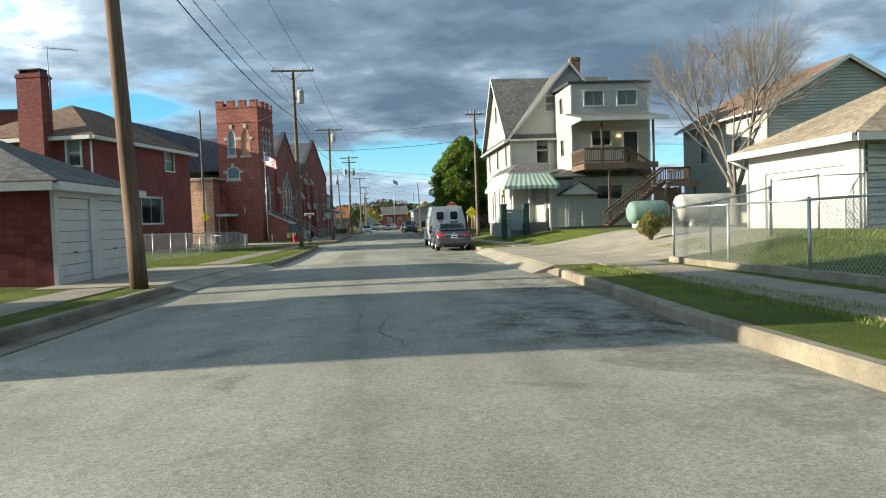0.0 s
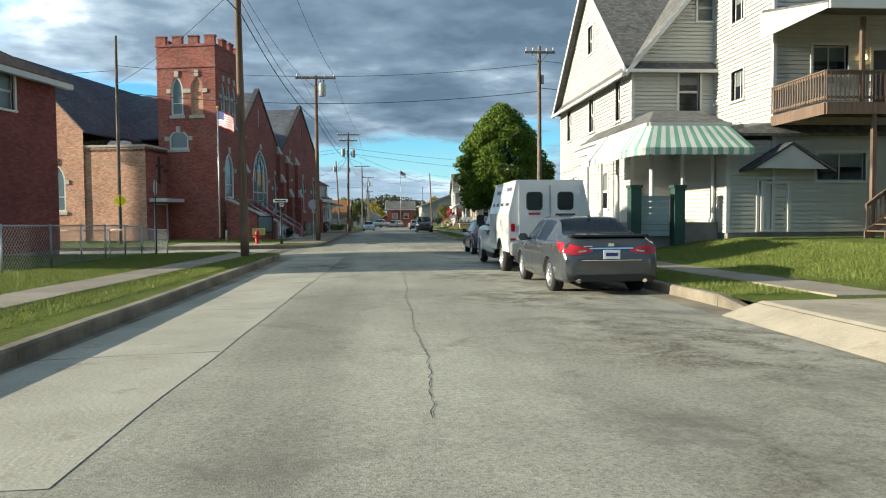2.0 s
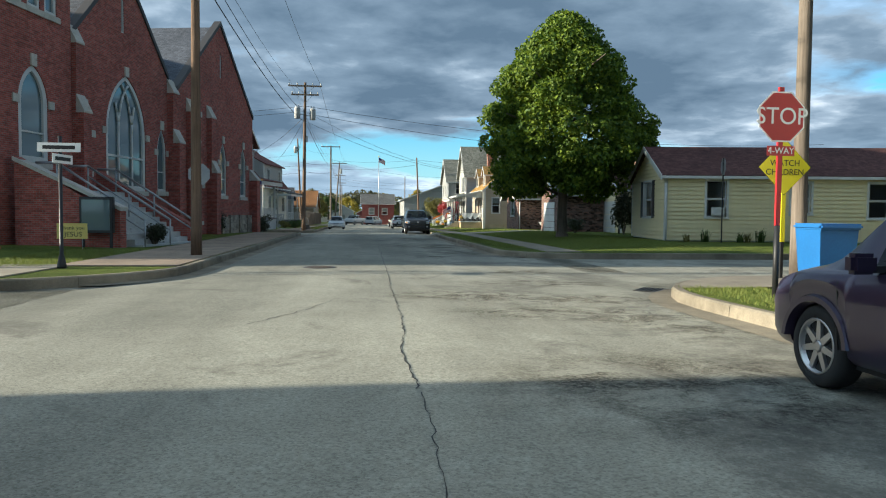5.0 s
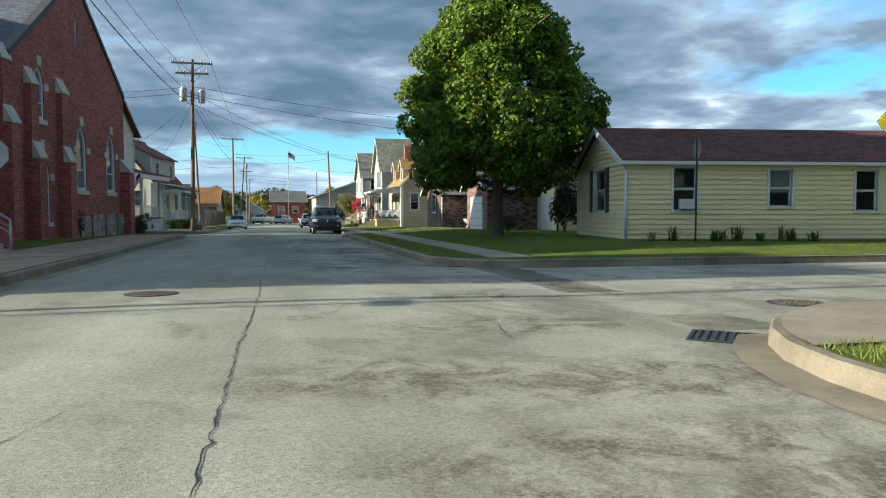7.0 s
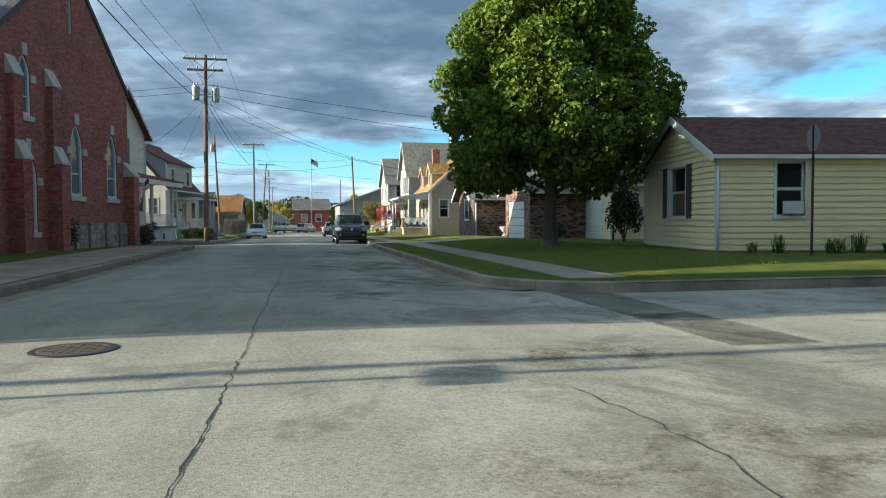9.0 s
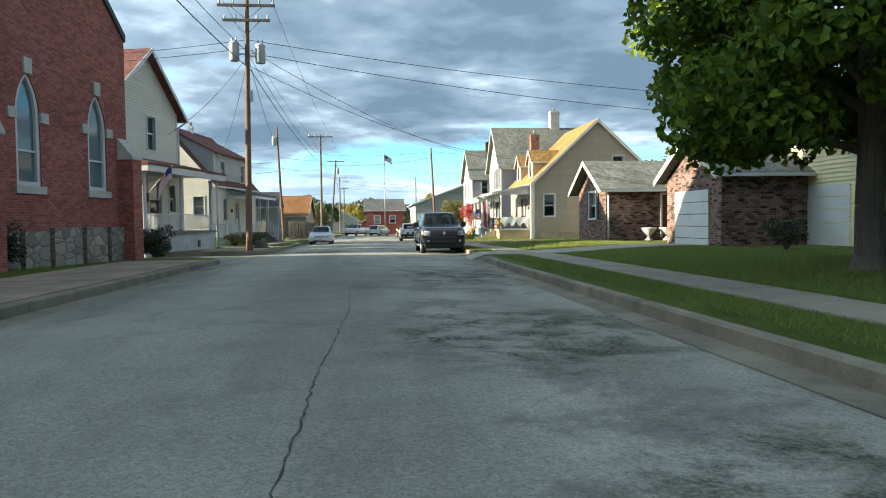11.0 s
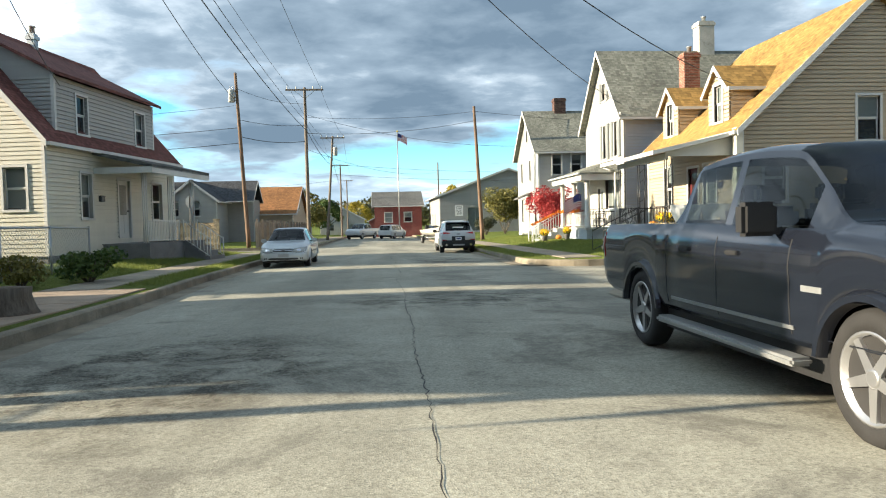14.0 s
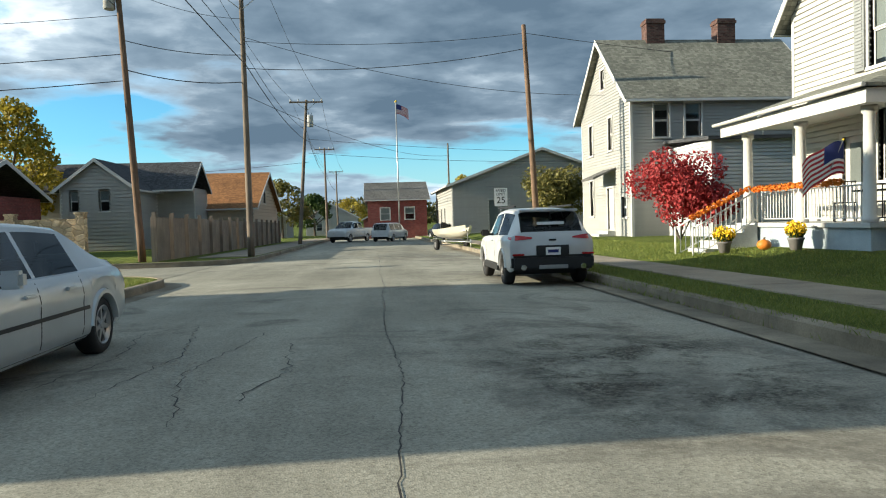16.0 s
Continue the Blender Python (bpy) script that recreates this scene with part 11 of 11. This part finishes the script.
def pumpkin(x, y, z, r=0.2):
    root = thing("pumpkin", (x, y, z), "round orange pumpkin set out for autumn", "pumpkin", "pumpkins")
    bm = bmn()
    bmesh.ops.create_uvsphere(bm, u_segments=24, v_segments=10, radius=r)
    for v in bm.verts:
        a = math.atan2(v.co.y, v.co.x)
        k = 1 + 0.06 * abs(math.sin(a * 4.5))
        v.co.x, v.co.y, v.co.z = v.co.x * k, v.co.y * k, v.co.z * 0.82 + r * 0.8
    part("flesh", bm, PUMPKIN, root, smooth=70)
    bm = bmn()
    tube(bm, (0, 0, r * 1.55), (0.02, 0, r * 1.95), 0.03, 0.02, 6)
    part("stalk", bm, BARK, root)


def mum_pot(x, y, z, w=0.55, label="pot of bright yellow chrysanthemums"):
    root = thing("flower_pot", (x, y, z), label, "flowers")
    bm = bmn()
    lathe(bm, [(0.12, 0), (0.17, 0.24), (0.19, 0.25), (0.19, 0.29)], sides=14)
    part("pot", bm, DARKBLOCK, root)
    rs_ = np.random.RandomState(int(x * 10))
    leaf_cloud("leaves", [(0, 0, 0.4, w * 0.4, w * 0.4, 0.15)], 220, 0.08, GREEN_LEAF, root, 3)
    leaf_cloud("bloom_mass", [(0, 0, 0.48, w * 0.48, w * 0.48, 0.2)], 420, 0.07, MUM, root, 4)


mum_pot(10.95, 130.4, 0.0, 1.0)
pumpkin(10.75, 131.3, 0.0, 0.2)
pumpkin(10.0, 131.9, -0.4, 0.13)
pumpkin(9.3, 131.9, -0.79, 0.13)
pumpkin(10.2, 143.4, H(10.2, 143.4), 0.16)
mum_pot(9.6, 144.2, H(9.6, 144.2), 0.6)
mum_pot(10.4, 142.4, H(10.4, 142.4), 0.5, "pot of faded autumn chrysanthemums")
# orange garland along the step railing of the grey house
gar = thing("garland", (9.9, 144.9, -0.42), "orange leaf garland wound along the white step railing", "garland")
leaf_cloud("garland_leaves", [(-0.8 + i * 0.15, 0, 0.62 + i * 0.07, 0.09, 0.08, 0.08) for i in range(11)] + [(0.8, -0.2 - i * 0.2, 1.3, 0.08, 0.1, 0.08) for i in range(18)], 1600, 0.07, leaf_mat("orange_leaves", (0.6, 0.16, 0.02), (0.8, 0.3, 0.04)), gar, 8)
# cobweb cloth and chair on the tan porch
web = thing("cobweb_cloth", (11.9, 129.72, 0.85), "white cobweb cloth draped over the porch railing", "decoration")
rows = []
for i in range(15):
    t = i / 14
    rows.append([(-1.15 + 2.3 * t, 0.02 * math.sin(i * 1.3 + j) - 0.02, 0.05 - j * (0.07 + 0.1 * abs(math.sin(i * 0.9)))) for j in range(5)])
bm = grid_mesh(rows)
bmesh.ops.solidify(bm, geom=bm.faces[:], thickness=0.006)
part("cloth", bm, FLAG_WHITE, web)
WEB = thing("cobweb_cloth", (10.62, 133.6, 0.5), "white cobweb cloth stretched on the porch railing", "decoration")
bm = bmn()
for i in range(14):
    a = i * math.pi * 2 / 14
    tube(bm, (0, 0, 0), (0.0, 0.9 * math.cos(a), 0.5 * math.sin(a)), 0.008, 0.008, 4)
for r_ in (0.3, 0.6, 0.9):
    pp = [Vector((0, r_ * math.cos(i * math.pi / 7), r_ * 0.55 * math.sin(i * math.pi / 7))) for i in range(15)]
    chain(bm, pp, 0.007, 4)
part("threads", bm, FLAG_WHITE, WEB)


def urn(x, y):
    root = thing("garden_urn", (x, y, H(x, y)), "white concrete garden urn beside the brick wall", "urn", "urns by the brick wall")
    bm = bmn()
    lathe(bm, [(0.2, 0), (0.2, 0.06), (0.1, 0.12), (0.09, 0.25), (0.2, 0.34), (0.34, 0.5), (0.37, 0.6), (0.4, 0.62), (0.4, 0.66), (0.33, 0.66), (0.3, 0.6)], sides=20)
    part("bowl", bm, WHITE, root)


urn(15.2, 111.7)
urn(16.1, 111.5)


def wire_chair(x, y, z, turn):
    root = thing("porch_chair", (x, y, z), "dark metal porch chair with slatted back", "chair", "porch chairs", turn=turn)
    for dx in (-0.22, 0.22):
        for dy in (-0.2, 0.2):
            bm = bmn()
            tube(bm, (dx, dy, 0), (dx, dy, 0.45), 0.014, 0.014, 6)
            part("leg", bm, IRON, root)
    slabpart("seat", root, IRON, -0.25, 0.25, -0.24, 0.24, 0.43, 0.46, 0.01)
    bm = bmn()
    for i in range(7):
        tube(bm, (-0.24 + i * 0.08, 0.22, 0.45), (-0.24 + i * 0.08, 0.3, 0.95), 0.01, 0.01, 5)
    tube(bm, (-0.26, 0.3, 0.95), (0.26, 0.3, 0.95), 0.016, 0.016, 6)
    pieces("back_bar", bm, IRON, root)


wire_chair(11.8, 141.3, 0.0, 200)
wire_chair(11.8, 142.7, 0.0, 330)
wire_chair(12.5, 130.6, 0.0, 180)
wire_chair(12.4, 133.6, 0.0, 190)
# patio table
tb = thing("porch_table", (11.9, 142.0, 0.0), "small round metal porch table", "table")
bm = bmn()
lathe(bm, [(0.35, 0.68), (0.36, 0.7), (0.35, 0.72)], sides=20)
part("tabletop", bm, IRON, tb)
bm = bmn()
lathe(bm, [(0.2, 0), (0.03, 0.05), (0.025, 0.68)], sides=10)
part("pedestal", bm, IRON, tb)

# letterboxes and wall lamps by the front doors
for hx_, hy_, hz_, lb in ((-9.86, 132.9, 1.55, "black letterbox beside the white house door"), (13.14, 130.75, 1.5, "dark letterbox beside the tan house door"), (-10.62, 116.6, 1.55, "black letterbox on the pale house wall")):
    lbx = thing("letterbox", (hx_, hy_, hz_), lb, "letterbox")
    slabpart("box", lbx, IRON, -0.06, 0.06, -0.18, 0.18, 0, 0.2, 0.02)
    slabpart("flap", lbx, IRON, -0.075, 0.075, -0.19, 0.19, 0.2, 0.23, 0.008)

lp = thing("lamp_post", (15.6, 94.6, H(15.6, 94.6)), "black garden lamp post on the lawn", "lamp post")
bm = bmn()
lathe(bm, [(0.06, 0), (0.06, 0.3), (0.035, 0.35), (0.035, 1.75)], sides=10)
part("post", bm, IRON, lp)
bm = bmn()
lathe(bm, [(0.07, 1.75), (0.13, 2.05), (0.15, 2.08), (0.02, 2.25)], sides=6)
part("lantern", bm, IRON, lp)
stump = thing("tree_stump", (-5.2, 116.3, H(-5.2, 116.3)), "dark cut tree stump on the verge", "stump")
bm = bmn()
lathe(bm, [(0.5, -0.05), (0.4, 0.1), (0.34, 0.3), (0.33, 0.42), (0.1, 0.44)], sides=18)
for v in bm.verts:
    v.co.x *= 1 + 0.12 * noise.noise(v.co * 3)
    v.co.y *= 1 + 0.12 * noise.noise(v.co * 3 + Vector((5, 0, 0)))
part("wood", bm, BARK, stump)
notice = thing("church_notice_board", (-9.35, 77.5, H(-9.35, 77.5)), "dark framed notice board in front of the church wall", "notice board", turn=-11)
slabpart("case", notice, IRON, -0.6, 0.6, -0.08, 0.08, 0.5, 1.75, 0.02)
slabpart("pane", notice, LEADED, -0.5, 0.5, -0.1, -0.08, 0.6, 1.65, 0)
for x in (-0.5, 0.5):
    bm = bmn()
    box(bm, x - 0.04, x + 0.04, -0.04, 0.04, 0, 0.5)
    part("leg", bm, IRON, notice)
fb = thing("bollard", (-10.9, 71.4, H(-10.9, 71.4)), "short white bollard on the church grass", "bollard")
bm = bmn()
lathe(bm, [(0.07, 0), (0.07, 0.7), (0.05, 0.75), (0.01, 0.77)], sides=12)
part("post", bm, WHITE, fb)
